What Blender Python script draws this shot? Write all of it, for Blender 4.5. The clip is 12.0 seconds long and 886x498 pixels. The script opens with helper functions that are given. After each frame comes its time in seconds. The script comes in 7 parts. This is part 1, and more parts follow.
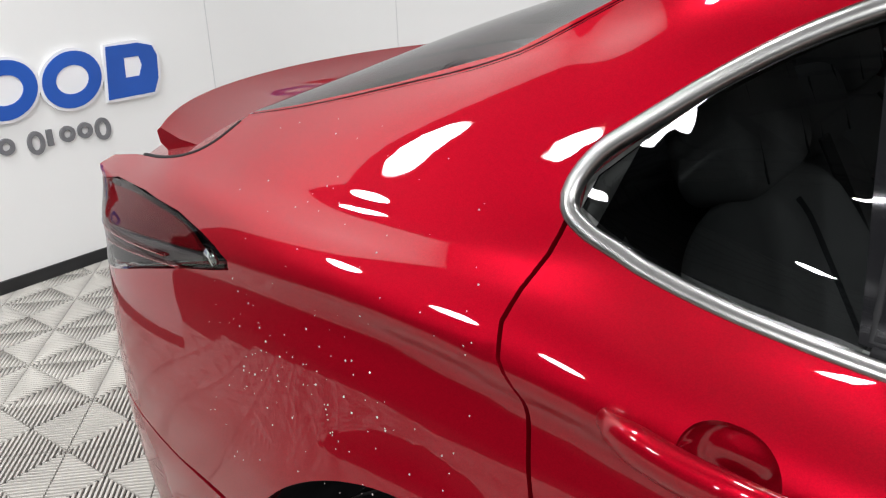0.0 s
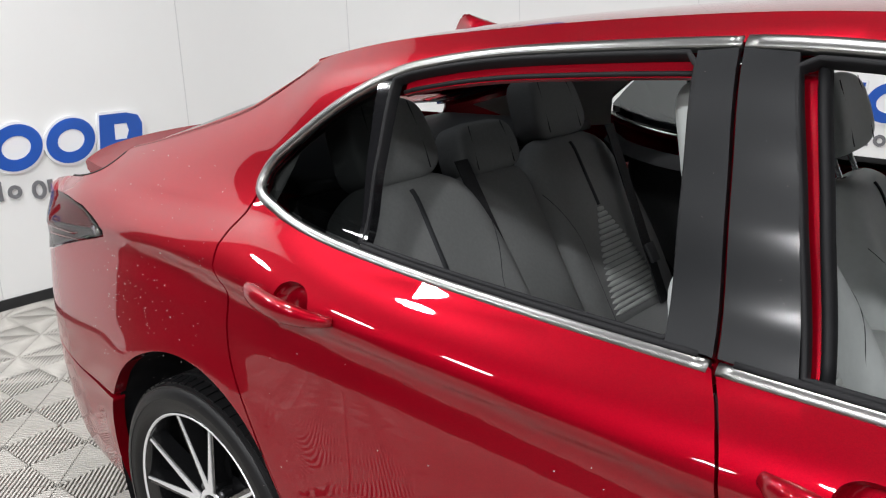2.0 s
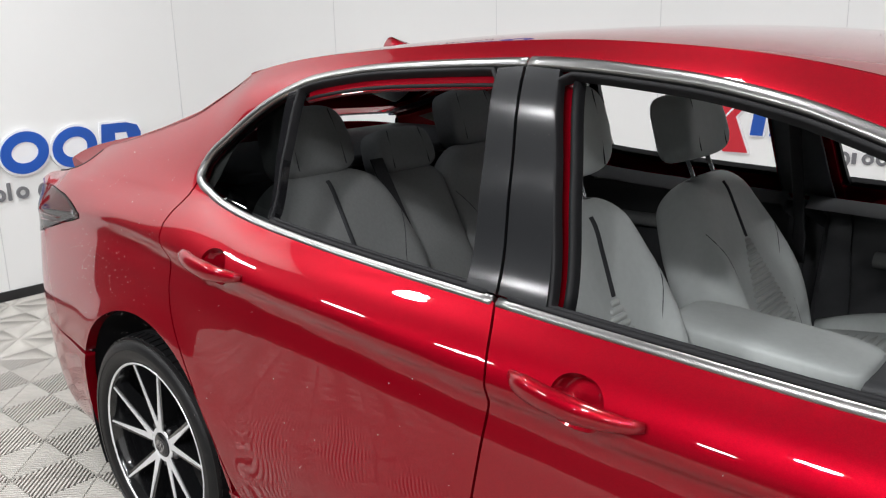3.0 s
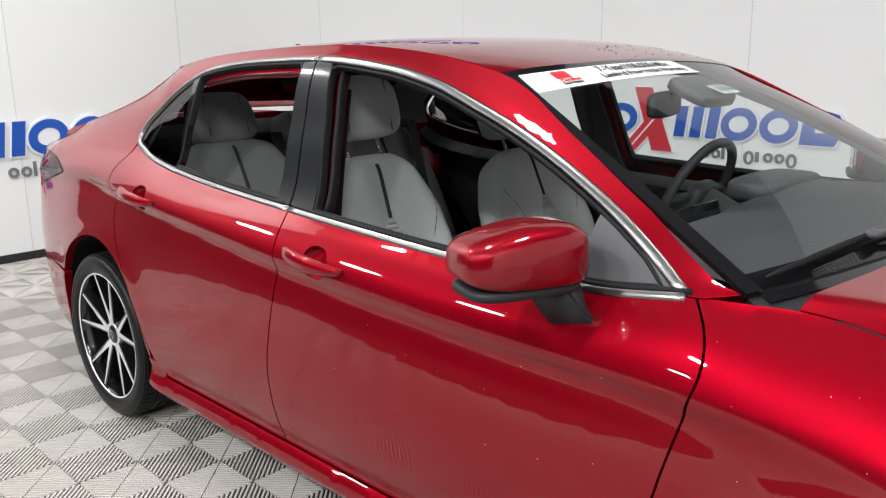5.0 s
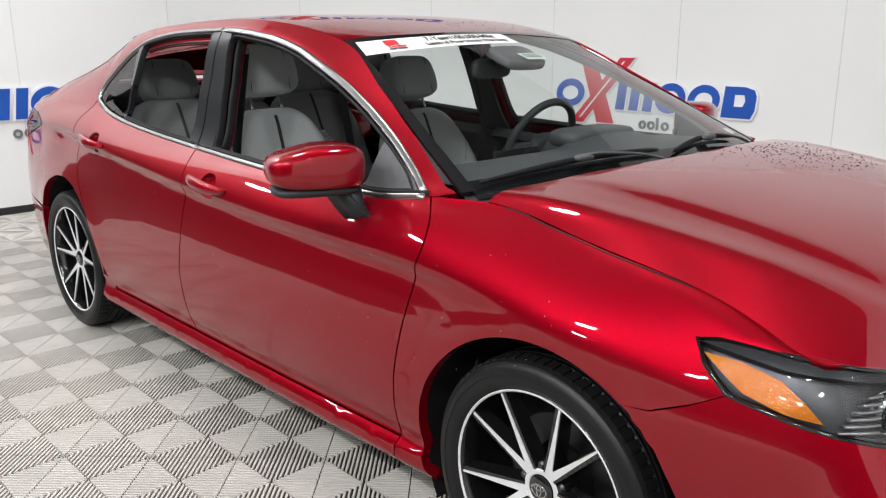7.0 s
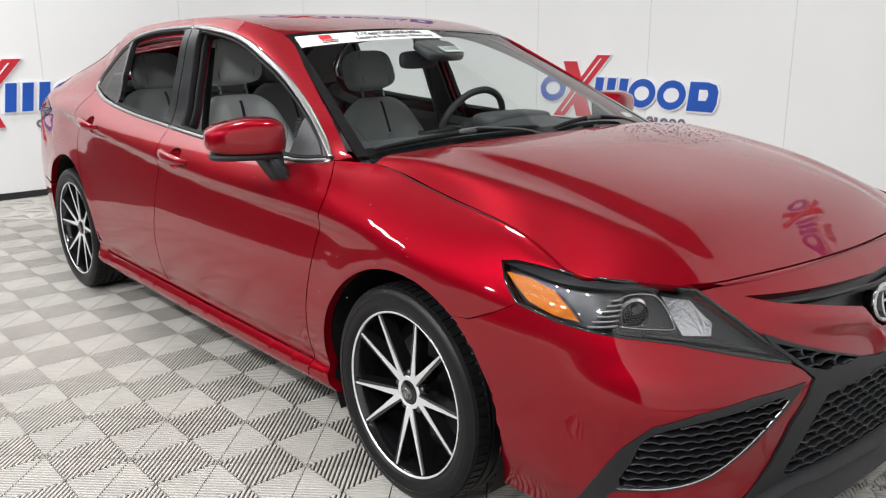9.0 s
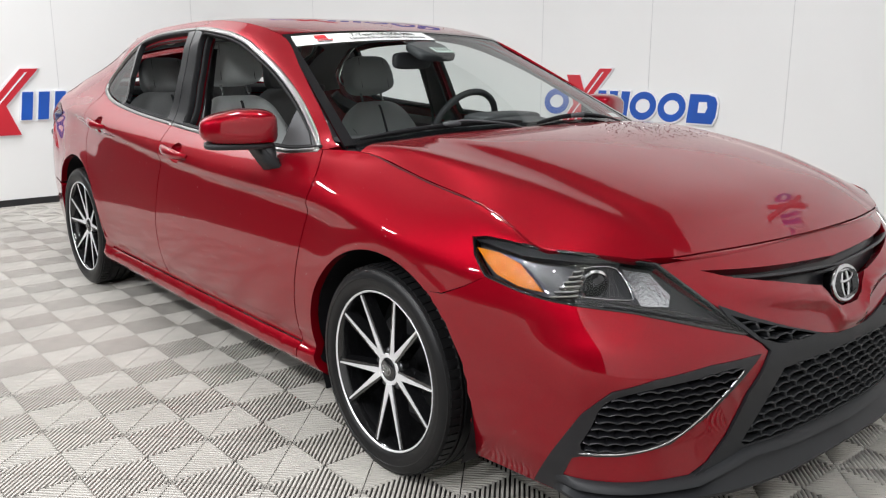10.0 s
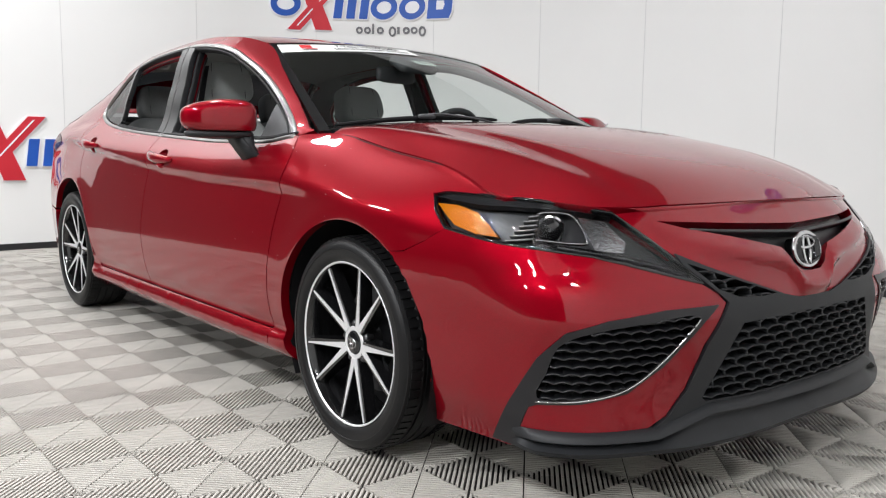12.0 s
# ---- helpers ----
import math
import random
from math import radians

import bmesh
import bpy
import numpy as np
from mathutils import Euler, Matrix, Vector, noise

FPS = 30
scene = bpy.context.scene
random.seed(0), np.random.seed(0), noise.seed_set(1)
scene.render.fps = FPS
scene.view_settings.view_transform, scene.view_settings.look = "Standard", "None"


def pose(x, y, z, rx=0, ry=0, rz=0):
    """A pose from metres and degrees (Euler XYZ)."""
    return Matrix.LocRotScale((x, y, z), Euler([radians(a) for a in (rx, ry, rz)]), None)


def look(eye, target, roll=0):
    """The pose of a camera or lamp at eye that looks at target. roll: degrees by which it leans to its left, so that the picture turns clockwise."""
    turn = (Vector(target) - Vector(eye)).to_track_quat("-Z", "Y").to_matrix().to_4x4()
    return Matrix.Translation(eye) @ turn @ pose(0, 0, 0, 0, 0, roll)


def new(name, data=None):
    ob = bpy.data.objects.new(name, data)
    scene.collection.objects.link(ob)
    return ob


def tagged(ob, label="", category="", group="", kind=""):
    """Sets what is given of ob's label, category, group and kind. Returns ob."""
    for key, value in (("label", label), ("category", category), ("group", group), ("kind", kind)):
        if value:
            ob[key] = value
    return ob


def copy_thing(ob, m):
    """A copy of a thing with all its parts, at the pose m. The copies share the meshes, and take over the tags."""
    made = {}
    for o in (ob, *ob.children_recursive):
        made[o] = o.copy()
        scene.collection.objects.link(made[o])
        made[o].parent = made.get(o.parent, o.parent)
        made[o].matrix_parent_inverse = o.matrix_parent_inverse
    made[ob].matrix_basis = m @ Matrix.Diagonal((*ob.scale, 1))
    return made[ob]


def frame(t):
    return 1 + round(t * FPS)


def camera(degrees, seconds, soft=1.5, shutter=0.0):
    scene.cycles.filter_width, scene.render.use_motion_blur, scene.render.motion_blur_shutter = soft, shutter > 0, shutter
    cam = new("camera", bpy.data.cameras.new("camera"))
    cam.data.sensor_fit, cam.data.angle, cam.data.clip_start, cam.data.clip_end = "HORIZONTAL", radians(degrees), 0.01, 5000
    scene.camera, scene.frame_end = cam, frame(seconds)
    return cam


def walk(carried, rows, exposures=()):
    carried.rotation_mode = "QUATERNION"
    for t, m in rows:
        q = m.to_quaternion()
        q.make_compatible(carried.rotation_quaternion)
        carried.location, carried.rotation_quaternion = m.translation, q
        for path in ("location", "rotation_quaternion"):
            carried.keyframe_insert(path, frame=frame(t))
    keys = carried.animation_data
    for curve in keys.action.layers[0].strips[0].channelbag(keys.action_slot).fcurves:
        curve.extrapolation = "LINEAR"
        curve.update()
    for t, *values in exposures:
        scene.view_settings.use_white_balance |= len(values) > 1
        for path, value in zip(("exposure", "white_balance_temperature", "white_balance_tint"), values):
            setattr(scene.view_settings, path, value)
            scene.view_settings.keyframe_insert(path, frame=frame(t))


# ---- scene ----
cam = camera(56.0, 12.0, soft=1.2)
PATH = [
    (0, (-0.846, -1.524, 1.369), (-2.01, -0.063, 0.655), -2.2),
    (0.5, (-0.629, -1.654, 1.39), (-1.805, -0.17, 0.747), -1.8),
    (1, (-0.39, -1.68, 1.398), (-1.614, -0.214, 0.803), -2.1),
    (1.5, (-0.127, -1.703, 1.41), (-1.369, -0.241, 0.843), -2.3),
    (2, (0.116, -1.795, 1.404), (-1.138, -0.332, 0.867), -2.0),
    (2.5, (0.354, -1.868, 1.407), (-0.923, -0.414, 0.901), -1.6),
    (3, (0.599, -1.913, 1.405), (-0.694, -0.469, 0.912), -1.5),
    (3.2, (0.709, -1.924, 1.397), (-0.589, -0.485, 0.904), -1.6),
    (4.8, (1.542, -2.13, 1.392), (0.177, -0.745, 0.924), -0.8),
    (5, (1.658, -2.127, 1.379), (0.284, -0.75, 0.913), -0.7),
    (5.5, (1.907, -2.161, 1.382), (0.522, -0.798, 0.906), -0.6),
    (6, (2.13, -2.214, 1.365), (0.733, -0.866, 0.884), -0.4),
    (6.5, (2.31, -2.238, 1.361), (0.907, -0.902, 0.867), -0.3),
    (7, (2.516, -2.209, 1.35), (1.106, -0.884, 0.844), -0.2),
    (7.2, (2.599, -2.205, 1.355), (1.186, -0.888, 0.837), -0.4),
    (8.8, (3.115, -2.257, 1.345), (1.654, -0.99, 0.835), -0.4),
    (9, (3.166, -2.242, 1.33), (1.7, -0.978, 0.827), -0.2),
    (9.5, (3.278, -2.216, 1.29), (1.795, -0.964, 0.808), 0.0),
    (10, (3.334, -2.244, 1.241), (1.834, -1.0, 0.79), 0.1),
    (10.5, (3.387, -2.237, 1.155), (1.87, -0.996, 0.751), 0.3),
    (11, (3.422, -2.217, 1.073), (1.893, -0.975, 0.727), 0.4),
    (11.5, (3.445, -2.205, 0.985), (1.908, -0.959, 0.696), 0.5),
    (12, (3.479, -2.196, 0.901), (1.935, -0.947, 0.663), 0.7),
]
walk(cam, [(t, look(eye, target, roll)) for t, eye, target, roll in PATH])


# First four sit where their reflections show; the two overhead are added fill.
LAMPS = [(-3.3, -1.3, 4.5, 0.15, 90), (-5.3, -4.6, 4.5, 0.28, 65), (-4.25, -5.5, 4.5, 0.30, 70), (-5.75, -2.9, 4.5, 0.22, 65), (-1.0, -0.6, 5.9, 0.30, 80), (1.6, 0.2, 5.9, 0.30, 90)]
# Added fill without known fittings, except the one at (5.0, -5.5).
LAMPS += [(-0.9, -5.2, 4.5, 0.16, 190), (1.3, -5.2, 4.5, 0.16, 205), (3.2, -4.6, 4.5, 0.16, 100), (5.0, -5.5, 4.5, 0.26, 165), (4.9, -2.3, 4.5, 0.12, 85)]
# Far lamps: the first placed from its reflection, the other two added fill.
LAMPS += [(3.65, -9.6, 4.5, 0.30, 190), (0.5, -9.6, 4.5, 0.30, 220), (-3.0, -10.0, 4.5, 0.26, 165)]
SIGNS = [(0.744, 0.715, 1.0), (6.64, 0.725, 0.985), (3.67, 2.22, 1.02), (10.20, 2.22, 1.0)]

# ---- light and air ----
world = bpy.data.worlds.new("hall_air")
scene.world = world
world.use_nodes = True
world.node_tree.nodes["Background"].inputs[0].default_value = (0.9, 0.95, 1.0, 1)
world.node_tree.nodes["Background"].inputs[1].default_value = 0.02


# ---- materials ----
def mat(name, color, rough=0.5, metal=0.0, coat=0.0, coat_rough=0.03, noise_amt=0.0, noise_scale=20.0, bump=0.0, bump_scale=200.0,
        emit=0.0, spec=0.5, alpha=1.0, rough_var=0.0, random_amt=0.0):
    m = bpy.data.materials.new(name)
    m.use_nodes = True
    nt = m.node_tree
    b = nt.nodes["Principled BSDF"]
    b.inputs["Base Color"].default_value = (*color, 1)
    b.inputs["Roughness"].default_value = rough
    b.inputs["Metallic"].default_value = metal
    b.inputs["Coat Weight"].default_value = coat
    b.inputs["Coat Roughness"].default_value = coat_rough
    b.inputs["Specular IOR Level"].default_value = spec
    if emit:
        b.inputs["Emission Color"].default_value = (*color, 1)
        b.inputs["Emission Strength"].default_value = emit
    tc = nt.nodes.new("ShaderNodeTexCoord")
    if noise_amt or rough_var:
        nz = nt.nodes.new("ShaderNodeTexNoise")
        nz.inputs["Scale"].default_value = noise_scale
        nz.inputs["Detail"].default_value = 6
        nt.links.new(tc.outputs["Object"], nz.inputs["Vector"])
        if noise_amt:
            mx = nt.nodes.new("ShaderNodeMix")
            mx.data_type = "RGBA"
            mx.inputs["A"].default_value = (*[c * (1 - noise_amt) for c in color], 1)
            mx.inputs["B"].default_value = (*[min(1, c * (1 + noise_amt)) for c in color], 1)
            nt.links.new(nz.outputs["Fac"], mx.inputs["Factor"])
            last = mx.outputs["Result"]
            if random_amt:
                oi = nt.nodes.new("ShaderNodeObjectInfo")
                hs = nt.nodes.new("ShaderNodeHueSaturation")
                mr = nt.nodes.new("ShaderNodeMapRange")
                mr.inputs["To Min"].default_value = 1 - random_amt
                mr.inputs["To Max"].default_value = 1 + random_amt
                nt.links.new(oi.outputs["Random"], mr.inputs["Value"])
                nt.links.new(mr.outputs["Result"], hs.inputs["Value"])
                nt.links.new(last, hs.inputs["Color"])
                last = hs.outputs["Color"]
            nt.links.new(last, b.inputs["Base Color"])
        if rough_var:
            mr = nt.nodes.new("ShaderNodeMapRange")
            mr.inputs["To Min"].default_value = max(0, rough - rough_var)
            mr.inputs["To Max"].default_value = rough + rough_var
            nt.links.new(nz.outputs["Fac"], mr.inputs["Value"])
            nt.links.new(mr.outputs["Result"], b.inputs["Roughness"])
    if bump:
        n2 = nt.nodes.new("ShaderNodeTexNoise")
        n2.inputs["Scale"].default_value = bump_scale
        n2.inputs["Detail"].default_value = 4
        nt.links.new(tc.outputs["Object"], n2.inputs["Vector"])
        bp = nt.nodes.new("ShaderNodeBump")
        bp.inputs["Strength"].default_value = bump
        bp.inputs["Distance"].default_value = 0.002
        nt.links.new(n2.outputs["Fac"], bp.inputs["Height"])
        nt.links.new(bp.outputs["Normal"], b.inputs["Normal"])
    return m


def glass_mat(name, tint, rough=0.0, ior=1.5):
    m = bpy.data.materials.new(name)
    m.use_nodes = True
    nt = m.node_tree
    nt.nodes.remove(nt.nodes["Principled BSDF"])
    tr = nt.nodes.new("ShaderNodeBsdfTransparent")
    tr.inputs["Color"].default_value = (*tint, 1)
    gl = nt.nodes.new("ShaderNodeBsdfGlossy")
    gl.inputs["Roughness"].default_value = rough
    fr = nt.nodes.new("ShaderNodeFresnel")
    fr.inputs["IOR"].default_value = ior
    ms = nt.nodes.new("ShaderNodeMixShader")
    nt.links.new(fr.outputs[0], ms.inputs[0])
    nt.links.new(tr.outputs[0], ms.inputs[1])
    nt.links.new(gl.outputs[0], ms.inputs[2])
    nt.links.new(ms.outputs[0], nt.nodes["Material Output"].inputs[0])
    return m


def paint_mat():
    m = mat("red_car_paint", (0.32, 0.0015, 0.008), rough=0.38, metal=0.55, coat=1.0, coat_rough=0.012, spec=0.0)
    nt = m.node_tree
    b = nt.nodes["Principled BSDF"]
    b.inputs["Coat IOR"].default_value = 1.47
    tc = nt.nodes.new("ShaderNodeTexCoord")
    vo = nt.nodes.new("ShaderNodeTexVoronoi")
    vo.inputs["Scale"].default_value = 900
    nt.links.new(tc.outputs["Object"], vo.inputs["Vector"])
    mx = nt.nodes.new("ShaderNodeMix")
    mx.data_type = "RGBA"
    mx.inputs["A"].default_value = (0.222, 0.0011, 0.0075, 1)
    mx.inputs["B"].default_value = (0.270, 0.0015, 0.0095, 1)
    sp = nt.nodes.new("ShaderNodeSeparateColor")
    nt.links.new(vo.outputs["Color"], sp.inputs[0])
    nt.links.new(sp.outputs[0], mx.inputs["Factor"])
    nt.links.new(mx.outputs["Result"], b.inputs["Base Color"])
    return m


PAINT = paint_mat()
CHROME = mat("satin_chrome", (0.27, 0.267, 0.262), rough=0.30, metal=1.0, noise_amt=0.05, noise_scale=60, rough_var=0.04)
BRIGHT = mat("bright_chrome", (0.58, 0.58, 0.59), rough=0.16, metal=1.0)
PLASTIC = mat("dark_grey_plastic", (0.015, 0.016, 0.018), rough=0.5, spec=0.35, noise_amt=0.1, noise_scale=80, bump=0.15, bump_scale=900)
GLOSS = mat("gloss_black", (0.008, 0.008, 0.009), rough=0.08, coat=0.5)
PILLAR = mat("satin_black_pillar", (0.007, 0.0078, 0.009), rough=0.45, spec=0.2, coat=0.7, coat_rough=0.14, noise_amt=0.1, noise_scale=200)
RUBBER = mat("black_rubber", (0.008, 0.008, 0.009), rough=0.6, spec=0.2, noise_amt=0.2, noise_scale=40)
TYRE = mat("tyre_rubber", (0.006, 0.006, 0.0065), rough=0.42, spec=0.28, noise_amt=0.25, noise_scale=30, bump=0.2, bump_scale=400)
WHEEL_BLACK = mat("gloss_black_wheel", (0.006, 0.006, 0.0065), rough=0.15, coat=0.6)
MACHINED = mat("machined_aluminium", (0.74, 0.74, 0.75), rough=0.34, metal=0.45, rough_var=0.08, noise_scale=120)
STEEL = mat("brake_steel", (0.10, 0.10, 0.105), rough=0.4, metal=1.0, noise_amt=0.2, noise_scale=60)
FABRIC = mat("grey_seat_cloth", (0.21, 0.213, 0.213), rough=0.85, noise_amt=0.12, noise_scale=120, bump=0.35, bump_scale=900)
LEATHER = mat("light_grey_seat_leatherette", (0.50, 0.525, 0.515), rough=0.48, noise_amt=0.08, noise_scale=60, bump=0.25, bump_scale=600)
RIBCLOTH = mat("pale_ribbed_cloth", (0.44, 0.455, 0.44), rough=0.85, noise_amt=0.12, noise_scale=150, bump=0.3, bump_scale=900)
SEAM = mat("dark_seam_cloth", (0.03, 0.032, 0.035), rough=0.8, noise_amt=0.1)
TRIM = mat("black_interior_trim", (0.062, 0.063, 0.067), rough=0.55, noise_amt=0.15, noise_scale=50, bump=0.2, bump_scale=700)
HEADLINER = mat("pale_headliner", (0.35, 0.35, 0.34), rough=0.9, noise_amt=0.06, noise_scale=80, bump=0.2, bump_scale=800)
BELT = mat("black_belt_webbing", (0.01, 0.01, 0.012), rough=0.7, bump=0.4, bump_scale=1200)
GLASS = glass_mat("clear_glass", (0.80, 0.86, 0.84))
DARKGLASS = glass_mat("privacy_glass", (0.16, 0.17, 0.17))
REARGLASS = glass_mat("tinted_rear_glass", (0.10, 0.105, 0.11), ior=1.28)
LENS = glass_mat("clear_lens", (0.93, 0.94, 0.95))
SMOKE = glass_mat("smoked_lens", (0.80, 0.78, 0.78), ior=1.28)
LAMPGREY = mat("grey_lamp_field", (0.22, 0.22, 0.225), rough=0.3, metal=0.6, noise_amt=0.2, noise_scale=40)
REDLENS = mat("red_tail_lens", (0.13, 0.004, 0.007), rough=0.08, coat=0.8)
AMBER = mat("amber_reflector", (0.66, 0.20, 0.006), rough=0.12, coat=0.8, noise_amt=0.25, noise_scale=220, bump=0.6, bump_scale=260)
SILVER = mat("silver_reflector", (0.8, 0.8, 0.82), rough=0.2, metal=1.0, bump=0.8, bump_scale=120)
BOWL = mat("grey_lamp_bowl", (0.045, 0.046, 0.048), rough=0.35, noise_amt=0.15, noise_scale=30)
SATIN = mat("satin_black_plastic", (0.010, 0.010, 0.012), rough=0.35, noise_amt=0.1, noise_scale=60)
WHITE_PAPER = mat("white_vinyl", (0.8, 0.8, 0.79), rough=0.5)
INK = mat("black_ink", (0.02, 0.02, 0.022), rough=0.6)
RED_INK = mat("red_ink", (0.6, 0.02, 0.03), rough=0.5)
WALL = mat("white_wall_vinyl", (0.80, 0.80, 0.79), rough=0.5, noise_amt=0.03, noise_scale=1.3, bump=0.03, bump_scale=30)
BASEB = mat("black_baseboard", (0.015, 0.015, 0.016), rough=0.5, noise_amt=0.2)
BLUE = mat("blue_sign_print", (0.012, 0.085, 0.42), rough=0.4, noise_amt=0.25, noise_scale=3)
SIGNRED = mat("red_sign_print", (0.55, 0.02, 0.035), rough=0.4, noise_amt=0.1, noise_scale=4)
SIGNGREY = mat("grey_sign_print", (0.16, 0.16, 0.17), rough=0.5)
SIGNWHITE = mat("white_sign_edge", (0.82, 0.82, 0.84), rough=0.5)
TILE = mat("pale_grey_rib_plastic", (0.44, 0.42, 0.385), rough=0.6, spec=0.3, noise_amt=0.2, noise_scale=9, bump=0.1, bump_scale=300, random_amt=0.05)
# Near-black, so the shade in the tile grooves is in the colour.
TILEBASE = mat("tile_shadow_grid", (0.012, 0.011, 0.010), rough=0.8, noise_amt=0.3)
HALLDARK = mat("dark_hall_paint", (0.022, 0.023, 0.025), rough=0.8, noise_amt=0.2, noise_scale=2)
HALLSTEEL = mat("dark_truss_steel", (0.10, 0.10, 0.11), rough=0.6, noise_amt=0.1)
CEIL = mat("ceiling_paint", (0.30, 0.30, 0.30), rough=0.8, noise_amt=0.1, noise_scale=2)
LAMP = mat("lamp_diffuser", (1.0, 0.985, 0.96), emit=14.0, rough=0.4)
LAMPCASE = mat("lamp_casing", (0.3, 0.3, 0.31), rough=0.4, metal=0.8)
# Opaque pale grey: the bright glint of the drops is put into the colour.
WATER = mat("water_drop", (0.42, 0.36, 0.36), rough=0.02, spec=0.8, coat=1.0)
DROP = glass_mat("water_bead", (0.92, 0.80, 0.80), ior=1.9)
PALEGREEN = mat("pale_tag_paper", (0.62, 0.72, 0.66), rough=0.6)


# ---- mesh tools ----
def link_mesh(name, verts, faces, material, parent=None, label="", smooth=True, normals=None, mats=None, face_mats=None):
    me = bpy.data.meshes.new(name)
    me.from_pydata([tuple(map(float, v)) for v in verts], [], faces)
    me.materials.append(material)
    for extra in mats or ():
        me.materials.append(extra)
    if face_mats is not None:
        me.polygons.foreach_set("material_index", face_mats)
    if smooth:
        me.polygons.foreach_set("use_smooth", [True] * len(me.polygons))
    me.update()
    if normals is not None:
        me.normals_split_custom_set_from_vertices([tuple(map(float, n)) for n in normals])
    ob = new(name, me)
    if parent:
        ob.parent = parent
    if label:
        tagged(ob, label)
    return ob


def part(name, bm, material, parent=None, label="", smooth=True, angle=None):
    me = bpy.data.meshes.new(name)
    bmesh.ops.recalc_face_normals(bm, faces=bm.faces)
    if smooth:
        for f in bm.faces:
            f.smooth = True
        if angle is not None:
            for e in bm.edges:
                if len(e.link_faces) == 2 and e.calc_face_angle(0) > radians(angle):
                    e.smooth = False
    bm.to_mesh(me)
    bm.free()
    me.materials.append(material)
    ob = new(name, me)
    if parent:
        ob.parent = parent
    if label:
        tagged(ob, label)
    return ob


def pchip(xs, ys):
    xs, ys = np.array(xs, float), np.array(ys, float)
    h, d = np.diff(xs), np.diff(ys) / np.diff(xs)
    m = np.zeros(len(xs))
    m[0], m[-1] = d[0], d[-1]
    for i in range(1, len(xs) - 1):
        if d[i - 1] * d[i] > 0:
            w1, w2 = 2 * h[i] + h[i - 1], h[i] + 2 * h[i - 1]
            m[i] = (w1 + w2) / (w1 / d[i - 1] + w2 / d[i])

    def f(q):
        q = np.clip(np.asarray(q, float), xs[0], xs[-1])
        i = np.clip(np.searchsorted(xs, q) - 1, 0, len(xs) - 2)
        t = (q - xs[i]) / h[i]
        return (ys[i] * (1 + 2 * t) * (1 - t) ** 2 + h[i] * m[i] * t * (1 - t) ** 2 + ys[i + 1] * t * t * (3 - 2 * t) + h[i] * m[i + 1] * t * t * (t - 1))
    return f


def pairs(pts):
    return pchip([p[0] for p in pts], [p[1] for p in pts])


def smooth_line(pts, step=0.02, closed=False):
    """A Catmull-Rom line through the points."""
    p = [np.array(q, float) for q in pts]
    n = len(p)
    out = []
    for i in range(n if closed else n - 1):
        a, b = p[i], p[(i + 1) % n]
        a0 = p[i - 1] if (closed or i) else 2 * a - b
        b1 = p[(i + 2) % n] if (closed or i + 2 < n) else 2 * b - a
        k = max(1, int(np.linalg.norm(b - a) / step))
        for j in range(k):
            t = j / k
            out.append(0.5 * (2 * a + (b - a0) * t + (2 * a0 - 5 * a + 4 * b - b1) * t * t + (3 * a - a0 - 3 * b + b1) * t ** 3))
    if not closed:
        out.append(p[-1])
    return out


def dense(pts, step):
    out = []
    for i in range(len(pts)):
        a, b = np.array(pts[i], float), np.array(pts[(i + 1) % len(pts)], float)
        k = max(1, int(np.ceil(np.linalg.norm(b - a) / step)))
        out += [a + (b - a) * j / k for j in range(k)]
    return np.array(out)


def inside(poly, q):
    x, y = q[:, 0], q[:, 1]
    res = np.zeros(len(q), bool)
    px, py = poly[:, 0], poly[:, 1]
    qx, qy = np.roll(px, -1), np.roll(py, -1)
    for i in range(len(poly)):
        if py[i] == qy[i]:
            continue
        c = (py[i] > y) != (qy[i] > y)
        res ^= c & (x < (qx[i] - px[i]) * (y - py[i]) / (qy[i] - py[i]) + px[i])
    return res


def arc(cx, cz, r, a0, a1, n=28):
    return [(cx + r * math.cos(radians(a0 + (a1 - a0) * i / n)), cz + r * math.sin(radians(a0 + (a1 - a0) * i / n))) for i in range(n + 1)]


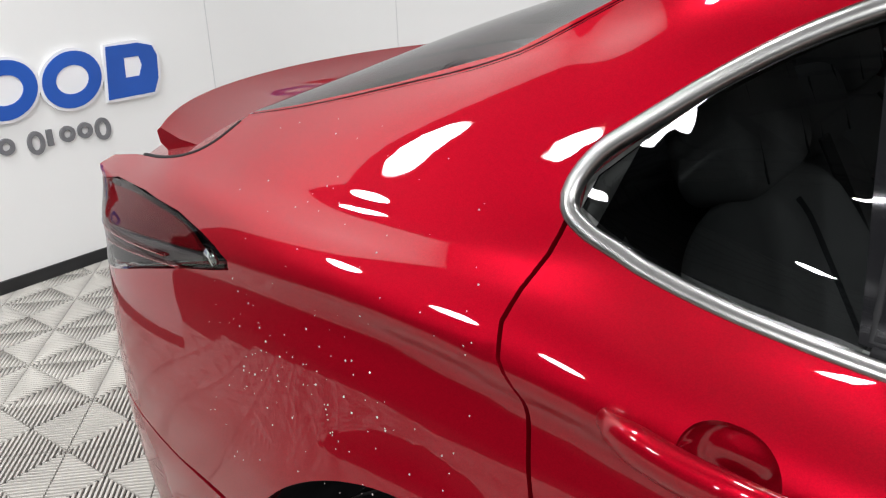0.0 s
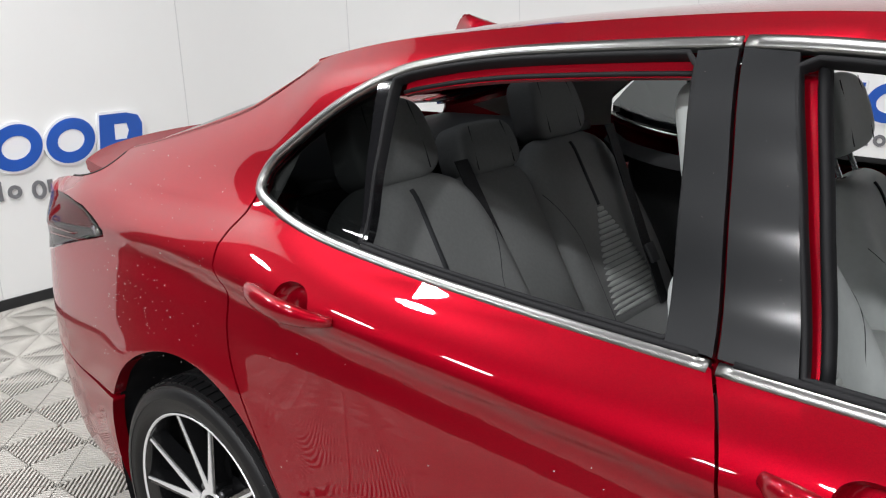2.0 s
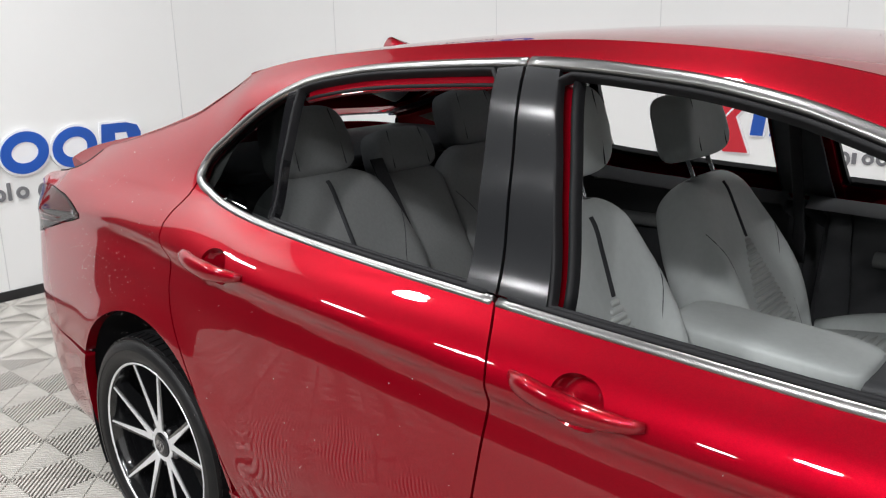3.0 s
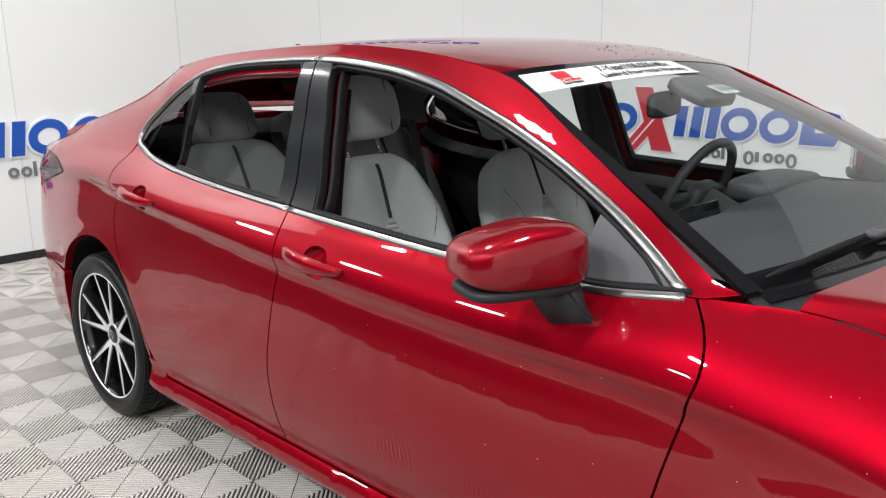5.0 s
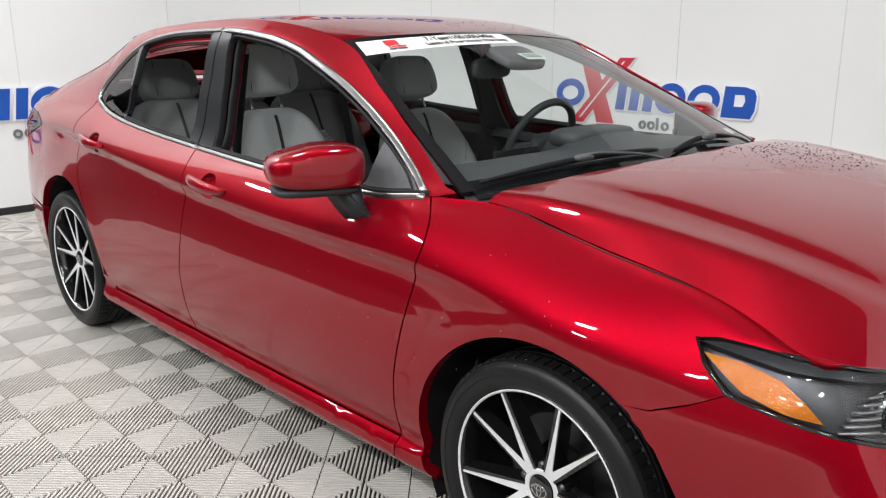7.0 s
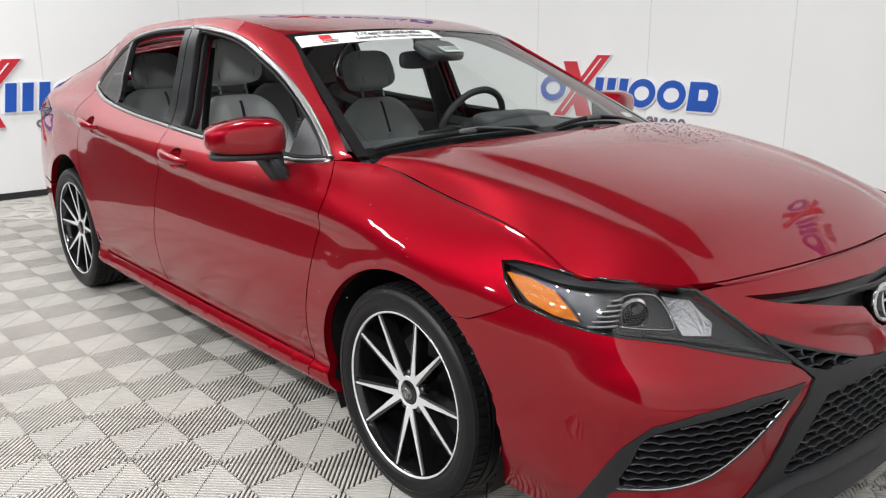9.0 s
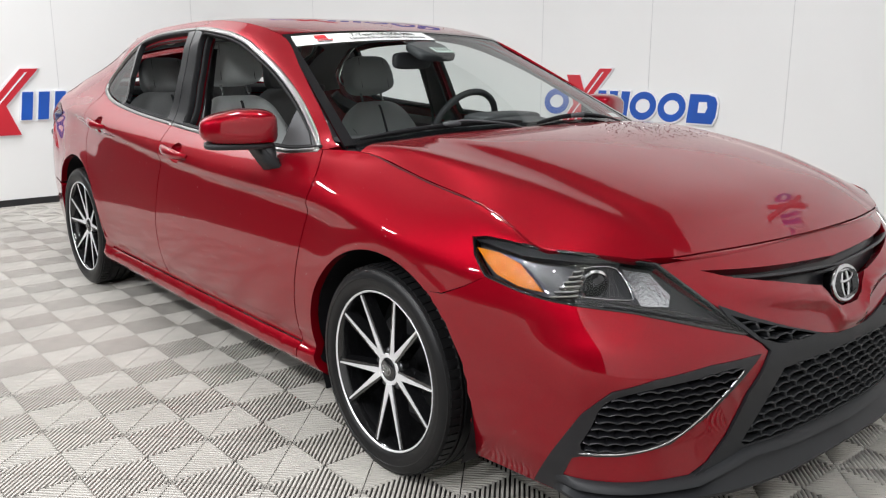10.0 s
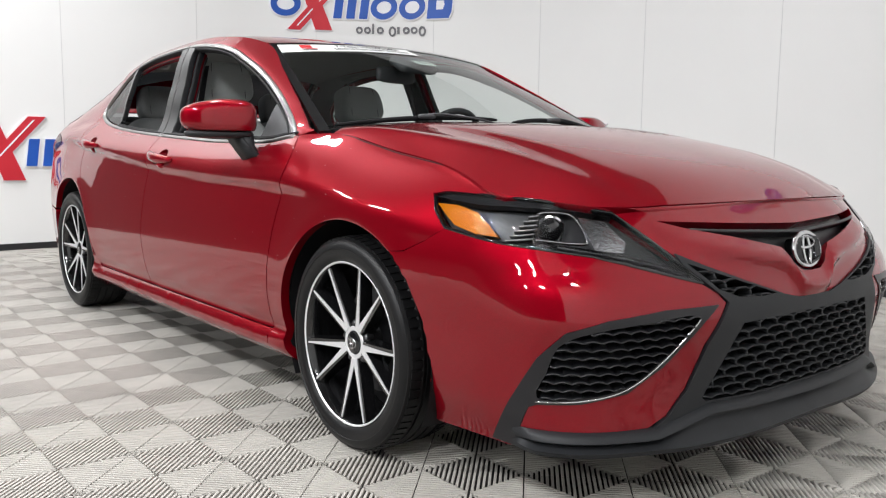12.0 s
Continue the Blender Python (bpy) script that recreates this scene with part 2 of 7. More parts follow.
def sheet(name, outline, fmap, material, parent=None, label="", holes=(), res=0.03, depth=0.012, mirror=False, lift=0.0, flip=False):
    """A curved panel: a flat outline filled with triangles and laid on the surface fmap, with a folded edge."""
    from mathutils.geometry import delaunay_2d_cdt
    loops = [dense(outline, res)] + [dense(h, res) for h in holes]
    lo, hi = loops[0].min(0), loops[0].max(0)
    gx, gy = np.arange(lo[0], hi[0], res), np.arange(lo[1], hi[1], res * 0.87)
    grid = np.array([(x + (res / 2 if j % 2 else 0), y) for j, y in enumerate(gy) for x in gx]) if len(gx) and len(gy) else np.zeros((0, 2))
    if len(grid):
        grid = grid[inside(loops[0], grid)]
        for h in loops[1:]:
            grid = grid[~inside(h, grid)]
        edge_pts = np.concatenate(loops)
        if len(grid):
            keep = np.ones(len(grid), bool)
            for s in range(0, len(grid), 2000):
                g = grid[s:s + 2000]
                keep[s:s + 2000] = ((g[:, None, :] - edge_pts[None]) ** 2).sum(2).min(1) > (0.55 * res) ** 2
            grid = grid[keep]
    pts, edges = [], []
    for lp in loops:
        b = len(pts)
        pts += [tuple(q) for q in lp]
        edges += [(b + i, b + (i + 1) % len(lp)) for i in range(len(lp))]
    pts += [tuple(q) for q in grid]
    vs, es, fs, _, _, _ = delaunay_2d_cdt([Vector(q) for q in pts], edges, [], 0, 1e-7)
    uv = np.array([(v.x, v.y) for v in vs])
    tri = np.array([f for f in fs if len(f) == 3])
    cen = uv[tri].mean(1)
    ok = inside(loops[0], cen)
    for h in loops[1:]:
        ok &= ~inside(h, cen)
    tri = tri[ok]
    e = 1e-3
    P = np.stack(fmap(uv[:, 0], uv[:, 1]), 1)
    du = np.stack(fmap(uv[:, 0] + e, uv[:, 1]), 1) - np.stack(fmap(uv[:, 0] - e, uv[:, 1]), 1)
    dv = np.stack(fmap(uv[:, 0], uv[:, 1] + e), 1) - np.stack(fmap(uv[:, 0], uv[:, 1] - e), 1)
    N = np.cross(du, dv)
    N /= np.linalg.norm(N, axis=1, keepdims=True) + 1e-12
    a = uv[tri]
    ccw = (a[:, 1, 0] - a[:, 0, 0]) * (a[:, 2, 1] - a[:, 0, 1]) - (a[:, 1, 1] - a[:, 0, 1]) * (a[:, 2, 0] - a[:, 0, 0])
    tri = np.where((ccw > 0)[:, None], tri, tri[:, ::-1])
    if flip:
        N, tri = -N, tri[:, ::-1]
    if lift:
        P = P + N * lift
    if mirror:
        P, N, tri = P * (1, -1, 1), N * (1, -1, 1), tri[:, ::-1]
    count = {}
    for t in tri:
        for i in range(3):
            k = (t[i], t[(i + 1) % 3])
            count[k] = count.get(k, 0) + 1
    rim = [k for k in count if (k[1], k[0]) not in count]
    faces = [tuple(int(i) for i in t) for t in tri]
    verts, norms = list(P), list(N)
    if depth:
        idx = {}
        for i, j in rim:
            for v in (i, j):
                if v not in idx:
                    idx[v] = len(verts)
                    verts += [P[v], P[v] - N[v] * depth]
                    norms += [(0, 0, 0), (0, 0, 0)]
            faces.append((idx[j], idx[i], idx[i] + 1, idx[j] + 1))
    return link_mesh(name, verts, faces, material, parent, label, normals=norms)


def strip(name, line, fmap, width, height, material, parent=None, label="", mirror=False, closed=False, flip=False, sink=0.0):
    """A half-round bead that follows a line drawn on the surface fmap."""
    q = np.array(line, float)
    P = np.stack(fmap(q[:, 0], q[:, 1]), 1)
    e = 1e-3
    du = np.stack(fmap(q[:, 0] + e, q[:, 1]), 1) - np.stack(fmap(q[:, 0] - e, q[:, 1]), 1)
    dv = np.stack(fmap(q[:, 0], q[:, 1] + e), 1) - np.stack(fmap(q[:, 0], q[:, 1] - e), 1)
    N = np.cross(du, dv)
    N /= np.linalg.norm(N, axis=1, keepdims=True) + 1e-12
    if flip:
        N = -N
    if closed:
        T = np.roll(P, -1, 0) - np.roll(P, 1, 0)
    else:
        T = np.gradient(P, axis=0)
    T /= np.linalg.norm(T, axis=1, keepdims=True) + 1e-12
    B = np.cross(T, N)
    prof = [(-0.5, -sink), (-0.5, 0.35 * height), (-0.36, 0.8 * height), (-0.12, height), (0.12, height), (0.36, 0.8 * height), (0.5, 0.35 * height), (0.5, -sink)]
    n, k = len(P), len(prof)
    V = np.concatenate([P + B * (a * width) + N * b for a, b in prof]).reshape(k, n, 3)
    if mirror:
        V = V * (1, -1, 1)
    faces = []
    for j in range(k - 1):
        for i in range(n if closed else n - 1):
            i2 = (i + 1) % n
            faces.append((j * n + i, j * n + i2, (j + 1) * n + i2, (j + 1) * n + i))
    if not closed:
        faces += [tuple(j * n for j in range(k)), tuple(j * n + n - 1 for j in reversed(range(k)))]
    ob = link_mesh(name, V.reshape(-1, 3), faces, material, parent, label)
    bm = bmesh.new()
    bm.from_mesh(ob.data)
    bmesh.ops.recalc_face_normals(bm, faces=bm.faces)
    bm.to_mesh(ob.data)
    bm.free()
    return ob


def tube(name, pts, r, material, parent=None, label="", seg=10, radii=None, flat=1.0):
    """A round bar along points; flat squeezes it in height."""
    P = np.array(pts, float)
    T = np.gradient(P, axis=0)
    T /= np.linalg.norm(T, axis=1, keepdims=True) + 1e-12
    up = np.array([0, 0, 1.0])
    verts = []
    for i in range(len(P)):
        a = np.cross(T[i], up)
        if np.linalg.norm(a) < 0.1:
            a = np.cross(T[i], (0, 1.0, 0))
        a /= np.linalg.norm(a)
        b = np.cross(a, T[i])
        rr = radii[i] if radii is not None else r
        verts += [P[i] + rr * (math.cos(2 * math.pi * j / seg) * a + flat * math.sin(2 * math.pi * j / seg) * b) for j in range(seg)]
    faces = [(i * seg + j, i * seg + (j + 1) % seg, (i + 1) * seg + (j + 1) % seg, (i + 1) * seg + j) for i in range(len(P) - 1) for j in range(seg)]
    faces += [tuple(reversed(range(seg))), tuple((len(P) - 1) * seg + j for j in range(seg))]
    return link_mesh(name, verts, faces, material, parent, label)


def box_bm(sx, sy, sz, m=None, bevel=0.0, seg=2):
    bm = bmesh.new()
    bmesh.ops.create_cube(bm, size=1)
    bmesh.ops.scale(bm, vec=(sx, sy, sz), verts=bm.verts)
    if bevel:
        bmesh.ops.bevel(bm, geom=bm.edges[:], offset=bevel, segments=seg, profile=0.6, affect="EDGES")
    if m is not None:
        bmesh.ops.transform(bm, matrix=m, verts=bm.verts)
    return bm


def lathe(name, prof, material, parent=None, label="", seg=48, m=None, angle=35):
    """A turned body; prof holds (radius, height along the local y axis)."""
    bm = bmesh.new()
    rings = []
    for r, y in prof:
        rings.append([bm.verts.new((r * math.cos(2 * math.pi * i / seg), y, r * math.sin(2 * math.pi * i / seg))) for i in range(seg)])
    for a, b in zip(rings, rings[1:]):
        for i in range(seg):
            bm.faces.new((a[i], a[(i + 1) % seg], b[(i + 1) % seg], b[i]))
    if m is not None:
        bmesh.ops.transform(bm, matrix=m, verts=bm.verts)
    return part(name, bm, material, parent, label, angle=angle)


def root(name, label, category, at=(0, 0, 0), kind="", group=""):
    ob = new(name)
    ob.location = at
    ob.empty_display_size = 0.1
    return tagged(ob, label, category, group, kind)

# ---- the booth: curved white walls, ribbed tile floor, dark hall behind ----
HEIGHT = 4.4
ARC_R = 2.2


def wall_line():
    """The walls' plan, from the hall's mouth round the back to the other side."""
    pts = [(-4.33, -1.85), (-4.33, -1.0), (-4.33, 0.5), (-4.33, 3.58 - ARC_R)]
    pts += [(-4.33 + ARC_R - ARC_R * math.cos(radians(a)), 3.58 - ARC_R + ARC_R * math.sin(radians(a))) for a in range(6, 91, 6)]
    pts += [(-1.0, 3.58), (0.0, 3.58)]
    r2 = 2.0
    pts += [(0.15 + r2 * math.sin(radians(a)), 3.58 - r2 + r2 * math.cos(radians(a))) for a in range(0, 43, 6)]
    x, y = pts[-1]
    pts += [(x + d * math.cos(radians(-42)), y + d * math.sin(radians(-42))) for d in (0.8, 1.6, 2.4, 3.2)]
    x, y = pts[-1]
    pts += [(x + 0.75, y - 1.0), (x + 0.95, y - 2.2), (x + 0.95, y - 4.4)]
    return pts


PLAN = [np.array(p) for p in wall_line()]
CUM = np.concatenate([[0], np.cumsum([np.linalg.norm(b - a) for a, b in zip(PLAN, PLAN[1:])])])


def plan_at(s):
    i = int(np.clip(np.searchsorted(CUM, s) - 1, 0, len(PLAN) - 2))
    t = (s - CUM[i]) / (CUM[i + 1] - CUM[i])
    p = PLAN[i] * (1 - t) + PLAN[i + 1] * t
    d = (PLAN[i + 1] - PLAN[i]) / np.linalg.norm(PLAN[i + 1] - PLAN[i])
    return p, d, np.array([d[1], -d[0]])


def extrude_plan(name, z0, z1, off0, off1, material, kind="structure", label="", category=""):
    n = len(PLAN)
    verts, faces = [], []
    nrm = []
    for i in range(n):
        d = PLAN[min(i + 1, n - 1)] - PLAN[max(i - 1, 0)]
        d = d / np.linalg.norm(d)
        nrm.append(np.array([d[1], -d[0]]))
    for i in range(n):
        for off, z in ((off0, z0), (off1, z0), (off1, z1), (off0, z1)):
            p = PLAN[i] + nrm[i] * off
            verts.append((p[0], p[1], z))
    for i in range(n - 1):
        for j in range(4):
            a, b = i * 4 + j, i * 4 + (j + 1) % 4
            faces.append((a, b, b + 4, a + 4))
    faces += [(0, 1, 2, 3), (4 * n - 1, 4 * n - 2, 4 * n - 3, 4 * n - 4)]
    ob = link_mesh(name, verts, faces, material, smooth=False)
    bm = bmesh.new()
    bm.from_mesh(ob.data)
    bmesh.ops.recalc_face_normals(bm, faces=bm.faces)
    for f in bm.faces:
        f.smooth = abs(f.normal.z) < 0.5
    for e in bm.edges:
        if len(e.link_faces) == 2 and e.calc_face_angle(0) > 0.5:
            e.smooth = False
    bm.to_mesh(ob.data)
    bm.free()
    return tagged(ob, label, category, kind=kind)


extrude_plan("wall_north", 0.0, HEIGHT, 0.0, -0.12, WALL, label="white smooth curved booth wall with faint panel joints", category="wall")
extrude_plan("baseboard", 0.0, 0.055, 0.012, 0.0, BASEB, label="black rubber baseboard along the white wall", category="baseboard")


def seam_lines():
    """Panel joints on the wall: fine shallow ridges."""
    bm = bmesh.new()
    total = CUM[-1]
    s = 2.92 % 1.22
    while s < total:
        p, d, n = plan_at(s)
        a = math.atan2(d[1], d[0])
        m = Matrix.Translation((p[0] + n[0] * 0.001, p[1] + n[1] * 0.001, 1.35)) @ Matrix.Rotation(a, 4, "Z")
        v = [m @ Vector((x, y, z)) for z in (-1.29, 1.05) for y in (-0.0022, 0.0) for x in (-0.0018, 0.0018)]
        q = [bm.verts.new(c) for c in v]
        for f in ((0, 1, 5, 4), (2, 3, 7, 6), (0, 2, 6, 4), (1, 3, 7, 5)):
            bm.faces.new([q[i] for i in f])
        s += 1.22
    return part("panel_joint", bm, mat("joint_shadow", (0.62, 0.62, 0.62), rough=0.6), smooth=False)


tagged(seam_lines(), "thin grey vertical joints between wall panels", "trim", kind="structure")


# tile floor
PITCH = 0.2035
SIDE = PITCH * math.sqrt(2)
TX, TY = 0.866, -1.418


def tile_arrays():
    """One ribbed tile: four triangles of ribs that stand square to their edge."""
    V, F = [], []
    n = 20
    step = SIDE / n
    h = SIDE / 2
    for k in range(4):
        ca, sa = math.cos(k * math.pi / 2), math.sin(k * math.pi / 2)
        for i in range(n):
            u = -h + (i + 0.5) * step
            end = -abs(u) + 0.001
            w = step * 0.24
            v0 = -h + 0.002
            if end - v0 < 0.003:
                continue
            b = len(V)
            for z, ww in ((0.0, w), (-0.007, w * 1.25)):
                for (x, y) in ((u - ww, v0), (u + ww, v0), (u + ww, end), (u - ww, end)):
                    V.append((ca * x - sa * y, sa * x + ca * y, z))
            F += [(b, b + 1, b + 2, b + 3), (b, b + 4, b + 5, b + 1), (b + 1, b + 5, b + 6, b + 2), (b + 2, b + 6, b + 7, b + 3), (b + 3, b + 7, b + 4, b)]
    return np.array(V), F


TV, TF = tile_arrays()
tile_mesh = bpy.data.meshes.new("tile")
tile_mesh.from_pydata([tuple(v) for v in TV], [], TF)
tile_mesh.materials.append(TILE)
floor = root("floor", "pale grey ribbed interlocking plastic tile floor", "floor", kind="structure")
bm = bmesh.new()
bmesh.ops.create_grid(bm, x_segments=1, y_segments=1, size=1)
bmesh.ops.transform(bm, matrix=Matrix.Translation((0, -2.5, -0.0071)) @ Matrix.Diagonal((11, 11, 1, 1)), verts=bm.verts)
part("underlay", bm, TILEBASE, floor, "floor under the ribs, near-black for the shade between them", smooth=False)
spots = []
for i in range(-30, 31):
    for j in range(-30, 26):
        if (i + j) % 2:
            continue
        x, y = TX + i * PITCH, TY + j * PITCH
        if -4.7 < x < 5.4 and -4.6 < y < 3.75:
            spots.append((x, y))
near = sorted(spots, key=lambda p: abs(p[0] + 0.2) * 0.7 + abs(p[1] + 1.2))[:300]
near_set = set(near)
ROT = Matrix.Rotation(math.pi / 4, 4, "Z")
for x, y in near:
    ob = new("tile", tile_mesh)
    ob.parent = floor
    ob.matrix_basis = Matrix.Translation((x, y, 0)) @ ROT
far = [p for p in spots if p not in near_set]
c = math.cos(math.pi / 4)
RV = np.stack([c * TV[:, 0] - c * TV[:, 1], c * TV[:, 0] + c * TV[:, 1], TV[:, 2]], 1)
AV = np.concatenate([RV + np.array([x, y, 0]) for x, y in far])
TFa = np.array(TF)
AF = np.concatenate([TFa + k * len(RV) for k in range(len(far))])
me = bpy.data.meshes.new("distant_tiles")
me.vertices.add(len(AV))
me.vertices.foreach_set("co", AV.ravel())
me.loops.add(AF.size)
me.loops.foreach_set("vertex_index", AF.ravel().astype(np.int32))
me.polygons.add(len(AF))
me.polygons.foreach_set("loop_start", np.arange(0, AF.size, 4, dtype=np.int32))
me.update()
me.validate()
me.materials.append(TILE)
ob = new("distant_tiles", me)
ob.parent = floor
tagged(ob, kind="stuff")


# the hall: ceiling, closing walls, trusses, lamps with added fill among them
def slab(name, x0, x1, y0, y1, z0, z1, material, label, category):
    return tagged(part(name, box_bm(x1 - x0, y1 - y0, z1 - z0, Matrix.Translation(((x0 + x1) / 2, (y0 + y1) / 2, (z0 + z1) / 2))), material, smooth=False),
                  label, category, kind="structure")


slab("ceiling", -10, 10, -13, 6, 6.2, 6.4, CEIL, "grey painted hall ceiling", "ceiling")
slab("wall_south", -10, 10, -13.2, -13, 0, 6.2, HALLDARK, "dark far wall of the hall", "wall")
slab("wall_west", -10.2, -10, -13, 6, 0, 6.2, HALLDARK, "dark side wall of the hall", "wall")
slab("wall_east", 10, 10.2, -13, 6, 0, 6.2, HALLDARK, "dark side wall of the hall", "wall")
slab("wall_back", -10, 10, 6, 6.2, 0, 6.2, HALLDARK, "dark wall behind the booth", "wall")
for k in range(4):
    y = -4.2 - 2.2 * k
    truss = root("roof_truss", "dark steel roof truss under the hall ceiling", "truss", (0, y, 5.4), group="hall trusses")
    part("chord", box_bm(20.06, 0.08, 0.08, Matrix.Translation((0, 0, 0.6))), HALLSTEEL, truss, smooth=False)
    part("chord", box_bm(20.06, 0.08, 0.08), HALLSTEEL, truss, smooth=False)
    for i in range(18):
        x = -9.35 + i * 1.1
        m = Matrix.Translation((x, 0, 0.3)) @ Matrix.Rotation(radians(42 if i % 2 else -42), 4, "Y")
        part("web", box_bm(0.04, 0.04, 0.78, m), HALLSTEEL, truss, smooth=False)


def round_lamp(x, y, z, r, power):
    lamp = root("ceiling_lamp", "round white disc lamp under the dark ceiling, some added as unseen fill", "ceiling lamp", (x, y, z), group="hall lamps")
    rot = Matrix.Rotation(radians(90), 4, "X")
    lathe("casing", [(0.001, 0.10), (r * 0.5, 0.10), (r + 0.03, 0.03), (r + 0.03, -0.005), (r, -0.005)], LAMPCASE, lamp, m=rot, seg=40)
    lathe("diffuser", [(0.0005, 0.0), (r * 0.6, 0.0), (r, 0.0)], LAMP, lamp, "glowing white diffuser", m=rot, seg=40)
    part("stem", box_bm(0.03, 0.03, 6.2 - z - 0.1, Matrix.Translation((0, 0, 0.1 + (6.2 - z - 0.1) / 2))), LAMPCASE, lamp, smooth=False)
    d = bpy.data.lights.new("lamp_glow", "AREA")
    d.shape, d.size, d.energy, d.color = "DISK", 2 * r, power, (0.97, 0.98, 1.0)
    ob = new("lamp_glow", d)
    ob.parent = lamp
    ob.location = (0, 0, -0.02)
    return lamp


for x, y, z, r, p in LAMPS:
    round_lamp(x, y, z, r, p)


# wall signs: rings, slashes and bars of the sign's colours, standing off the wall
def flat_shape(name, loops, depth, material, parent, place):
    """Flat letters-size pieces cut from outlines; place(u, v, d) puts them on the wall."""
    from mathutils.geometry import delaunay_2d_cdt
    lp = [dense(l, 0.03) for l in loops]
    pts, edges = [], []
    for l in lp:
        b = len(pts)
        pts += [Vector(q) for q in l]
        edges += [(b + i, b + (i + 1) % len(l)) for i in range(len(l))]
    vs, _, fs, _, _, _ = delaunay_2d_cdt(pts, edges, [], 0, 1e-7)
    uv = np.array([(v.x, v.y) for v in vs])
    V = [place(u, v, depth) for u, v in uv] + [place(u, v, 0.001) for u, v in uv]
    n = len(uv)
    F = []
    for f in fs:
        c = uv[list(f)].mean(0)[None]
        ok = inside(lp[0], c)[0]
        for h in lp[1:]:
            ok = ok and not inside(h, c)[0]
        if ok:
            F.append(tuple(f))
    F += [(a, b, b + n, a + n) for a, b in edges]
    ob = link_mesh(name, V, F, material, parent, smooth=False)
    bm = bmesh.new()
    bm.from_mesh(ob.data)
    bmesh.ops.recalc_face_normals(bm, faces=bm.faces)
    bm.to_mesh(ob.data)
    bm.free()
    return ob


def ell(cx, cy, rx, ry, n=36, slant=0.12):
    return [(cx + rx * math.cos(2 * math.pi * i / n) + slant * ry * math.sin(2 * math.pi * i / n), cy + ry * math.sin(2 * math.pi * i / n)) for i in range(n)]


def bar(x0, y0, x1, y1, w):
    return [(x0 - w / 2, y0), (x0 + w / 2, y0), (x1 + w / 2, y1), (x1 - w / 2, y1)]


def sign(s0, z0, size=1.0):
    """The wall sign, 1.86 wide; s0: where its left end stands along the wall, z0: height of the big row's foot."""
    p0, d0, n0 = plan_at(s0 + 0.9)
    sg = root("wall_sign", "blue, red and grey dimensional sign on the white wall", "wall sign", (p0[0], p0[1], z0), group="wall signs")

    def place_at(extra):
        def place(u, v, d):
            p, _, n = plan_at(s0 + u * size)
            q = p + n * (d + extra)
            return (q[0] - p0[0], q[1] - p0[1], v * size)
        return place
    H = 0.23
    sh = 0.12
    items = []
    items.append(("ring", [ell(0.155, H / 2, 0.15, H / 2 + 0.004), ell(0.155, H / 2, 0.088, H / 2 - 0.055)], BLUE))
    items.append(("slash", [[(0.17, -0.13), (0.30, -0.13), (0.80, 0.42), (0.66, 0.42)]], SIGNRED))
    items.append(("slash", [[(0.28, 0.36), (0.43, 0.36), (0.62, -0.12), (0.45, -0.12)]], SIGNRED))
    items += [("upright", [[(x, 0), (x + 0.085, 0), (x + 0.115, H), (x + 0.03, H)]], BLUE) for x in (0.63, 0.76, 0.89)]
    items.append(("ring", [ell(1.145, H / 2, 0.135, H / 2 + 0.004), ell(1.145, H / 2, 0.075, H / 2 - 0.055)], BLUE))
    items.append(("ring", [ell(1.435, H / 2, 0.135, H / 2 + 0.004), ell(1.435, H / 2, 0.075, H / 2 - 0.055)], BLUE))
    items.append(("plate", [[(1.585, 0), (1.82, 0), (1.85, 0.06), (1.86, 0.165), (1.84, 0.21), (1.77, H), (1.61, H)],
                            [(1.685, 0.085), (1.755, 0.085), (1.775, 0.13), (1.765, 0.172), (1.69, 0.172)]], BLUE))
    for nm, loops, material in items:
        out = dense(loops[0], 0.03)
        cen = out.mean(0)
        nxt, prv = np.roll(out, -1, 0), np.roll(out, 1, 0)
        t = nxt - prv
        t /= np.linalg.norm(t, axis=1, keepdims=True) + 1e-9
        nn = np.stack([t[:, 1], -t[:, 0]], 1)
        area = (out[:, 0] * nxt[:, 1] - nxt[:, 0] * out[:, 1]).sum()
        if area < 0:
            nn = -nn
        grown = out + nn * 0.013
        backing = flat_shape("backing", [grown], 0.014 + 0.0006 * items.index((nm, loops, material)), SIGNWHITE, sg, place_at(0.0))
        flat_shape(nm, loops, 0.022 + (0.003 if loops[0][0][1] > 0.3 else 0.0), material, sg, place_at(0.0))
    flat_shape("stroke_line", [[(0.262, -0.09), (0.278, -0.09), (0.710, 0.39), (0.694, 0.39)]], 0.0265, SIGNWHITE, sg, place_at(0.0))
    x = 0.86
    for w, hh, dz in ((0.07, 0.07, 0), (0.07, 0.07, 0), (0.035, 0.10, 0), (0.07, 0.07, 0), (0, 0, 0), (0.075, 0.10, -0.03), (0.045, 0.07, 0), (0.07, 0.07, 0), (0.07, 0.07, 0), (0.075, 0.10, -0.03)):
        if w:
            if w < 0.05:
                loops = [[(x, -0.145), (x + w * 0.55, -0.145), (x + w * 0.55, -0.145 + hh), (x, -0.145 + hh)]]
            else:
                loops = [ell(x + w / 2, -0.11 + dz / 3, w / 2, hh / 2, 20, 0), ell(x + w / 2, -0.11 + dz / 3, w / 2 - 0.018, hh / 2 - 0.018, 16, 0)]
            flat_shape("small_mark", loops, 0.012, SIGNGREY, sg, place_at(0.0))
        x += w + 0.012 if w else 0.04
    return sg


for s0, z0, k in SIGNS:
    sign(s0, z0, k)

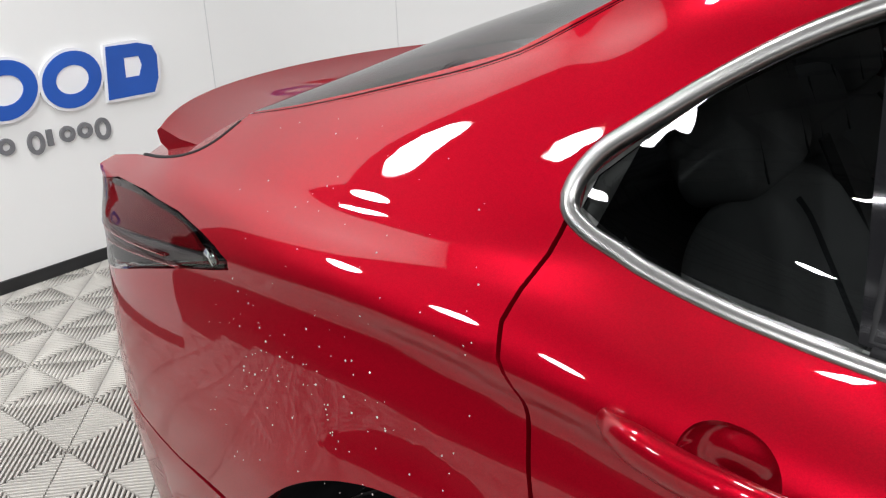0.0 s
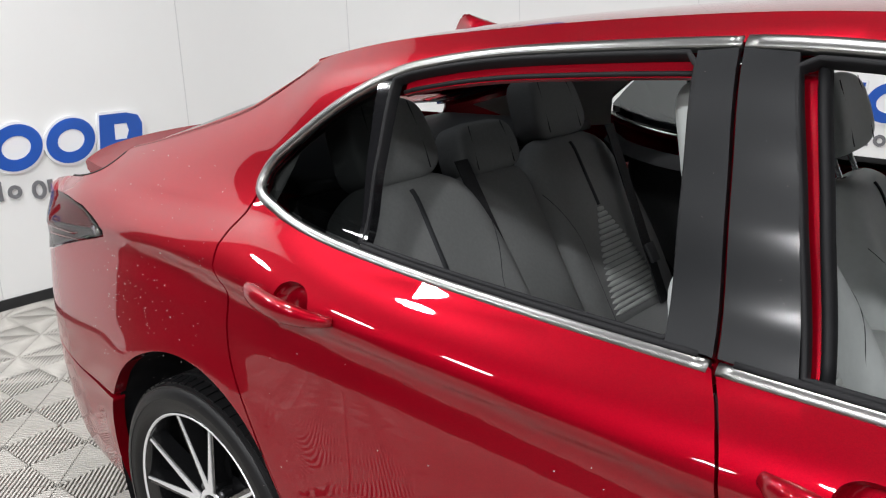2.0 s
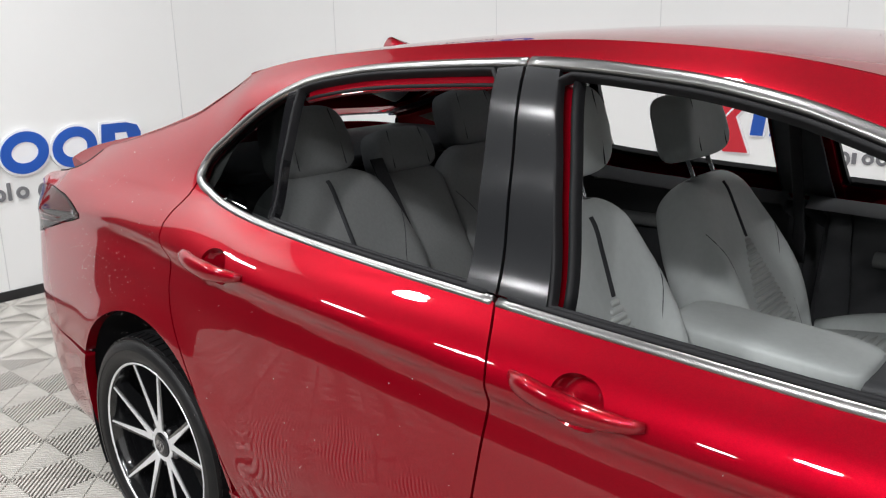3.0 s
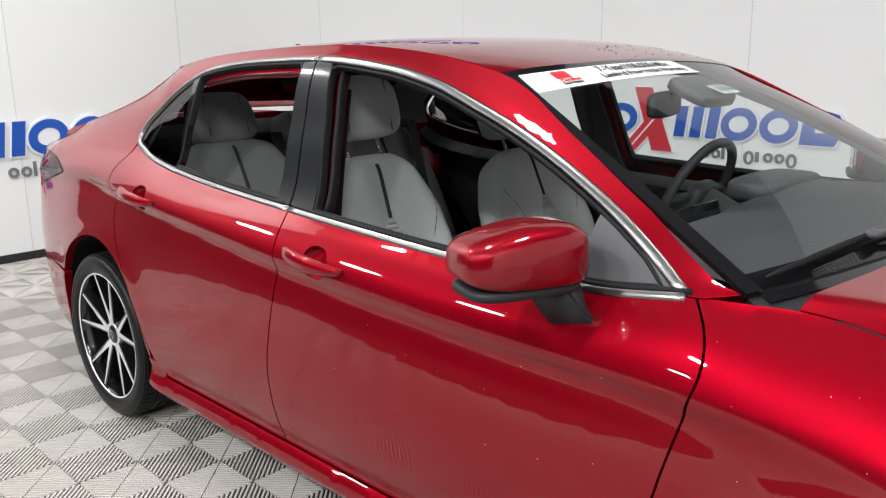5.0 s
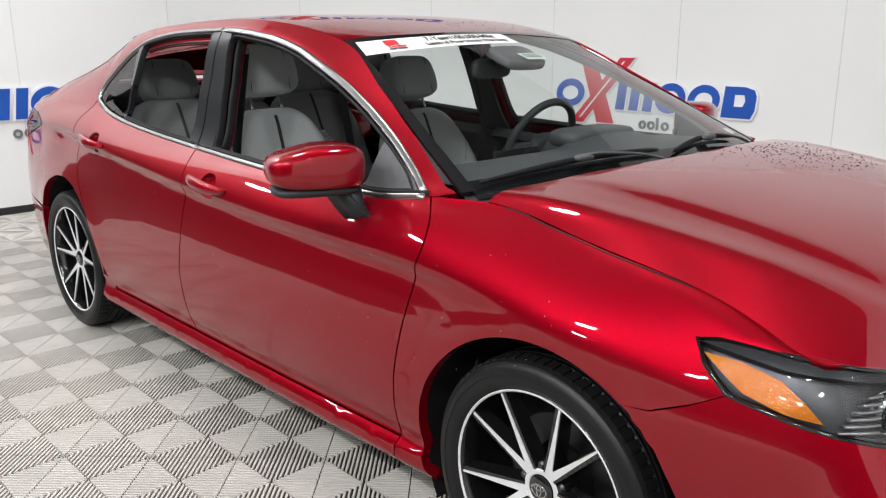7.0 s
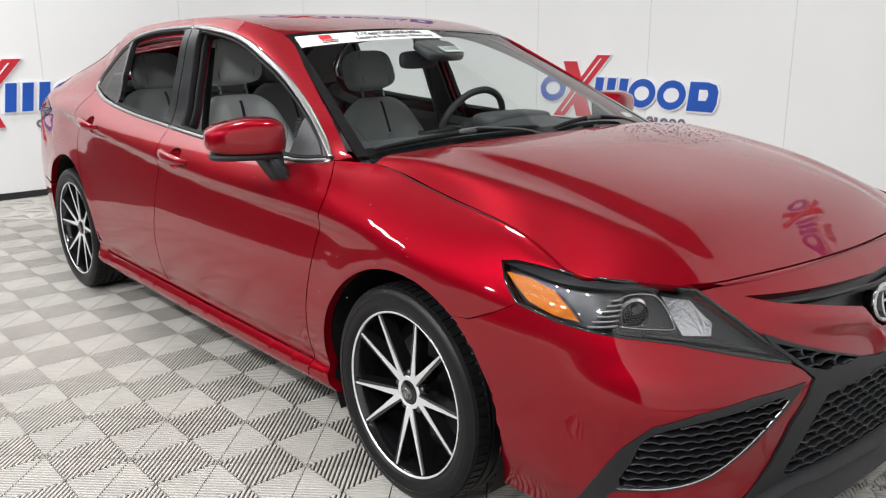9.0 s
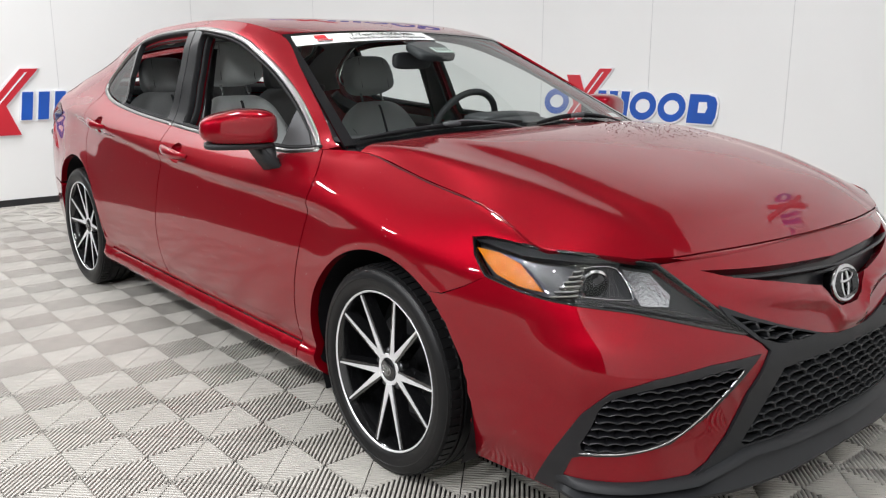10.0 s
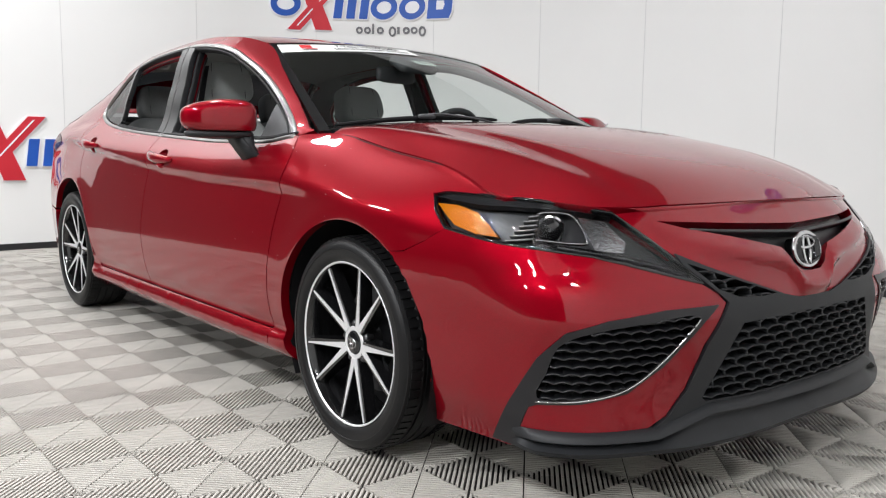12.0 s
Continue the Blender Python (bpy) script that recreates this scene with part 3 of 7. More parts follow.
# ---- the car: surfaces ----
car = root("sedan_car", "glossy metallic red four-door sedan with lowered windows, on the tile floor", "car")
AXLE_F, AXLE_R, HUB_Z, TYRE_R = 1.412, -1.412, 0.335, 0.335

inset = pairs([(-2.53, 0.86), (-2.50, 0.52), (-2.45, 0.33), (-2.36, 0.185), (-2.2, 0.10), (-1.95, 0.052), (-1.6, 0.018), (-1.3, 0.008), (-0.9, 0.0), (0.6, 0.0), (1.0, 0.003), (1.4, 0.004), (1.7, 0.007), (1.80, 0.016), (1.90, 0.032), (2.05, 0.075), (2.2, 0.14)])
def blurred(pts, s):
    """A curve through the points, rounded off over s."""
    f = pairs(pts)
    g = np.arange(-3.2, 3.2, 0.01)
    k = np.exp(-0.5 * (np.arange(-60, 61) * 0.01 / s) ** 2)
    y = np.convolve(np.pad(f(g), 60, mode="edge"), k / k.sum(), "valid")
    return lambda q: np.interp(np.asarray(q, float), g, y)


# from the belt upwards: window foot, mid glass, head rail, roof edge
UP_Z = [
    pairs([(-2.6, 0.95), (-2.25, 0.965), (-1.95, 1.025), (-1.6, 1.02), (-1.3, 1.045), (-1.2, 1.033), (-0.95, 0.99), (-0.70, 0.969), (-0.28, 0.946), (0.1, 0.931), (0.40, 0.92), (0.74, 0.92), (0.97, 0.939), (1.2, 0.945), (1.35, 0.920), (1.5, 0.893), (1.75, 0.856), (1.86, 0.828), (1.93, 0.803), (1.97, 0.787), (2.1, 0.76), (2.3, 0.73)]),
    pairs([(-2.6, 0.97), (-2.25, 0.99), (-1.95, 1.072), (-1.6, 1.10), (-1.3, 1.15), (-0.95, 1.15), (-0.3, 1.15), (0.3, 1.10), (0.6, 1.03), (0.8, 0.98), (1.0, 0.953), (1.2, 0.963), (1.5, 0.913), (1.97, 0.807), (2.3, 0.76)]),
    pairs([(-2.6, 0.99), (-2.25, 1.01), (-1.95, 1.10), (-1.6, 1.175), (-1.3, 1.275), (-0.95, 1.318), (-0.3, 1.352), (0.0, 1.325), (0.33, 1.24), (0.6, 1.14), (0.8, 1.04), (0.97, 0.958), (1.2, 0.973), (1.5, 0.933), (1.97, 0.827), (2.3, 0.79)]),
    pairs([(-2.6, 1.01), (-2.25, 1.03), (-1.95, 1.12), (-1.6, 1.205), (-1.3, 1.318), (-0.95, 1.370), (-0.3, 1.396), (0.0, 1.379), (0.31, 1.322), (0.6, 1.185), (0.8, 1.08), (1.04, 0.963), (1.2, 0.983), (1.5, 0.953), (1.97, 0.847), (2.3, 0.82)]),
]
UP_W = [
    pairs([(-2.6, 0.60), (-2.25, 0.72), (-1.95, 0.757), (-1.6, 0.76), (-1.3, 0.757), (-0.95, 0.775), (-0.28, 0.80), (0.24, 0.81), (0.74, 0.812), (0.97, 0.802), (1.2, 0.767), (1.5, 0.772), (1.75, 0.785), (1.86, 0.80), (1.965, 0.815), (2.1, 0.79), (2.3, 0.65)]),
    pairs([(-2.6, 0.55), (-2.25, 0.695), (-1.95, 0.705), (-1.6, 0.70), (-1.3, 0.702), (-0.95, 0.712), (-0.3, 0.718), (0.3, 0.735), (0.6, 0.765), (0.8, 0.782), (1.0, 0.79), (1.2, 0.755), (1.5, 0.735), (1.97, 0.765), (2.3, 0.58)]),
    pairs([(-2.6, 0.5), (-2.25, 0.67), (-1.95, 0.672), (-1.6, 0.64), (-1.3, 0.632), (-0.95, 0.637), (-0.3, 0.638), (0.0, 0.648), (0.33, 0.682), (0.6, 0.715), (0.8, 0.755), (0.97, 0.787), (1.2, 0.74), (1.5, 0.70), (1.97, 0.71), (2.3, 0.52)]),
    pairs([(-2.6, 0.45), (-2.25, 0.64), (-1.95, 0.64), (-1.6, 0.605), (-1.3, 0.575), (-0.95, 0.575), (-0.3, 0.575), (0.0, 0.575), (0.31, 0.568), (0.6, 0.645), (0.8, 0.703), (1.04, 0.765), (1.2, 0.72), (1.5, 0.66), (1.97, 0.65), (2.3, 0.46)]),
]
# the crease through the door pulls, how deep it is undercut, the flank below it, the sill
CREASE_Z = blurred([(-2.6, 0.86), (-2.2, 0.885), (-1.9, 0.92), (-1.6, 0.938), (-1.3, 0.912), (-1.0, 0.886), (-0.65, 0.860), (-0.23, 0.825), (0.2, 0.802), (0.6, 0.790), (1.0, 0.781), (1.3, 0.758), (1.5, 0.735), (1.75, 0.69), (2.0, 0.65), (2.3, 0.61)], 0.08)
CREASE_W = blurred([(-2.6, 0.895), (-2.2, 0.885), (-1.9, 0.868), (-1.5, 0.866), (-1.2, 0.884), (-0.8, 0.894), (0.0, 0.898), (1.0, 0.898), (1.4, 0.902), (2.3, 0.885)], 0.10)
UNDERCUT = blurred([(-1.62, 0.0), (-1.45, 1.0), (1.0, 1.0), (1.18, 0.0)], 0.05)
FLANK = blurred([(-2.6, 0.895), (-1.8, 0.916), (-1.4, 0.924), (-1.1, 0.919), (-0.9, 0.916), (0.0, 0.916), (0.9, 0.912), (1.4, 0.902), (2.3, 0.89)], 0.10)
SILL = blurred([(-1.12, 0.0), (-1.02, 1.0), (1.0, 1.0), (1.10, 0.0)], 0.02)
SHELF = blurred([(-2.2, 1.35), (-1.4, 1.5), (-1.0, 1.8), (0.9, 1.9), (1.3, 1.35), (2.0, 1.35)], 0.12)


FOOT_Z = blurred([(x, float(UP_Z[0](x))) for x in np.arange(-2.6, 2.31, 0.04)], 0.06)
FOOT_W = blurred([(x, float(UP_W[0](x))) for x in np.arange(-2.6, 2.31, 0.04)], 0.06)


def raw_width(x, z):
    x, z = np.broadcast_arrays(np.asarray(x, float), np.asarray(z, float))
    xs, zs = x.ravel(), z.ravel()
    zc, wc, u, fl, r = CREASE_Z(xs), CREASE_W(xs), UNDERCUT(xs), FLANK(xs), SILL(xs)
    ins = inset(xs)
    own = np.clip((xs - 0.70) / 0.12, 0, 1) * np.clip((1.40 - xs) / 0.12, 0, 1)
    zb, wb = UP_Z[0](xs) * own + FOOT_Z(xs) * (1 - own), UP_W[0](xs) * own + FOOT_W(xs) * (1 - own)
    zb = np.maximum(zb, zc + 0.03)
    one = np.ones_like(xs)
    rows = [(0.165 * one, fl - 0.11), (0.195 * one, fl - 0.060 + 0.016 * r), (0.238 * one, fl - 0.035 + 0.031 * r), (0.266 * one, fl - 0.027 + 0.020 * r),
            (0.290 * one, fl - 0.022 - 0.012 * r), (0.340 * one, fl - 0.014 - 0.006 * r), (0.42 * one, fl - 0.006), (0.51 * one, fl), (np.minimum(0.61, zc - 0.16), fl - 0.006 * u),
            (zc - 0.10, wc + 0.35 * (fl - wc) - 0.008 * u), (zc - 0.026, wc - 0.002 - 0.013 * u), (zc - 0.004, wc - 0.0008 - 0.0012 * u)]
    for f in (0.06, 0.28, 0.5, 0.72, 0.88):
        rows.append((zc + (zb - zc) * f, wc - (wc - ins - wb) * f ** SHELF(xs)))
    low = len(rows)
    rows += [(zb, wb)] + [(np.maximum(fz(xs), zb + 0.01 * (k + 1)), fw(xs)) for k, (fz, fw) in enumerate(zip(UP_Z[1:], UP_W[1:]))]
    KZ = np.stack([q[0] for q in rows])
    KW = np.stack([q[1] for q in rows])
    KW[:low] -= ins[None]
    for i in range(8, 4, -1):
        KZ[i] = np.minimum(KZ[i], KZ[i + 1] - 0.02)
    n = len(KZ)
    h = np.maximum(np.diff(KZ, axis=0), 1e-4)
    d = np.diff(KW, axis=0) / h
    m = np.zeros_like(KZ)
    m[0], m[-1] = d[0], d[-1]
    for i in range(1, n - 1):
        w1, w2 = 2 * h[i] + h[i - 1], h[i] + 2 * h[i - 1]
        same = d[i - 1] * d[i] > 0
        with np.errstate(divide="ignore", invalid="ignore"):
            m[i] = np.where(same, (w1 + w2) / (w1 / d[i - 1] + w2 / d[i]), 0)
    i = np.clip((zs[None] >= KZ).sum(0) - 1, 0, n - 2)
    col = np.arange(len(xs))
    hh = h[i, col]
    t = np.clip((zs - KZ[i, col]) / hh, -4, 6)
    a, b, ma, mb = KW[i, col], KW[i + 1, col], m[i, col], m[i + 1, col]
    tc = np.clip(t, 0, 1)
    w = a * (1 + 2 * tc) * (1 - tc) ** 2 + hh * ma * tc * (1 - tc) ** 2 + b * tc * tc * (3 - 2 * tc) + hh * mb * tc * tc * (tc - 1)
    w = w + np.where(t > 1, (t - 1) * hh * mb, 0) + np.where(t < 0, t * hh * ma, 0)
    for ax, rr in ((AXLE_F, 0.372), (AXLE_R, 0.385)):
        dist = np.hypot(xs - ax, zs - HUB_Z)
        w = w + 0.010 * np.exp(-((dist - rr) / 0.045) ** 2)
    return w.reshape(x.shape)


def softened(f, u0, u1, du, v0, v1, dv, su, sv):
    """A field f(u, v) rounded off over su and sv, as a smooth cubic patchwork."""
    U, V = np.arange(u0, u1 + du / 2, du), np.arange(v0, v1 + dv / 2, dv)
    T = f(*np.meshgrid(U, V, indexing="ij"))
    for ax, sg in ((0, su / du), (1, sv / dv)):
        if sg <= 0:
            continue
        r = int(3 * sg) + 1
        k = np.exp(-0.5 * (np.arange(-r, r + 1) / sg) ** 2)
        k /= k.sum()
        pad = [(r, r) if a == ax else (0, 0) for a in (0, 1)]
        W = np.pad(T, pad, mode="reflect", reflect_type="odd")
        T = np.apply_along_axis(lambda line: np.convolve(line, k, "valid"), ax, W)

    def basis(t):
        return ((1 - t) ** 3 / 6, (3 * t ** 3 - 6 * t * t + 4) / 6, (-3 * t ** 3 + 3 * t * t + 3 * t + 1) / 6, t ** 3 / 6)

    def g(u, v):
        u, v = np.broadcast_arrays(np.asarray(u, float), np.asarray(v, float))
        a, b = (np.clip(u, U[1], U[-3]) - u0) / du, (np.clip(v, V[1], V[-3]) - v0) / dv
        i, j = np.floor(a).astype(int), np.floor(b).astype(int)
        i, j = np.clip(i, 1, len(U) - 3), np.clip(j, 1, len(V) - 3)
        bu, bv = basis(a - i), basis(b - j)
        out = 0.0
        for p in range(4):
            for q in range(4):
                out = out + bu[p] * bv[q] * T[i + p - 1, j + q - 1]
        return out
    return g


fine_width = softened(raw_width, -2.64, 2.34, 0.01, 0.06, 1.50, 0.004, 0.05, 0.0045)
broad_width = softened(raw_width, -2.64, 2.34, 0.01, 0.06, 1.50, 0.006, 0.17, 0.045)


def ease(t):
    t = np.clip(t, 0, 1)
    return t * t * t * (10 - 15 * t + 6 * t * t)


def half_width(x, z):
    """The body's half width; the sail panel behind the doors is one broad soft sweep."""
    x, z = np.asarray(x, float), np.asarray(z, float)
    m = ease((-1.15 - x) / 0.2) * ease((x + 2.15) / 0.25) * ease((z - 0.985) / 0.06)
    return fine_width(x, z) * (1 - m) + broad_width(x, z) * m



def side(x, z):
    return np.asarray(x, float) + 0 * z, -half_width(x, z), np.asarray(z, float) + 0 * x


def side_at(x, z, out=0.0):
    return (x, -float(half_width(x, z)) - out, z)


# outlines drawn on the side (x, z)
B_GAP = [(-0.275, 0.945), (-0.253, 0.915), (-0.235, 0.876), (-0.226, 0.83), (-0.23, 0.766), (-0.24, 0.68), (-0.25, 0.60), (-0.257, 0.50), (-0.248, 0.36), (-0.236, 0.288)]
F_GAP = [(0.972, 0.940), (1.012, 0.892), (1.026, 0.83), (1.0, 0.74), (0.965, 0.60), (0.936, 0.45), (0.929, 0.36), (0.930, 0.288)]
R_GAP = [(-1.285, 1.066), (-1.293, 1.026), (-1.305, 0.995), (-1.312, 0.965), (-1.302, 0.932), (-1.282, 0.907), (-1.266, 0.87), (-1.256, 0.825), (-1.232, 0.750), (-1.165, 0.655), (-1.125, 0.595), (-1.061, 0.497), (-1.02, 0.40), (-0.985, 0.325), (-0.93, 0.288)]
BELT_LINE = [(-1.296, 1.072), (-1.204, 1.035), (-0.954, 0.991), (-0.708, 0.97), (-0.275, 0.947), (0.074, 0.932), (0.40, 0.921), (0.74, 0.92), (0.95, 0.94)]
TOP_LINE = [(-1.300, 1.072), (-1.295, 1.105), (-1.237, 1.158), (-1.03, 1.285), (-0.92, 1.321), (-0.671, 1.348), (-0.323, 1.357), (-0.023, 1.334), (0.161, 1.300), (0.298, 1.258), (0.47, 1.197), (0.754, 1.064), (0.95, 0.941)]
belt_z = pairs(BELT_LINE)
top_z = pairs(TOP_LINE[1:])
bgap, fgap, rgap = smooth_line(B_GAP), smooth_line(F_GAP), smooth_line(R_GAP)
GAP = 0.0028


def shift(line, dx):
    return [(p[0] + dx, p[1]) for p in line]


def belt_pts(x0, x1, n=24, dz=0.0):
    return [(x, float(belt_z(x)) + dz) for x in np.linspace(x0, x1, n)]


def top_pts(x0, x1, n=24, dz=0.0):
    return [(x, float(top_z(x)) + dz) for x in np.linspace(x0, x1, n)]


# door pull pockets: an oval cut in the door skin with a cup behind it
POCKETS = ((-1.042, 0.901), (-0.050, 0.846))


def pocket_oval(cx, cz, grow=0.0, n=40):
    return [(cx + (0.050 + grow) * math.copysign(abs(math.cos(a)) ** 0.85, math.cos(a)), cz - 0.02 * math.cos(a) * 0.25 + (0.040 + grow) * math.copysign(abs(math.sin(a)) ** 0.85, math.sin(a)))
            for a in (2 * math.pi * k / n for k in range(n))]


def cup_map(cx, cz):
    def f(x, z):
        r = np.hypot((x - cx) / 0.052, (z - cz) / 0.042)
        return np.asarray(x, float) + 0 * z, -half_width(x, z) + 0.003 + 0.040 * np.clip(1 - r ** 4, 0, 1) ** 0.8, np.asarray(z, float) + 0 * x
    return f


doors = {}
for mir in (False, True):
    front = shift(bgap, GAP) + [(x, 0.287) for x in np.linspace(-0.215, 0.91, 30)] + [(p[0] - GAP, p[1]) for p in reversed(fgap)] + list(reversed(belt_pts(-0.268, 0.96, 40)))
    fd = sheet("front_door", front, side, PAINT, car, holes=[pocket_oval(*POCKETS[1])], res=0.02, depth=0.02, mirror=mir)
    rear = [(p[0] + GAP, p[1] + GAP * 0.3) for p in rgap] + [(x, 0.287) for x in np.linspace(-0.91, -0.255, 20)] + list(reversed(shift(bgap, -GAP))) + list(reversed(belt_pts(-1.285, -0.282, 30)))
    rd = sheet("rear_door", rear, side, PAINT, car, holes=[pocket_oval(*POCKETS[0])], res=0.02, depth=0.02, mirror=mir)
    doors[mir] = (fd, rd)
    for (cx, cz), dd in zip(POCKETS, (rd, fd)):
        sheet("handle_cup", pocket_oval(cx, cz, 0.002), cup_map(cx, cz), PAINT, dd, res=0.008, depth=0.0, mirror=mir)
    rocker = [(-1.03, 0.19)] + [(x, 0.165) for x in np.linspace(-1.0, 0.92, 30)] + [(0.928, 0.19), (0.928, 0.283)] + [(x, 0.283) for x in np.linspace(0.92, -0.93, 30)] + [(-0.98, 0.33), (-1.035, 0.335)]
    sheet("rocker_panel", rocker, side, PAINT, car, res=0.03, depth=0.05, mirror=mir)

    # front fender
    f_arch = [(AXLE_F + 0.385 * math.cos(radians(a)), HUB_Z + 0.358 * math.sin(radians(a))) for a in np.linspace(204, 54, 60)]
    fen = [(p[0] + GAP, p[1]) for p in fgap] + [(0.934, 0.19), (1.04, 0.19)] + f_arch
    fen += [(1.70, 0.632), (1.78, 0.667), (1.845, 0.703), (1.785, 0.75), (1.757, 0.786), (1.80, 0.794), (1.87, 0.793), (1.945, 0.790)]
    fen += [(x, float(UP_Z[0](x)) - 0.001) for x in np.linspace(1.955, 1.20, 44)] + [(1.13, 0.948), (1.0, 0.944)]
    sheet("front_fender", fen, side, PAINT, car, res=0.02, depth=0.03, mirror=mir)

    # rear quarter with roof rail and windscreen pillar
    r_arch = [(AXLE_R + 0.385 * math.cos(radians(a)), HUB_Z + 0.384 * math.sin(radians(a))) for a in np.linspace(154, 2, 60)]
    q = [(-2.26, 0.555), (-1.985, 0.531)] + r_arch[2:] + [(-1.022, 0.335), (-1.018, 0.345)] + [(p[0] - GAP * 1.3, p[1] + GAP * 0.5) for p in reversed(rgap) if p[1] > 0.36]
    q += [(x, z) for x, z in top_pts(-1.292, 0.955, 90)]
    q += [(0.985, 0.943), (1.045, 0.958)] + [(x, float(UP_Z[3](x)) - 0.001) for x in np.linspace(1.03, -1.25, 110)]
    q += [(-1.30, 1.293), (-1.431, 1.226), (-1.623, 1.172), (-1.83, 1.122), (-1.93, 1.102)]
    q += [(-1.945, 1.092), (-1.985, 1.054), (-2.033, 1.032), (-2.12, 1.015), (-2.24, 1.0), (-2.33, 0.985), (-2.385, 0.960), (-2.40, 0.938)]
    q += [(-2.38, 0.934), (-2.25, 0.964), (-2.10, 0.972), (-1.965, 0.967), (-1.885, 0.953), (-1.838, 0.942), (-1.803, 0.929), (-1.802, 0.914), (-1.86, 0.899), (-1.93, 0.884), (-2.08, 0.846), (-2.2, 0.812), (-2.285, 0.79), (-2.285, 0.56)]
    sheet("quarter_panel", q, side, PAINT, car, res=0.02, depth=0.03, mirror=mir)
    rb = [(-2.285, 0.552), (-2.26, 0.55), (-1.985, 0.526)] + r_arch[1::-1] + [(AXLE_R + 0.385 * math.cos(radians(a)), HUB_Z + 0.384 * math.sin(radians(a))) for a in np.linspace(155, 204, 16)] + [(-1.80, 0.19)] + [(x, 0.215) for x in (-2.0, -2.2, -2.4, -2.46, -2.50, -2.522)]
    rb += [(-2.522, z) for z in np.linspace(0.25, 0.78, 12)] + [(-2.47, 0.785), (-2.40, 0.765), (-2.292, 0.785), (-2.292, 0.56)]
    sheet("rear_bumper", rb, side, PAINT, car, res=0.025, depth=0.03, mirror=mir)
    # tail lamp
    tl = [(-2.25, 0.961), (-2.10, 0.969), (-1.965, 0.964), (-1.885, 0.950), (-1.838, 0.939), (-1.808, 0.928), (-1.808, 0.917), (-1.86, 0.903), (-1.93, 0.888), (-2.08, 0.85), (-2.2, 0.816), (-2.29, 0.797), (-2.40, 0.785), (-2.44, 0.86), (-2.38, 0.93)]
    tail = sheet("tail_lamp", smooth_line(tl, 0.02, True), side, SMOKE, car, "smoked clear tail lamp lens", res=0.02, depth=0.015, mirror=mir, lift=0.002)
    sheet("lamp_bowl", smooth_line(tl, 0.02, True), side, GLOSS, tail, res=0.03, depth=0.02, mirror=mir, lift=-0.03)
    sheet("red_band", smooth_line([(-2.38, 0.925), (-2.24, 0.952), (-2.10, 0.961), (-1.97, 0.956), (-1.905, 0.942), (-1.875, 0.927), (-1.93, 0.920), (-2.10, 0.906), (-2.36, 0.885)], 0.02, True), side, REDLENS, tail, "dark red upper tail lamp band", res=0.02, depth=0.008, mirror=mir, lift=-0.003)
    sheet("silver_band", smooth_line([(-2.38, 0.872), (-2.10, 0.898), (-1.93, 0.912), (-1.885, 0.912), (-1.885, 0.905), (-1.94, 0.893), (-2.08, 0.858), (-2.2, 0.825), (-2.38, 0.800)], 0.02, True), side, LAMPGREY, tail, "clear grey lower tail lamp field", res=0.02, depth=0.01, mirror=mir, lift=-0.008)
    for k in range(2):
        strip("red_thread", [(x, 0.868 + 0.018 * k + 0.085 * (x + 2.1) * (1 - 0.5 * k)) for x in np.linspace(-2.30, -1.95 - 0.04 * k, 12)], side, 0.003, 0.003, REDLENS, tail, mirror=mir, sink=0.012)
    strip("tip_glint", [(-1.862, 0.929), (-1.848, 0.920), (-1.842, 0.911)], side, 0.014, 0.002, BRIGHT, tail, "bright tip of the lamp", mirror=mir, sink=0.008)
    # Dark bead stands in for the shaded gap round the boot lid.
    strip("boot_shut_line", smooth_line([(-1.950, 1.088), (-1.985, 1.055), (-2.033, 1.033), (-2.12, 1.016), (-2.20, 1.006)], 0.01), side, 0.006, 0.0015, RUBBER, car, "dark strip for the shade in the boot shut line", mirror=mir, sink=0.01)

    # pillars, quarter glass, seals, bright trim
    sheet("pillar_cover", [(-0.385, 1.344), (-0.350, 0.962), (-0.280, 0.957), (-0.327, 1.348)], side, PILLAR, rd, "satin black pillar cover", res=0.03, depth=0.012, mirror=mir, lift=0.004)
    sheet("pillar_cover", [(-0.320, 1.348), (-0.273, 0.957), (-0.168, 0.95), (-0.245, 1.342)], side, PILLAR, fd, "satin black pillar cover", res=0.03, depth=0.012, mirror=mir, lift=0.004)
    bar_pts = [(-1.004, 1.284), (-0.972, 1.005), (-0.950, 1.002), (-0.972, 1.294)]
    sheet("divider_bar", bar_pts, side, GLOSS, rd, "gloss black window divider", res=0.03, depth=0.02, mirror=mir, lift=0.003)
    qg = [(-1.275, 1.076), (-1.265, 1.11), (-1.215, 1.155)] + top_pts(-1.15, -1.0, 8, -0.012) + [(-0.965, 1.003)] + belt_pts(-0.99, -1.24, 10, 0.012)
    sheet("quarter_window", qg, side, DARKGLASS, rd, "dark tinted quarter glass", res=0.03, depth=0.004, mirror=mir, lift=-0.004)
    # black seal round each opening
    o1 = [(-0.962, 1.008)] + belt_pts(-0.93, -0.355, 14, 0.016) + [(-0.348, 0.972), (-0.382, 1.326)] + top_pts(-0.40, -0.968, 16, -0.013)
    o2 = belt_pts(-0.165, 0.88, 26, 0.015) + [(0.90, 0.948)] + top_pts(0.85, -0.22, 30, -0.017) + [(-0.245, 1.326)]
    for o, dd in ((o1, rd), (o2, fd)):
        strip("window_seal", dense(o, 0.02), side, 0.009, 0.004, RUBBER, dd, "black rubber window seal", mirror=mir, closed=True, sink=0.02)
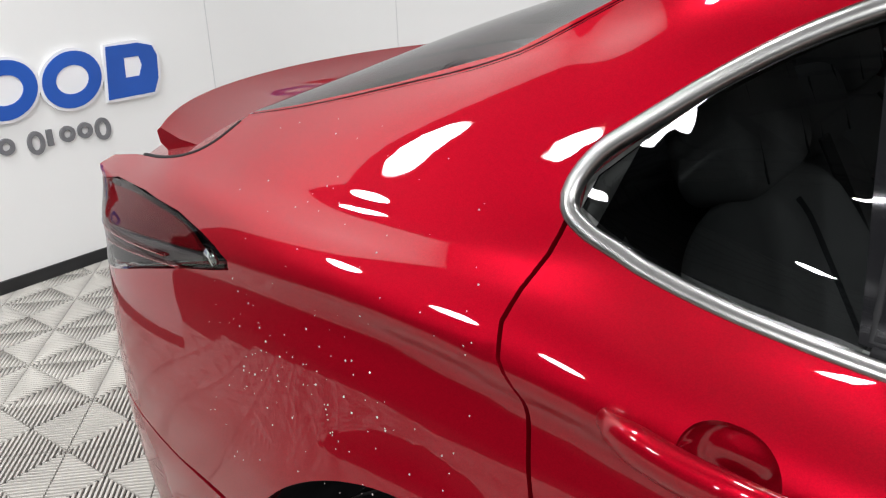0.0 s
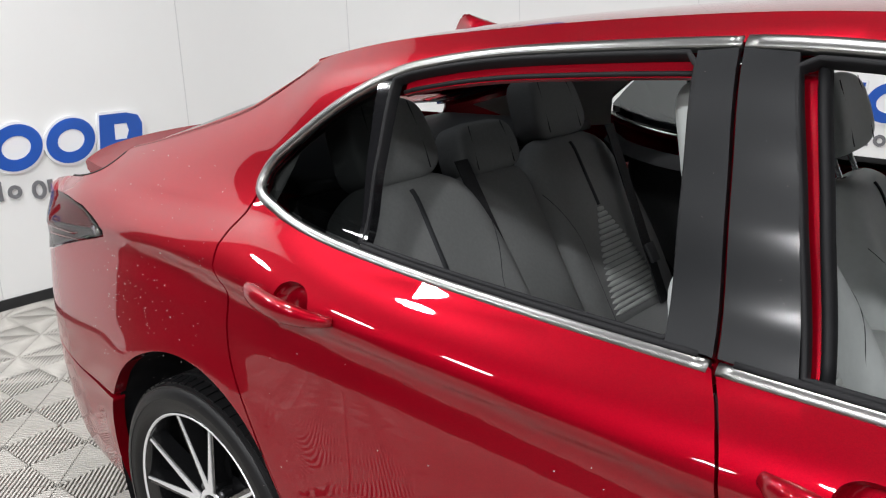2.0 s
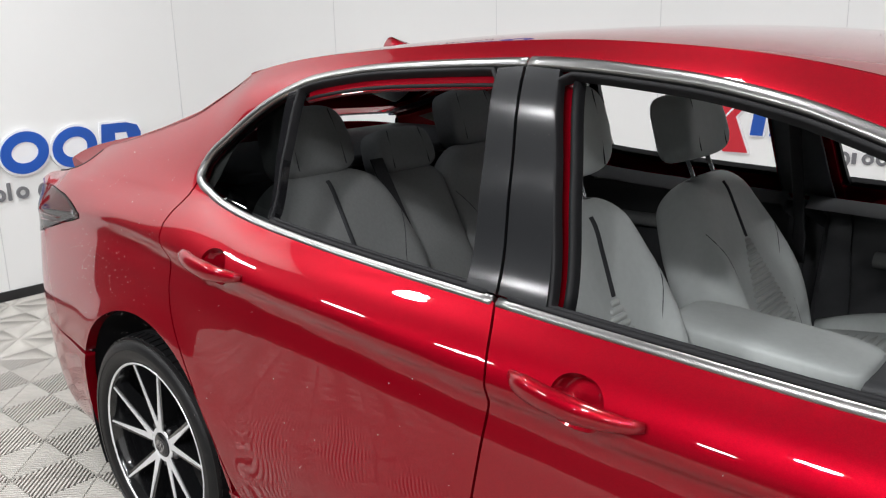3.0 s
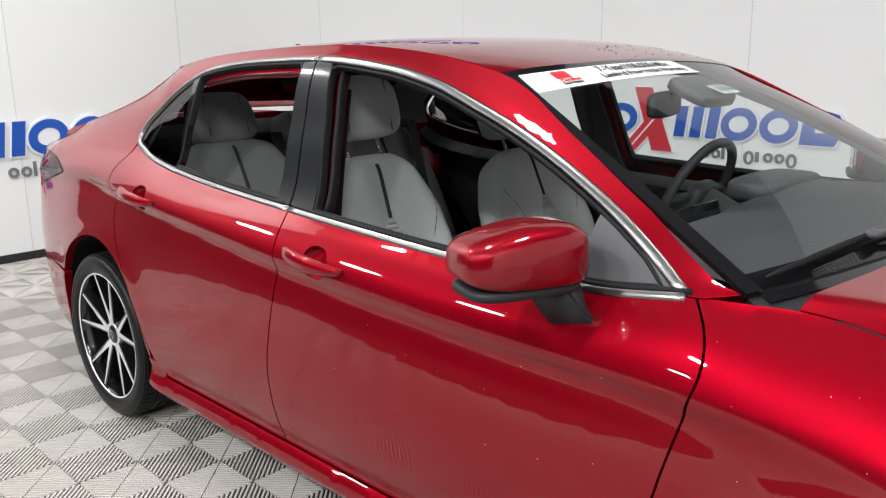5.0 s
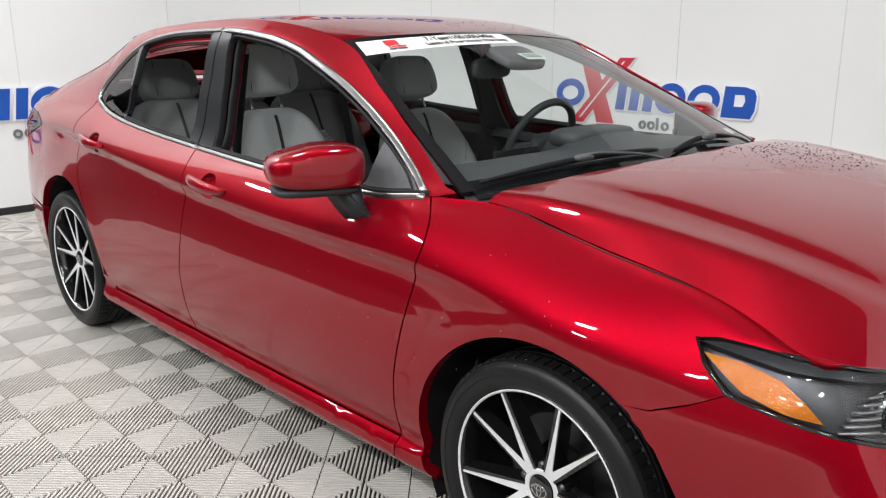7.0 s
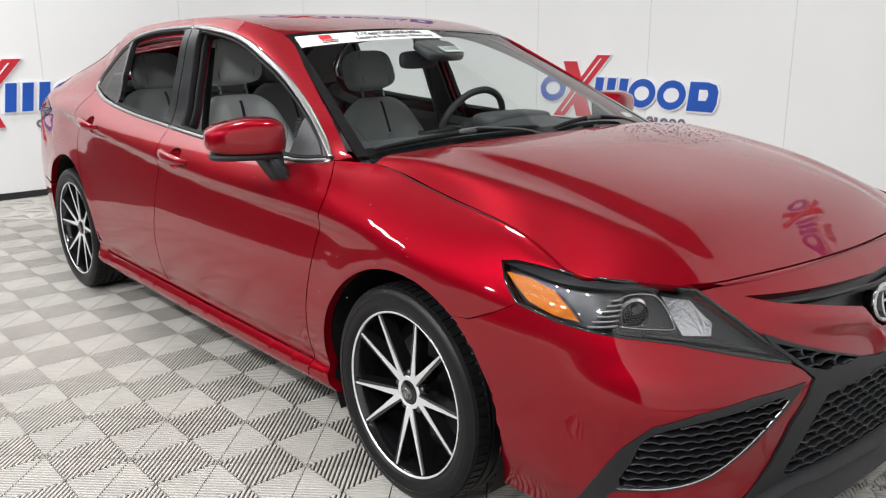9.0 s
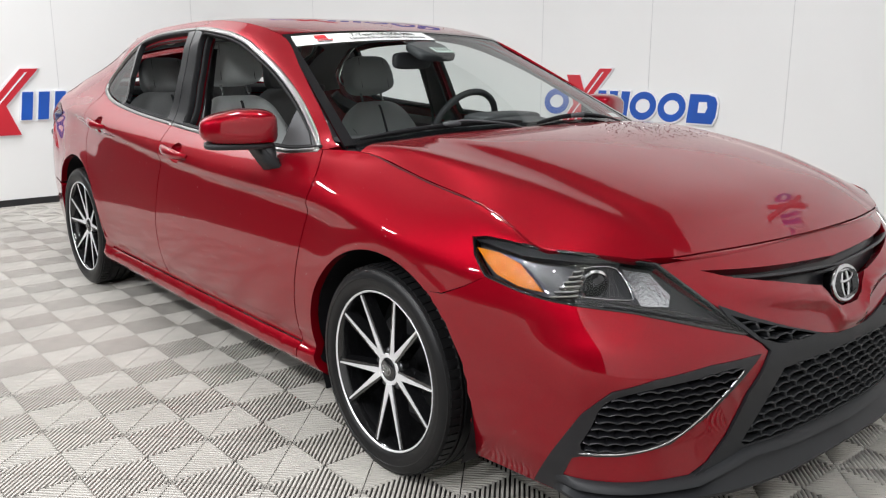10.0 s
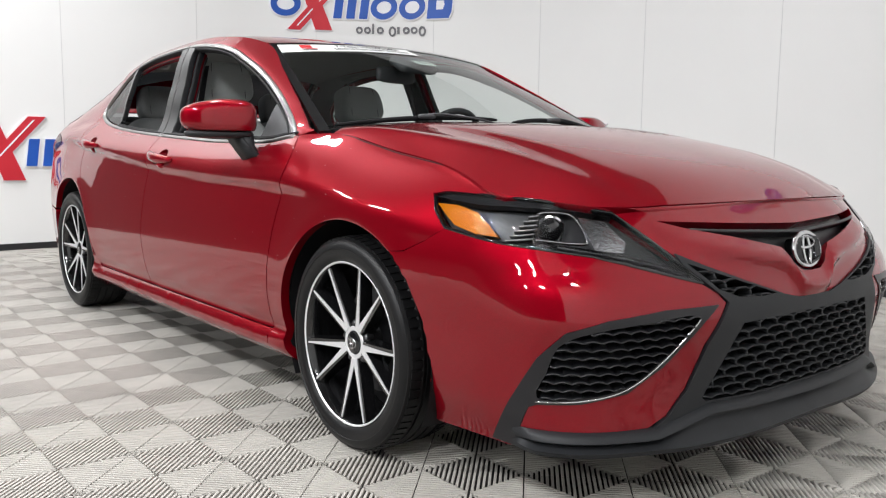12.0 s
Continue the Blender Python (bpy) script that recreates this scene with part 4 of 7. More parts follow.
    strip("belt_seal", belt_pts(-0.96, -0.30, 20, 0.009), side, 0.012, 0.006, RUBBER, rd, mirror=mir, sink=0.02)
    strip("belt_seal", belt_pts(-0.25, 0.96, 30, 0.009), side, 0.012, 0.006, RUBBER, fd, mirror=mir, sink=0.02)
    for x0, x1, dd in ((-0.95, -0.385, rd),):
        band = top_pts(x0, x1, 30, -0.014) + list(reversed(top_pts(x0, x1, 30, -0.040)))
        sheet("aperture_flange", band, side, PAINT, car, "red painted flange above the window opening", res=0.03, depth=0.01, mirror=mir, lift=-0.018)
        strip("weatherstrip", top_pts(x0, x1, 30, -0.043), lambda a, b: (a, -half_width(a, b) + 0.020, b), 0.008, 0.004, RUBBER, car, "black rubber weatherstrip", mirror=mir, sink=0.01)
    sheet("mirror_sail", [(0.70, 0.928), (0.93, 0.943), (0.86, 0.99), (0.73, 1.055)], side, TRIM, fd, "black corner cover behind the mirror", res=0.03, depth=0.015, mirror=mir, lift=0.002)
    # chrome round the window line
    tip = [(-1.21, 1.038), (-1.262, 1.055), (-1.290, 1.074), (-1.291, 1.10), (-1.268, 1.135), (-1.225, 1.168)]
    rear_loop = list(reversed(belt_pts(-1.19, -0.283, 40, 0.0))) + smooth_line(tip, 0.01) + top_pts(-1.20, -0.327, 50, 0.0)
    strip("window_trim", rear_loop, side, 0.020, 0.005, CHROME, rd, "satin chrome window trim", mirror=mir, sink=0.01)
    front_loop = list(reversed(top_pts(-0.320, 0.945, 60, 0.0)))
    strip("window_trim", front_loop, side, 0.024, 0.005, CHROME, fd, "satin chrome window trim", mirror=mir, sink=0.01)
    strip("window_trim", belt_pts(-0.270, 0.95, 50, 0.0), side, 0.020, 0.005, CHROME, fd, "satin chrome window trim", mirror=mir, sink=0.01)

# door handles
for mir in (False, True):
    for (cx, cz), dd, tilt in zip(POCKETS, (doors[mir][1], doors[mir][0]), (0.0, 0.0)):
        pts, rad = [], []
        for k in range(15):
            t = k / 14
            x = cx - 0.124 + 0.246 * t
            z = cz + 0.016 - 0.018 * t - 0.004 * math.sin(math.pi * t)
            out = 0.004 + 0.022 * math.sin(math.pi * min(1, max(0, t))) ** 0.55
            y = -float(half_width(x, z)) - out
            pts.append((x, y if not mir else -y, z))
            rad.append(0.004 + 0.0125 * min(1, 5 * t + 0.15) ** 0.5 * min(1, 2.2 * (1 - t) + 0.05) ** 0.6)
        tube("door_handle", pts, 0.01, PAINT, dd, "red painted pull handle", seg=14, radii=rad, flat=1.35)

# ---- roof, glass, bonnet, boot ----
roof_z = pairs([(-1.35, 1.325), (-1.2, 1.356), (-0.95, 1.390), (-0.6, 1.412), (-0.3, 1.418), (0.0, 1.402), (0.2, 1.373), (0.32, 1.352), (0.42, 1.33)])


def roof_raw(x, y):
    edge = UP_Z[3](x)
    c = roof_z(x)
    v = np.abs(y) / 0.574
    return c - (c - edge) * (0.45 * v ** 2 + 0.55 * v ** 5)


roof_soft = softened(roof_raw, -1.42, 0.5, 0.015, -0.64, 0.64, 0.015, 0.05, 0.0)


def roof(x, y):
    return x + 0 * y, y + 0 * x, roof_soft(x, y)


ro = [(x, -float(UP_W[3](x)) + 0.001) for x in np.linspace(-1.26, 0.308, 50)]
ro += [(0.308 + 0.055 * (1 - (y / 0.57) ** 2), y) for y in np.linspace(-0.56, 0.56, 21)]
ro += [(x, float(UP_W[3](x)) - 0.001) for x in np.linspace(0.308, -1.26, 50)]
ro += [(-1.26 + 0.10 * (1 - (y / 0.57) ** 2), y) for y in np.linspace(0.56, -0.56, 21)]
sheet("roof", ro, roof, PAINT, car, res=0.03, depth=0.01)


def screen(u, v):
    """Windscreen: u across -1..1, v up 0..1."""
    xb, xt = 1.045 + 0.15 * (1 - u * u), 0.312 + 0.055 * (1 - u * u)
    zb, zt = 0.955 + 0.028 * (1 - u * u), 1.322 + 0.024 * (1 - u * u)
    y = u * (0.762 + (0.566 - 0.762) * v)
    bow = 0.012 * np.sin(np.pi * np.clip(v, 0, 1)) * (1 - u * u)
    return xb + (xt - xb) * v + bow, y, zb + (zt - zb) * v + 2 * bow


def as_map(f):
    return lambda a, b: f(np.asarray(a, float), np.asarray(b, float))


ws = sheet("windscreen", [(-0.995, 0.0), (0.995, 0.0), (0.995, 0.995), (-0.995, 0.995)], as_map(screen), GLASS, car, "clear laminated windscreen", res=0.05, depth=0.005)
ws.visible_shadow = False
for u0, u1 in ((-1.0, -0.955), (0.955, 1.0)):
    sheet("screen_border", [(u0, 0.0), (u1, 0.0), (u1, 1.0), (u0, 1.0)], as_map(screen), GLOSS, ws, "black ceramic border", res=0.05, depth=0.012, lift=0.002)
sheet("screen_border", [(-0.955, 0.972), (0.955, 0.972), (0.955, 1.0), (-0.955, 1.0)], as_map(screen), GLOSS, ws, "black ceramic border", res=0.05, depth=0.012, lift=0.002)
sheet("screen_border", [(-0.955, -0.03), (0.955, -0.03), (0.955, 0.06), (-0.955, 0.06)], as_map(screen), GLOSS, ws, "black ceramic border", res=0.05, depth=0.012, lift=-0.006)


EDGE_V = [0.0, 0.14, 0.45, 0.74, 0.92, 1.0]
EDGE_X = [-1.935, -1.833, -1.625, -1.432, -1.305, -1.245]
EDGE_Z = [1.099, 1.118, 1.167, 1.221, 1.287, 1.318]
edge_x, edge_z = pchip(EDGE_V, EDGE_X), pchip(EDGE_V, EDGE_Z)


def backlight(u, v):
    """Rear window: u across -1..1, v up 0..1."""
    x, z = edge_x(v), edge_z(v)
    w = half_width(x, z) + 0.004
    c = 1 - np.abs(u) ** 2.4
    return x + c * (-0.10 + 0.19 * v), u * w, z + (1 - u * u) * (0.012 + 0.036 * v + 0.24 * v * (1 - v))


rg = sheet("rear_window", [(-0.995, 0.0), (0.995, 0.0), (0.995, 1.0), (-0.995, 1.0)], as_map(backlight), REARGLASS, car, "dark tinted rear window", res=0.05, depth=0.005, flip=True)
for u0, u1 in ((-1.0, -0.93), (0.93, 1.0)):
    sheet("screen_border", [(u0, 0.0), (u1, 0.0), (u1, 1.0), (u0, 1.0)], as_map(backlight), GLOSS, rg, "black ceramic border", res=0.05, depth=0.01, flip=True, lift=-0.003)

hood_c = pairs([(0.95, 0.995), (1.1, 1.0), (1.4, 0.988), (1.7, 0.948), (1.95, 0.893), (2.1, 0.848), (2.2, 0.800), (2.25, 0.774), (2.29, 0.74)])
hood_k = pairs([(0.95, 0.050), (1.2, 0.054), (1.5, 0.086), (1.75, 0.082), (1.86, 0.087), (1.95, 0.097), (2.05, 0.081), (2.13, 0.070), (2.165, 0.062), (2.3, 0.05)])
hood_y = pairs([(1.0, 0.772), (1.2, 0.764), (1.5, 0.769), (1.75, 0.782), (1.86, 0.797), (1.95, 0.812), (1.985, 0.806), (2.05, 0.745), (2.13, 0.645), (2.165, 0.60), (2.3, 0.5)])
ridge_y = pairs([(0.95, 0.745), (1.15, 0.735), (1.5, 0.70), (1.9, 0.64), (2.16, 0.56), (2.3, 0.5)])


def bonnet_raw(x, y):
    """A nearly flat middle between two ridges, and a steeper strip down to the wings."""
    x, y = np.broadcast_arrays(np.asarray(x, float), np.asarray(y, float))
    a, k, yr = np.abs(y), hood_k(x), ridge_y(x)
    ye = np.maximum(np.minimum(hood_y(x), 0.82), yr + 0.03)
    crown = np.interp(x, [1.0, 1.3, 2.0, 2.2], [0.75, 0.42, 0.40, 0.92])
    flat = crown * np.minimum(a / yr, 1) ** 2.2
    out = np.clip((a - yr) / (ye - yr), 0, 3)
    rise = np.interp(x, [1.1, 1.5, 2.0, 2.2], [0.0, 0.004, 0.005, 0.0]) * np.exp(-((a - yr + 0.03) / 0.035) ** 2)
    step = 1 / (1 + np.exp((a - 0.50 - 0.05 * (1.9 - x)) / 0.010))
    amp = np.interp(x, [1.10, 1.45, 2.0, 2.2], [0.0, 0.009, 0.010, 0.001])
    return hood_c(x) - k * (flat + (1 - crown) * out ** 1.15) + rise + amp * (step - 0.5 * (1 - a / 0.8))


bonnet_soft = softened(bonnet_raw, 0.95, 2.35, 0.015, -0.87, 0.87, 0.010, 0.05, 0.010)


def bonnet(x, y):
    return x + 0 * y, y + 0 * x, bonnet_soft(x, y)


front_edge = [(2.250 - 0.080 * (abs(y) / 0.55) ** 2.1, y) for y in np.linspace(-0.55, 0.55, 31)]
bo = [(x, -float(hood_y(x)) + 0.0015) for x in np.linspace(1.14, 2.13, 44)] + [(2.165, -0.565)] + front_edge + [(2.165, 0.565)] + [(x, float(hood_y(x)) - 0.0015) for x in np.linspace(2.13, 1.14, 44)]
bo += [(1.14 + 0.10 * (1 - (y / 0.75) ** 2), y) for y in np.linspace(0.72, -0.72, 25)]
sheet("bonnet", bo, bonnet, PAINT, car, "red bonnet with two soft ridges", res=0.025, depth=0.02)

# Dark bead drawn for the shade in the gap beside the bonnet.
for mir in (False, True):
    strip("bonnet_seal", [(x, float(UP_Z[0](x)) - 0.003) for x in np.linspace(1.20, 1.95, 44)], side, 0.0035, 0.0005, RUBBER, car, "dark strip for the shade in the bonnet shut line", mirror=mir, sink=0.01)

# boot lid with lip spoiler
boot_z = pairs([(-2.6, 0.93), (-2.47, 0.985), (-2.40, 1.00), (-2.2, 1.045), (-2.0, 1.088), (-1.9, 1.105)])


def boot(x, y):
    v = np.abs(y) / 0.68
    return x + 0 * y, y + 0 * x, boot_z(x) - 0.055 * v ** 3.5


bl = [(-1.945 - 0.085 * (1 - (y / 0.655) ** 2), y) for y in np.linspace(-0.648, 0.648, 25)] + [(-2.02, 0.685), (-2.10, 0.692), (-2.22, 0.69), (-2.27, 0.64), (-2.35, 0.5), (-2.43, 0.0), (-2.35, -0.5), (-2.27, -0.64), (-2.22, -0.69), (-2.10, -0.692), (-2.02, -0.685)]
boot_lid = sheet("boot_lid", bl, boot, PAINT, car, res=0.03, depth=0.05)


def spoiler_bm():
    bm = bmesh.new()
    prev = None
    n = 40
    for i in range(n + 1):
        t = -1 + 2 * i / n
        y = 0.632 * t
        xr = -2.42 + 0.18 * abs(t) ** 2.4
        z0 = float(boot_z(xr + 0.14)) - 0.055 * abs(t) ** 3.5
        hgt = (1.074 - 0.012 * t * t - z0) * (1 - 0.42 * abs(t) ** 8)
        prof = [(xr + 0.17, z0 + 0.004), (xr + 0.07, z0 + hgt * 0.45), (xr + 0.012, z0 + hgt), (xr, z0 + hgt - 0.008), (xr + 0.006, z0 + hgt - 0.030), (xr + 0.03, z0 - 0.015)]
        ring = [bm.verts.new((x, y, z)) for x, z in prof]
        if prev:
            for a in range(6):
                bm.faces.new((prev[a], prev[(a + 1) % 6], ring[(a + 1) % 6], ring[a]))
        else:
            bm.faces.new(ring)
        prev = ring
    bm.faces.new(list(reversed(prev)))
    return bm


part("spoiler", spoiler_bm(), PAINT, boot_lid, "red lip spoiler", angle=40)
# rear face of the boot between the tail lamps


def boot_face(y, z):
    y, z = np.broadcast_arrays(np.asarray(y, float), np.asarray(z, float))
    return -2.445 + 0.17 * (np.abs(y) / 0.66) ** 2.4 + 0.10 * (z - 0.76), y, z


face = [(y, 0.765) for y in np.linspace(-0.64, 0.64, 24)] + [(y, 0.985 - 0.045 * (abs(y) / 0.6) ** 3) for y in np.linspace(0.60, -0.60, 24)]
sheet("boot_face", face, boot_face, PAINT, boot_lid, "red boot lid rear face", res=0.04, depth=0.02, flip=True)
# shark fin aerial
bm = bmesh.new()
ring = [(-1.34, 0.0), (-1.345, 0.03), (-1.33, 0.058), (-1.31, 0.062), (-1.25, 0.03), (-1.19, 0.0)]
for sgn in (1,):
    L = [bm.verts.new((x, -0.022 * (1 - z / 0.075), 1.343 + (x + 1.34) * 0.20 + z)) for x, z in ring]
    R = [bm.verts.new((x, 0.022 * (1 - z / 0.075), 1.343 + (x + 1.34) * 0.20 + z)) for x, z in ring]
    bm.faces.new(L)
    bm.faces.new(list(reversed(R)))
    for i in range(6):
        bm.faces.new((L[i], L[(i + 1) % 6], R[(i + 1) % 6], R[i]))
bmesh.ops.bevel(bm, geom=bm.edges[:], offset=0.006, segments=2, affect="EDGES")
part("roof_aerial", bm, PAINT, car, "red shark-fin aerial")

# ---- front end, drawn on a plan line that wraps round the nose: s metres from the middle, z up ----
NOSE = [(2.376, 0.0), (2.372, 0.15), (2.362, 0.30), (2.342, 0.47), (2.30, 0.62), (2.235, 0.745), (2.13, 0.838), (2.0, 0.875), (1.85, 0.892), (1.70, 0.902), (1.55, 0.91)]
nose_fine = np.array(smooth_line(NOSE, 0.01))
nose_s = np.concatenate([[0], np.cumsum(np.linalg.norm(np.diff(nose_fine, axis=0), axis=1))])
back_mid = pairs([(0.10, 0.03), (0.17, 0.012), (0.25, 0.012), (0.42, 0.006), (0.50, 0.0), (0.58, 0.012), (0.65, 0.035), (0.70, 0.06), (0.74, 0.095), (0.77, 0.125), (0.80, 0.165)])
back_cor = pairs([(0.10, 0.055), (0.17, 0.04), (0.30, 0.038), (0.42, 0.018), (0.50, 0.002), (0.56, 0.012), (0.62, 0.045), (0.68, 0.085), (0.74, 0.135), (0.78, 0.175), (0.82, 0.23)])
back_side = pairs([(0.10, 0.10), (0.17, 0.075), (0.30, 0.03), (0.45, 0.012), (0.55, 0.004), (0.62, 0.006), (0.70, 0.022), (0.76, 0.05), (0.80, 0.085)])


def nose(s, z):
    s, z = np.broadcast_arrays(np.asarray(s, float), np.asarray(z, float))
    a = np.abs(s)
    x = np.interp(a, nose_s, nose_fine[:, 0])
    y = np.interp(a, nose_s, nose_fine[:, 1])
    e = 0.02
    tx = np.interp(a + e, nose_s, nose_fine[:, 0]) - np.interp(np.maximum(a - e, -1), nose_s, nose_fine[:, 0])
    ty = np.interp(a + e, nose_s, nose_fine[:, 1]) - np.interp(a - e, nose_s, nose_fine[:, 1])
    tx = np.where(a < e, tx * a / e, tx)
    l = np.hypot(tx, ty)
    nx, ny = ty / l, -tx / l
    w1 = np.clip((a - 0.25) / 0.40, 0, 1)
    w1 = w1 * w1 * (3 - 2 * w1)
    w2 = np.clip((a - 0.78) / 0.32, 0, 1)
    w2 = w2 * w2 * (3 - 2 * w2)
    b = back_mid(z) * (1 - w1) + back_cor(z) * w1
    b = b * (1 - w2) + back_side(z) * w2
    sg = np.where(s < 0, -1.0, 1.0)
    return x - nx * b, sg * (y - ny * b), z


def nose_uv(x, y):
    """Where on the plan line the place (x, |y|) lies."""
    d = (nose_fine[:, 0] - x) ** 2 + (nose_fine[:, 1] - abs(y)) ** 2
    return float(nose_s[int(d.argmin())])


def U(x, y):
    return -nose_uv(x, y)


S_TIP, S_GAP = U(1.752, 0.87), U(1.843, 0.868)
S_F2, S_F3, S_F12, S_F4, S_G9 = U(2.148, 0.602), U(2.307, 0.467), U(2.344, 0.489), U(2.036, 0.775), U(1.987, 0.822)
S_F8, S_G7 = U(2.126, 0.818), U(2.178, 0.807)

# nose panel between bonnet edge and the dark cross bar, with the upper slot
half_top = [(0.0, 0.770), (-0.23, 0.764), (-0.44, 0.758), (-0.56, 0.754), (-0.655, 0.748)]
half_low = [(-0.575, 0.690), (-0.515, 0.648), (-0.435, 0.620), (-0.31, 0.580), (-0.22, 0.553), (-0.15, 0.533), (-0.09, 0.521), (0.0, 0.517)]
right = half_top + half_low
npan = right + [(-s, z) for s, z in reversed(right) if s != 0]
slot_r = [(-0.530, 0.731), (-0.375, 0.726), (-0.2, 0.719), (0.0, 0.712)]
slot_l = [(0.0, 0.588), (-0.045, 0.590), (-0.078, 0.606), (-0.098, 0.632), (-0.125, 0.655), (-0.31, 0.690), (-0.46, 0.715)]
slot_foot = pairs([(0.0, 0.588), (0.045, 0.590), (0.078, 0.606), (0.098, 0.632), (0.125, 0.655), (0.31, 0.690), (0.46, 0.715), (0.7, 0.74)])


def nose_lip(s, z):
    """The nose with a rounded lip that stands out under the slot."""
    x, y, zz = nose(s, z)
    a = np.abs(np.asarray(s, float))
    out = 0.022 * np.exp(-((z - slot_foot(a) + 0.034) / 0.026) ** 2) * np.clip(1 - (a / 0.56) ** 3, 0, 1)
    return x + out, y, zz


slot = slot_r + [(-s, z) for s, z in reversed(slot_r[:-1])] + [(-s, z) for s, z in reversed(slot_l[1:])] + slot_l
np_ob = sheet("nose_panel", npan, nose_lip, PAINT, car, "red nose panel above the grille", holes=[slot], res=0.02, depth=0.035)
sheet("slot_backing", [(s * 1.03, z + (0.012 if z > 0.705 else -0.012)) for s, z in slot], nose, SATIN, np_ob, "black upper grille slot", res=0.03, depth=0.01, lift=-0.033)
strip("slot_bar", [(s, 0.690 + 0.045 * abs(s)) for s in np.linspace(-0.44, 0.44, 40)], nose, 0.008, 0.002, SATIN, np_ob, mirror=False, sink=0.03)

# the nose's top edge, rising to the bonnet
V, F, n, k = [], [], 48, 4
for i in range(n + 1):
    y = -0.56 + 1.12 * i / n
    xa = 2.250 - 0.080 * (abs(y) / 0.55) ** 2.1
    A = np.array([xa + 0.004, y, float(bonnet_soft(xa, y)) - 0.003])
    sb = math.copysign(float(np.interp(abs(y), nose_fine[:, 1], nose_s)), y)
    B = np.array([float(q) for q in nose(sb, 0.770 - 0.034 * (abs(sb) / 0.655) ** 1.2 * 0.65)])
    for j in range(k + 1):
        q = j / k
        p = A * (1 - q) + B * q + np.array([0.004, 0, 0.003]) * math.sin(math.pi * q)
        V.append(tuple(p))
for i in range(n):
    for j in range(k):
        a = i * (k + 1) + j
        F.append((a, a + 1, a + k + 2, a + k + 1))
link_mesh("nose_edge", V, F, PAINT, np_ob)

# emblem: plain chrome rings on a black disc
EM = Matrix.Translation((2.337, -0.006, 0.640)) @ Matrix.Rotation(radians(-12), 4, "Y") @ Matrix.Rotation(radians(90), 4, "Z")
emb = tagged(part("front_emblem", box_bm(0.10, 0.012, 0.07, EM, 0.03, 3), GLOSS, np_ob), "chrome oval badge on the nose")


def oval(rx, rz, r, dx=0.0, dz=0.0, n=40):
    return [EM @ Vector((dx + rx * math.cos(2 * math.pi * i / n), -0.010, dz + rz * math.sin(2 * math.pi * i / n))) for i in range(n + 1)]


tube("badge_ring", oval(0.066, 0.045, 0), 0.0075, BRIGHT, np_ob, "bright chrome badge ring")
tube("badge_ring", oval(0.046, 0.015, 0, 0, 0.020), 0.005, BRIGHT, np_ob, "bright chrome badge ring")
tube("badge_ring", oval(0.017, 0.043, 0), 0.005, BRIGHT, np_ob, "bright chrome badge ring")

# bumper cover, one half each side
low_head = [(-1.175, 0.697), (-1.01, 0.676), (-0.905, 0.666), (-0.76, 0.651), (-0.68, 0.636), (-0.465, 0.586)]
arch_f = [(U(AXLE_F + 0.385 * math.cos(radians(a)), 0.9), HUB_Z + 0.358 * math.sin(radians(a))) for a in np.linspace(54, -26, 26)]
fog = [(-0.415, 0.533), (-0.58, 0.531), (-0.73, 0.512), (-0.83, 0.482), (-0.90, 0.415), (-0.985, 0.295), (-1.06, 0.176), (-0.985, 0.176), (-0.925, 0.290), (-0.90, 0.298), (-0.785, 0.304), (-0.66, 0.328), (-0.57, 0.390), (-0.465, 0.495)]
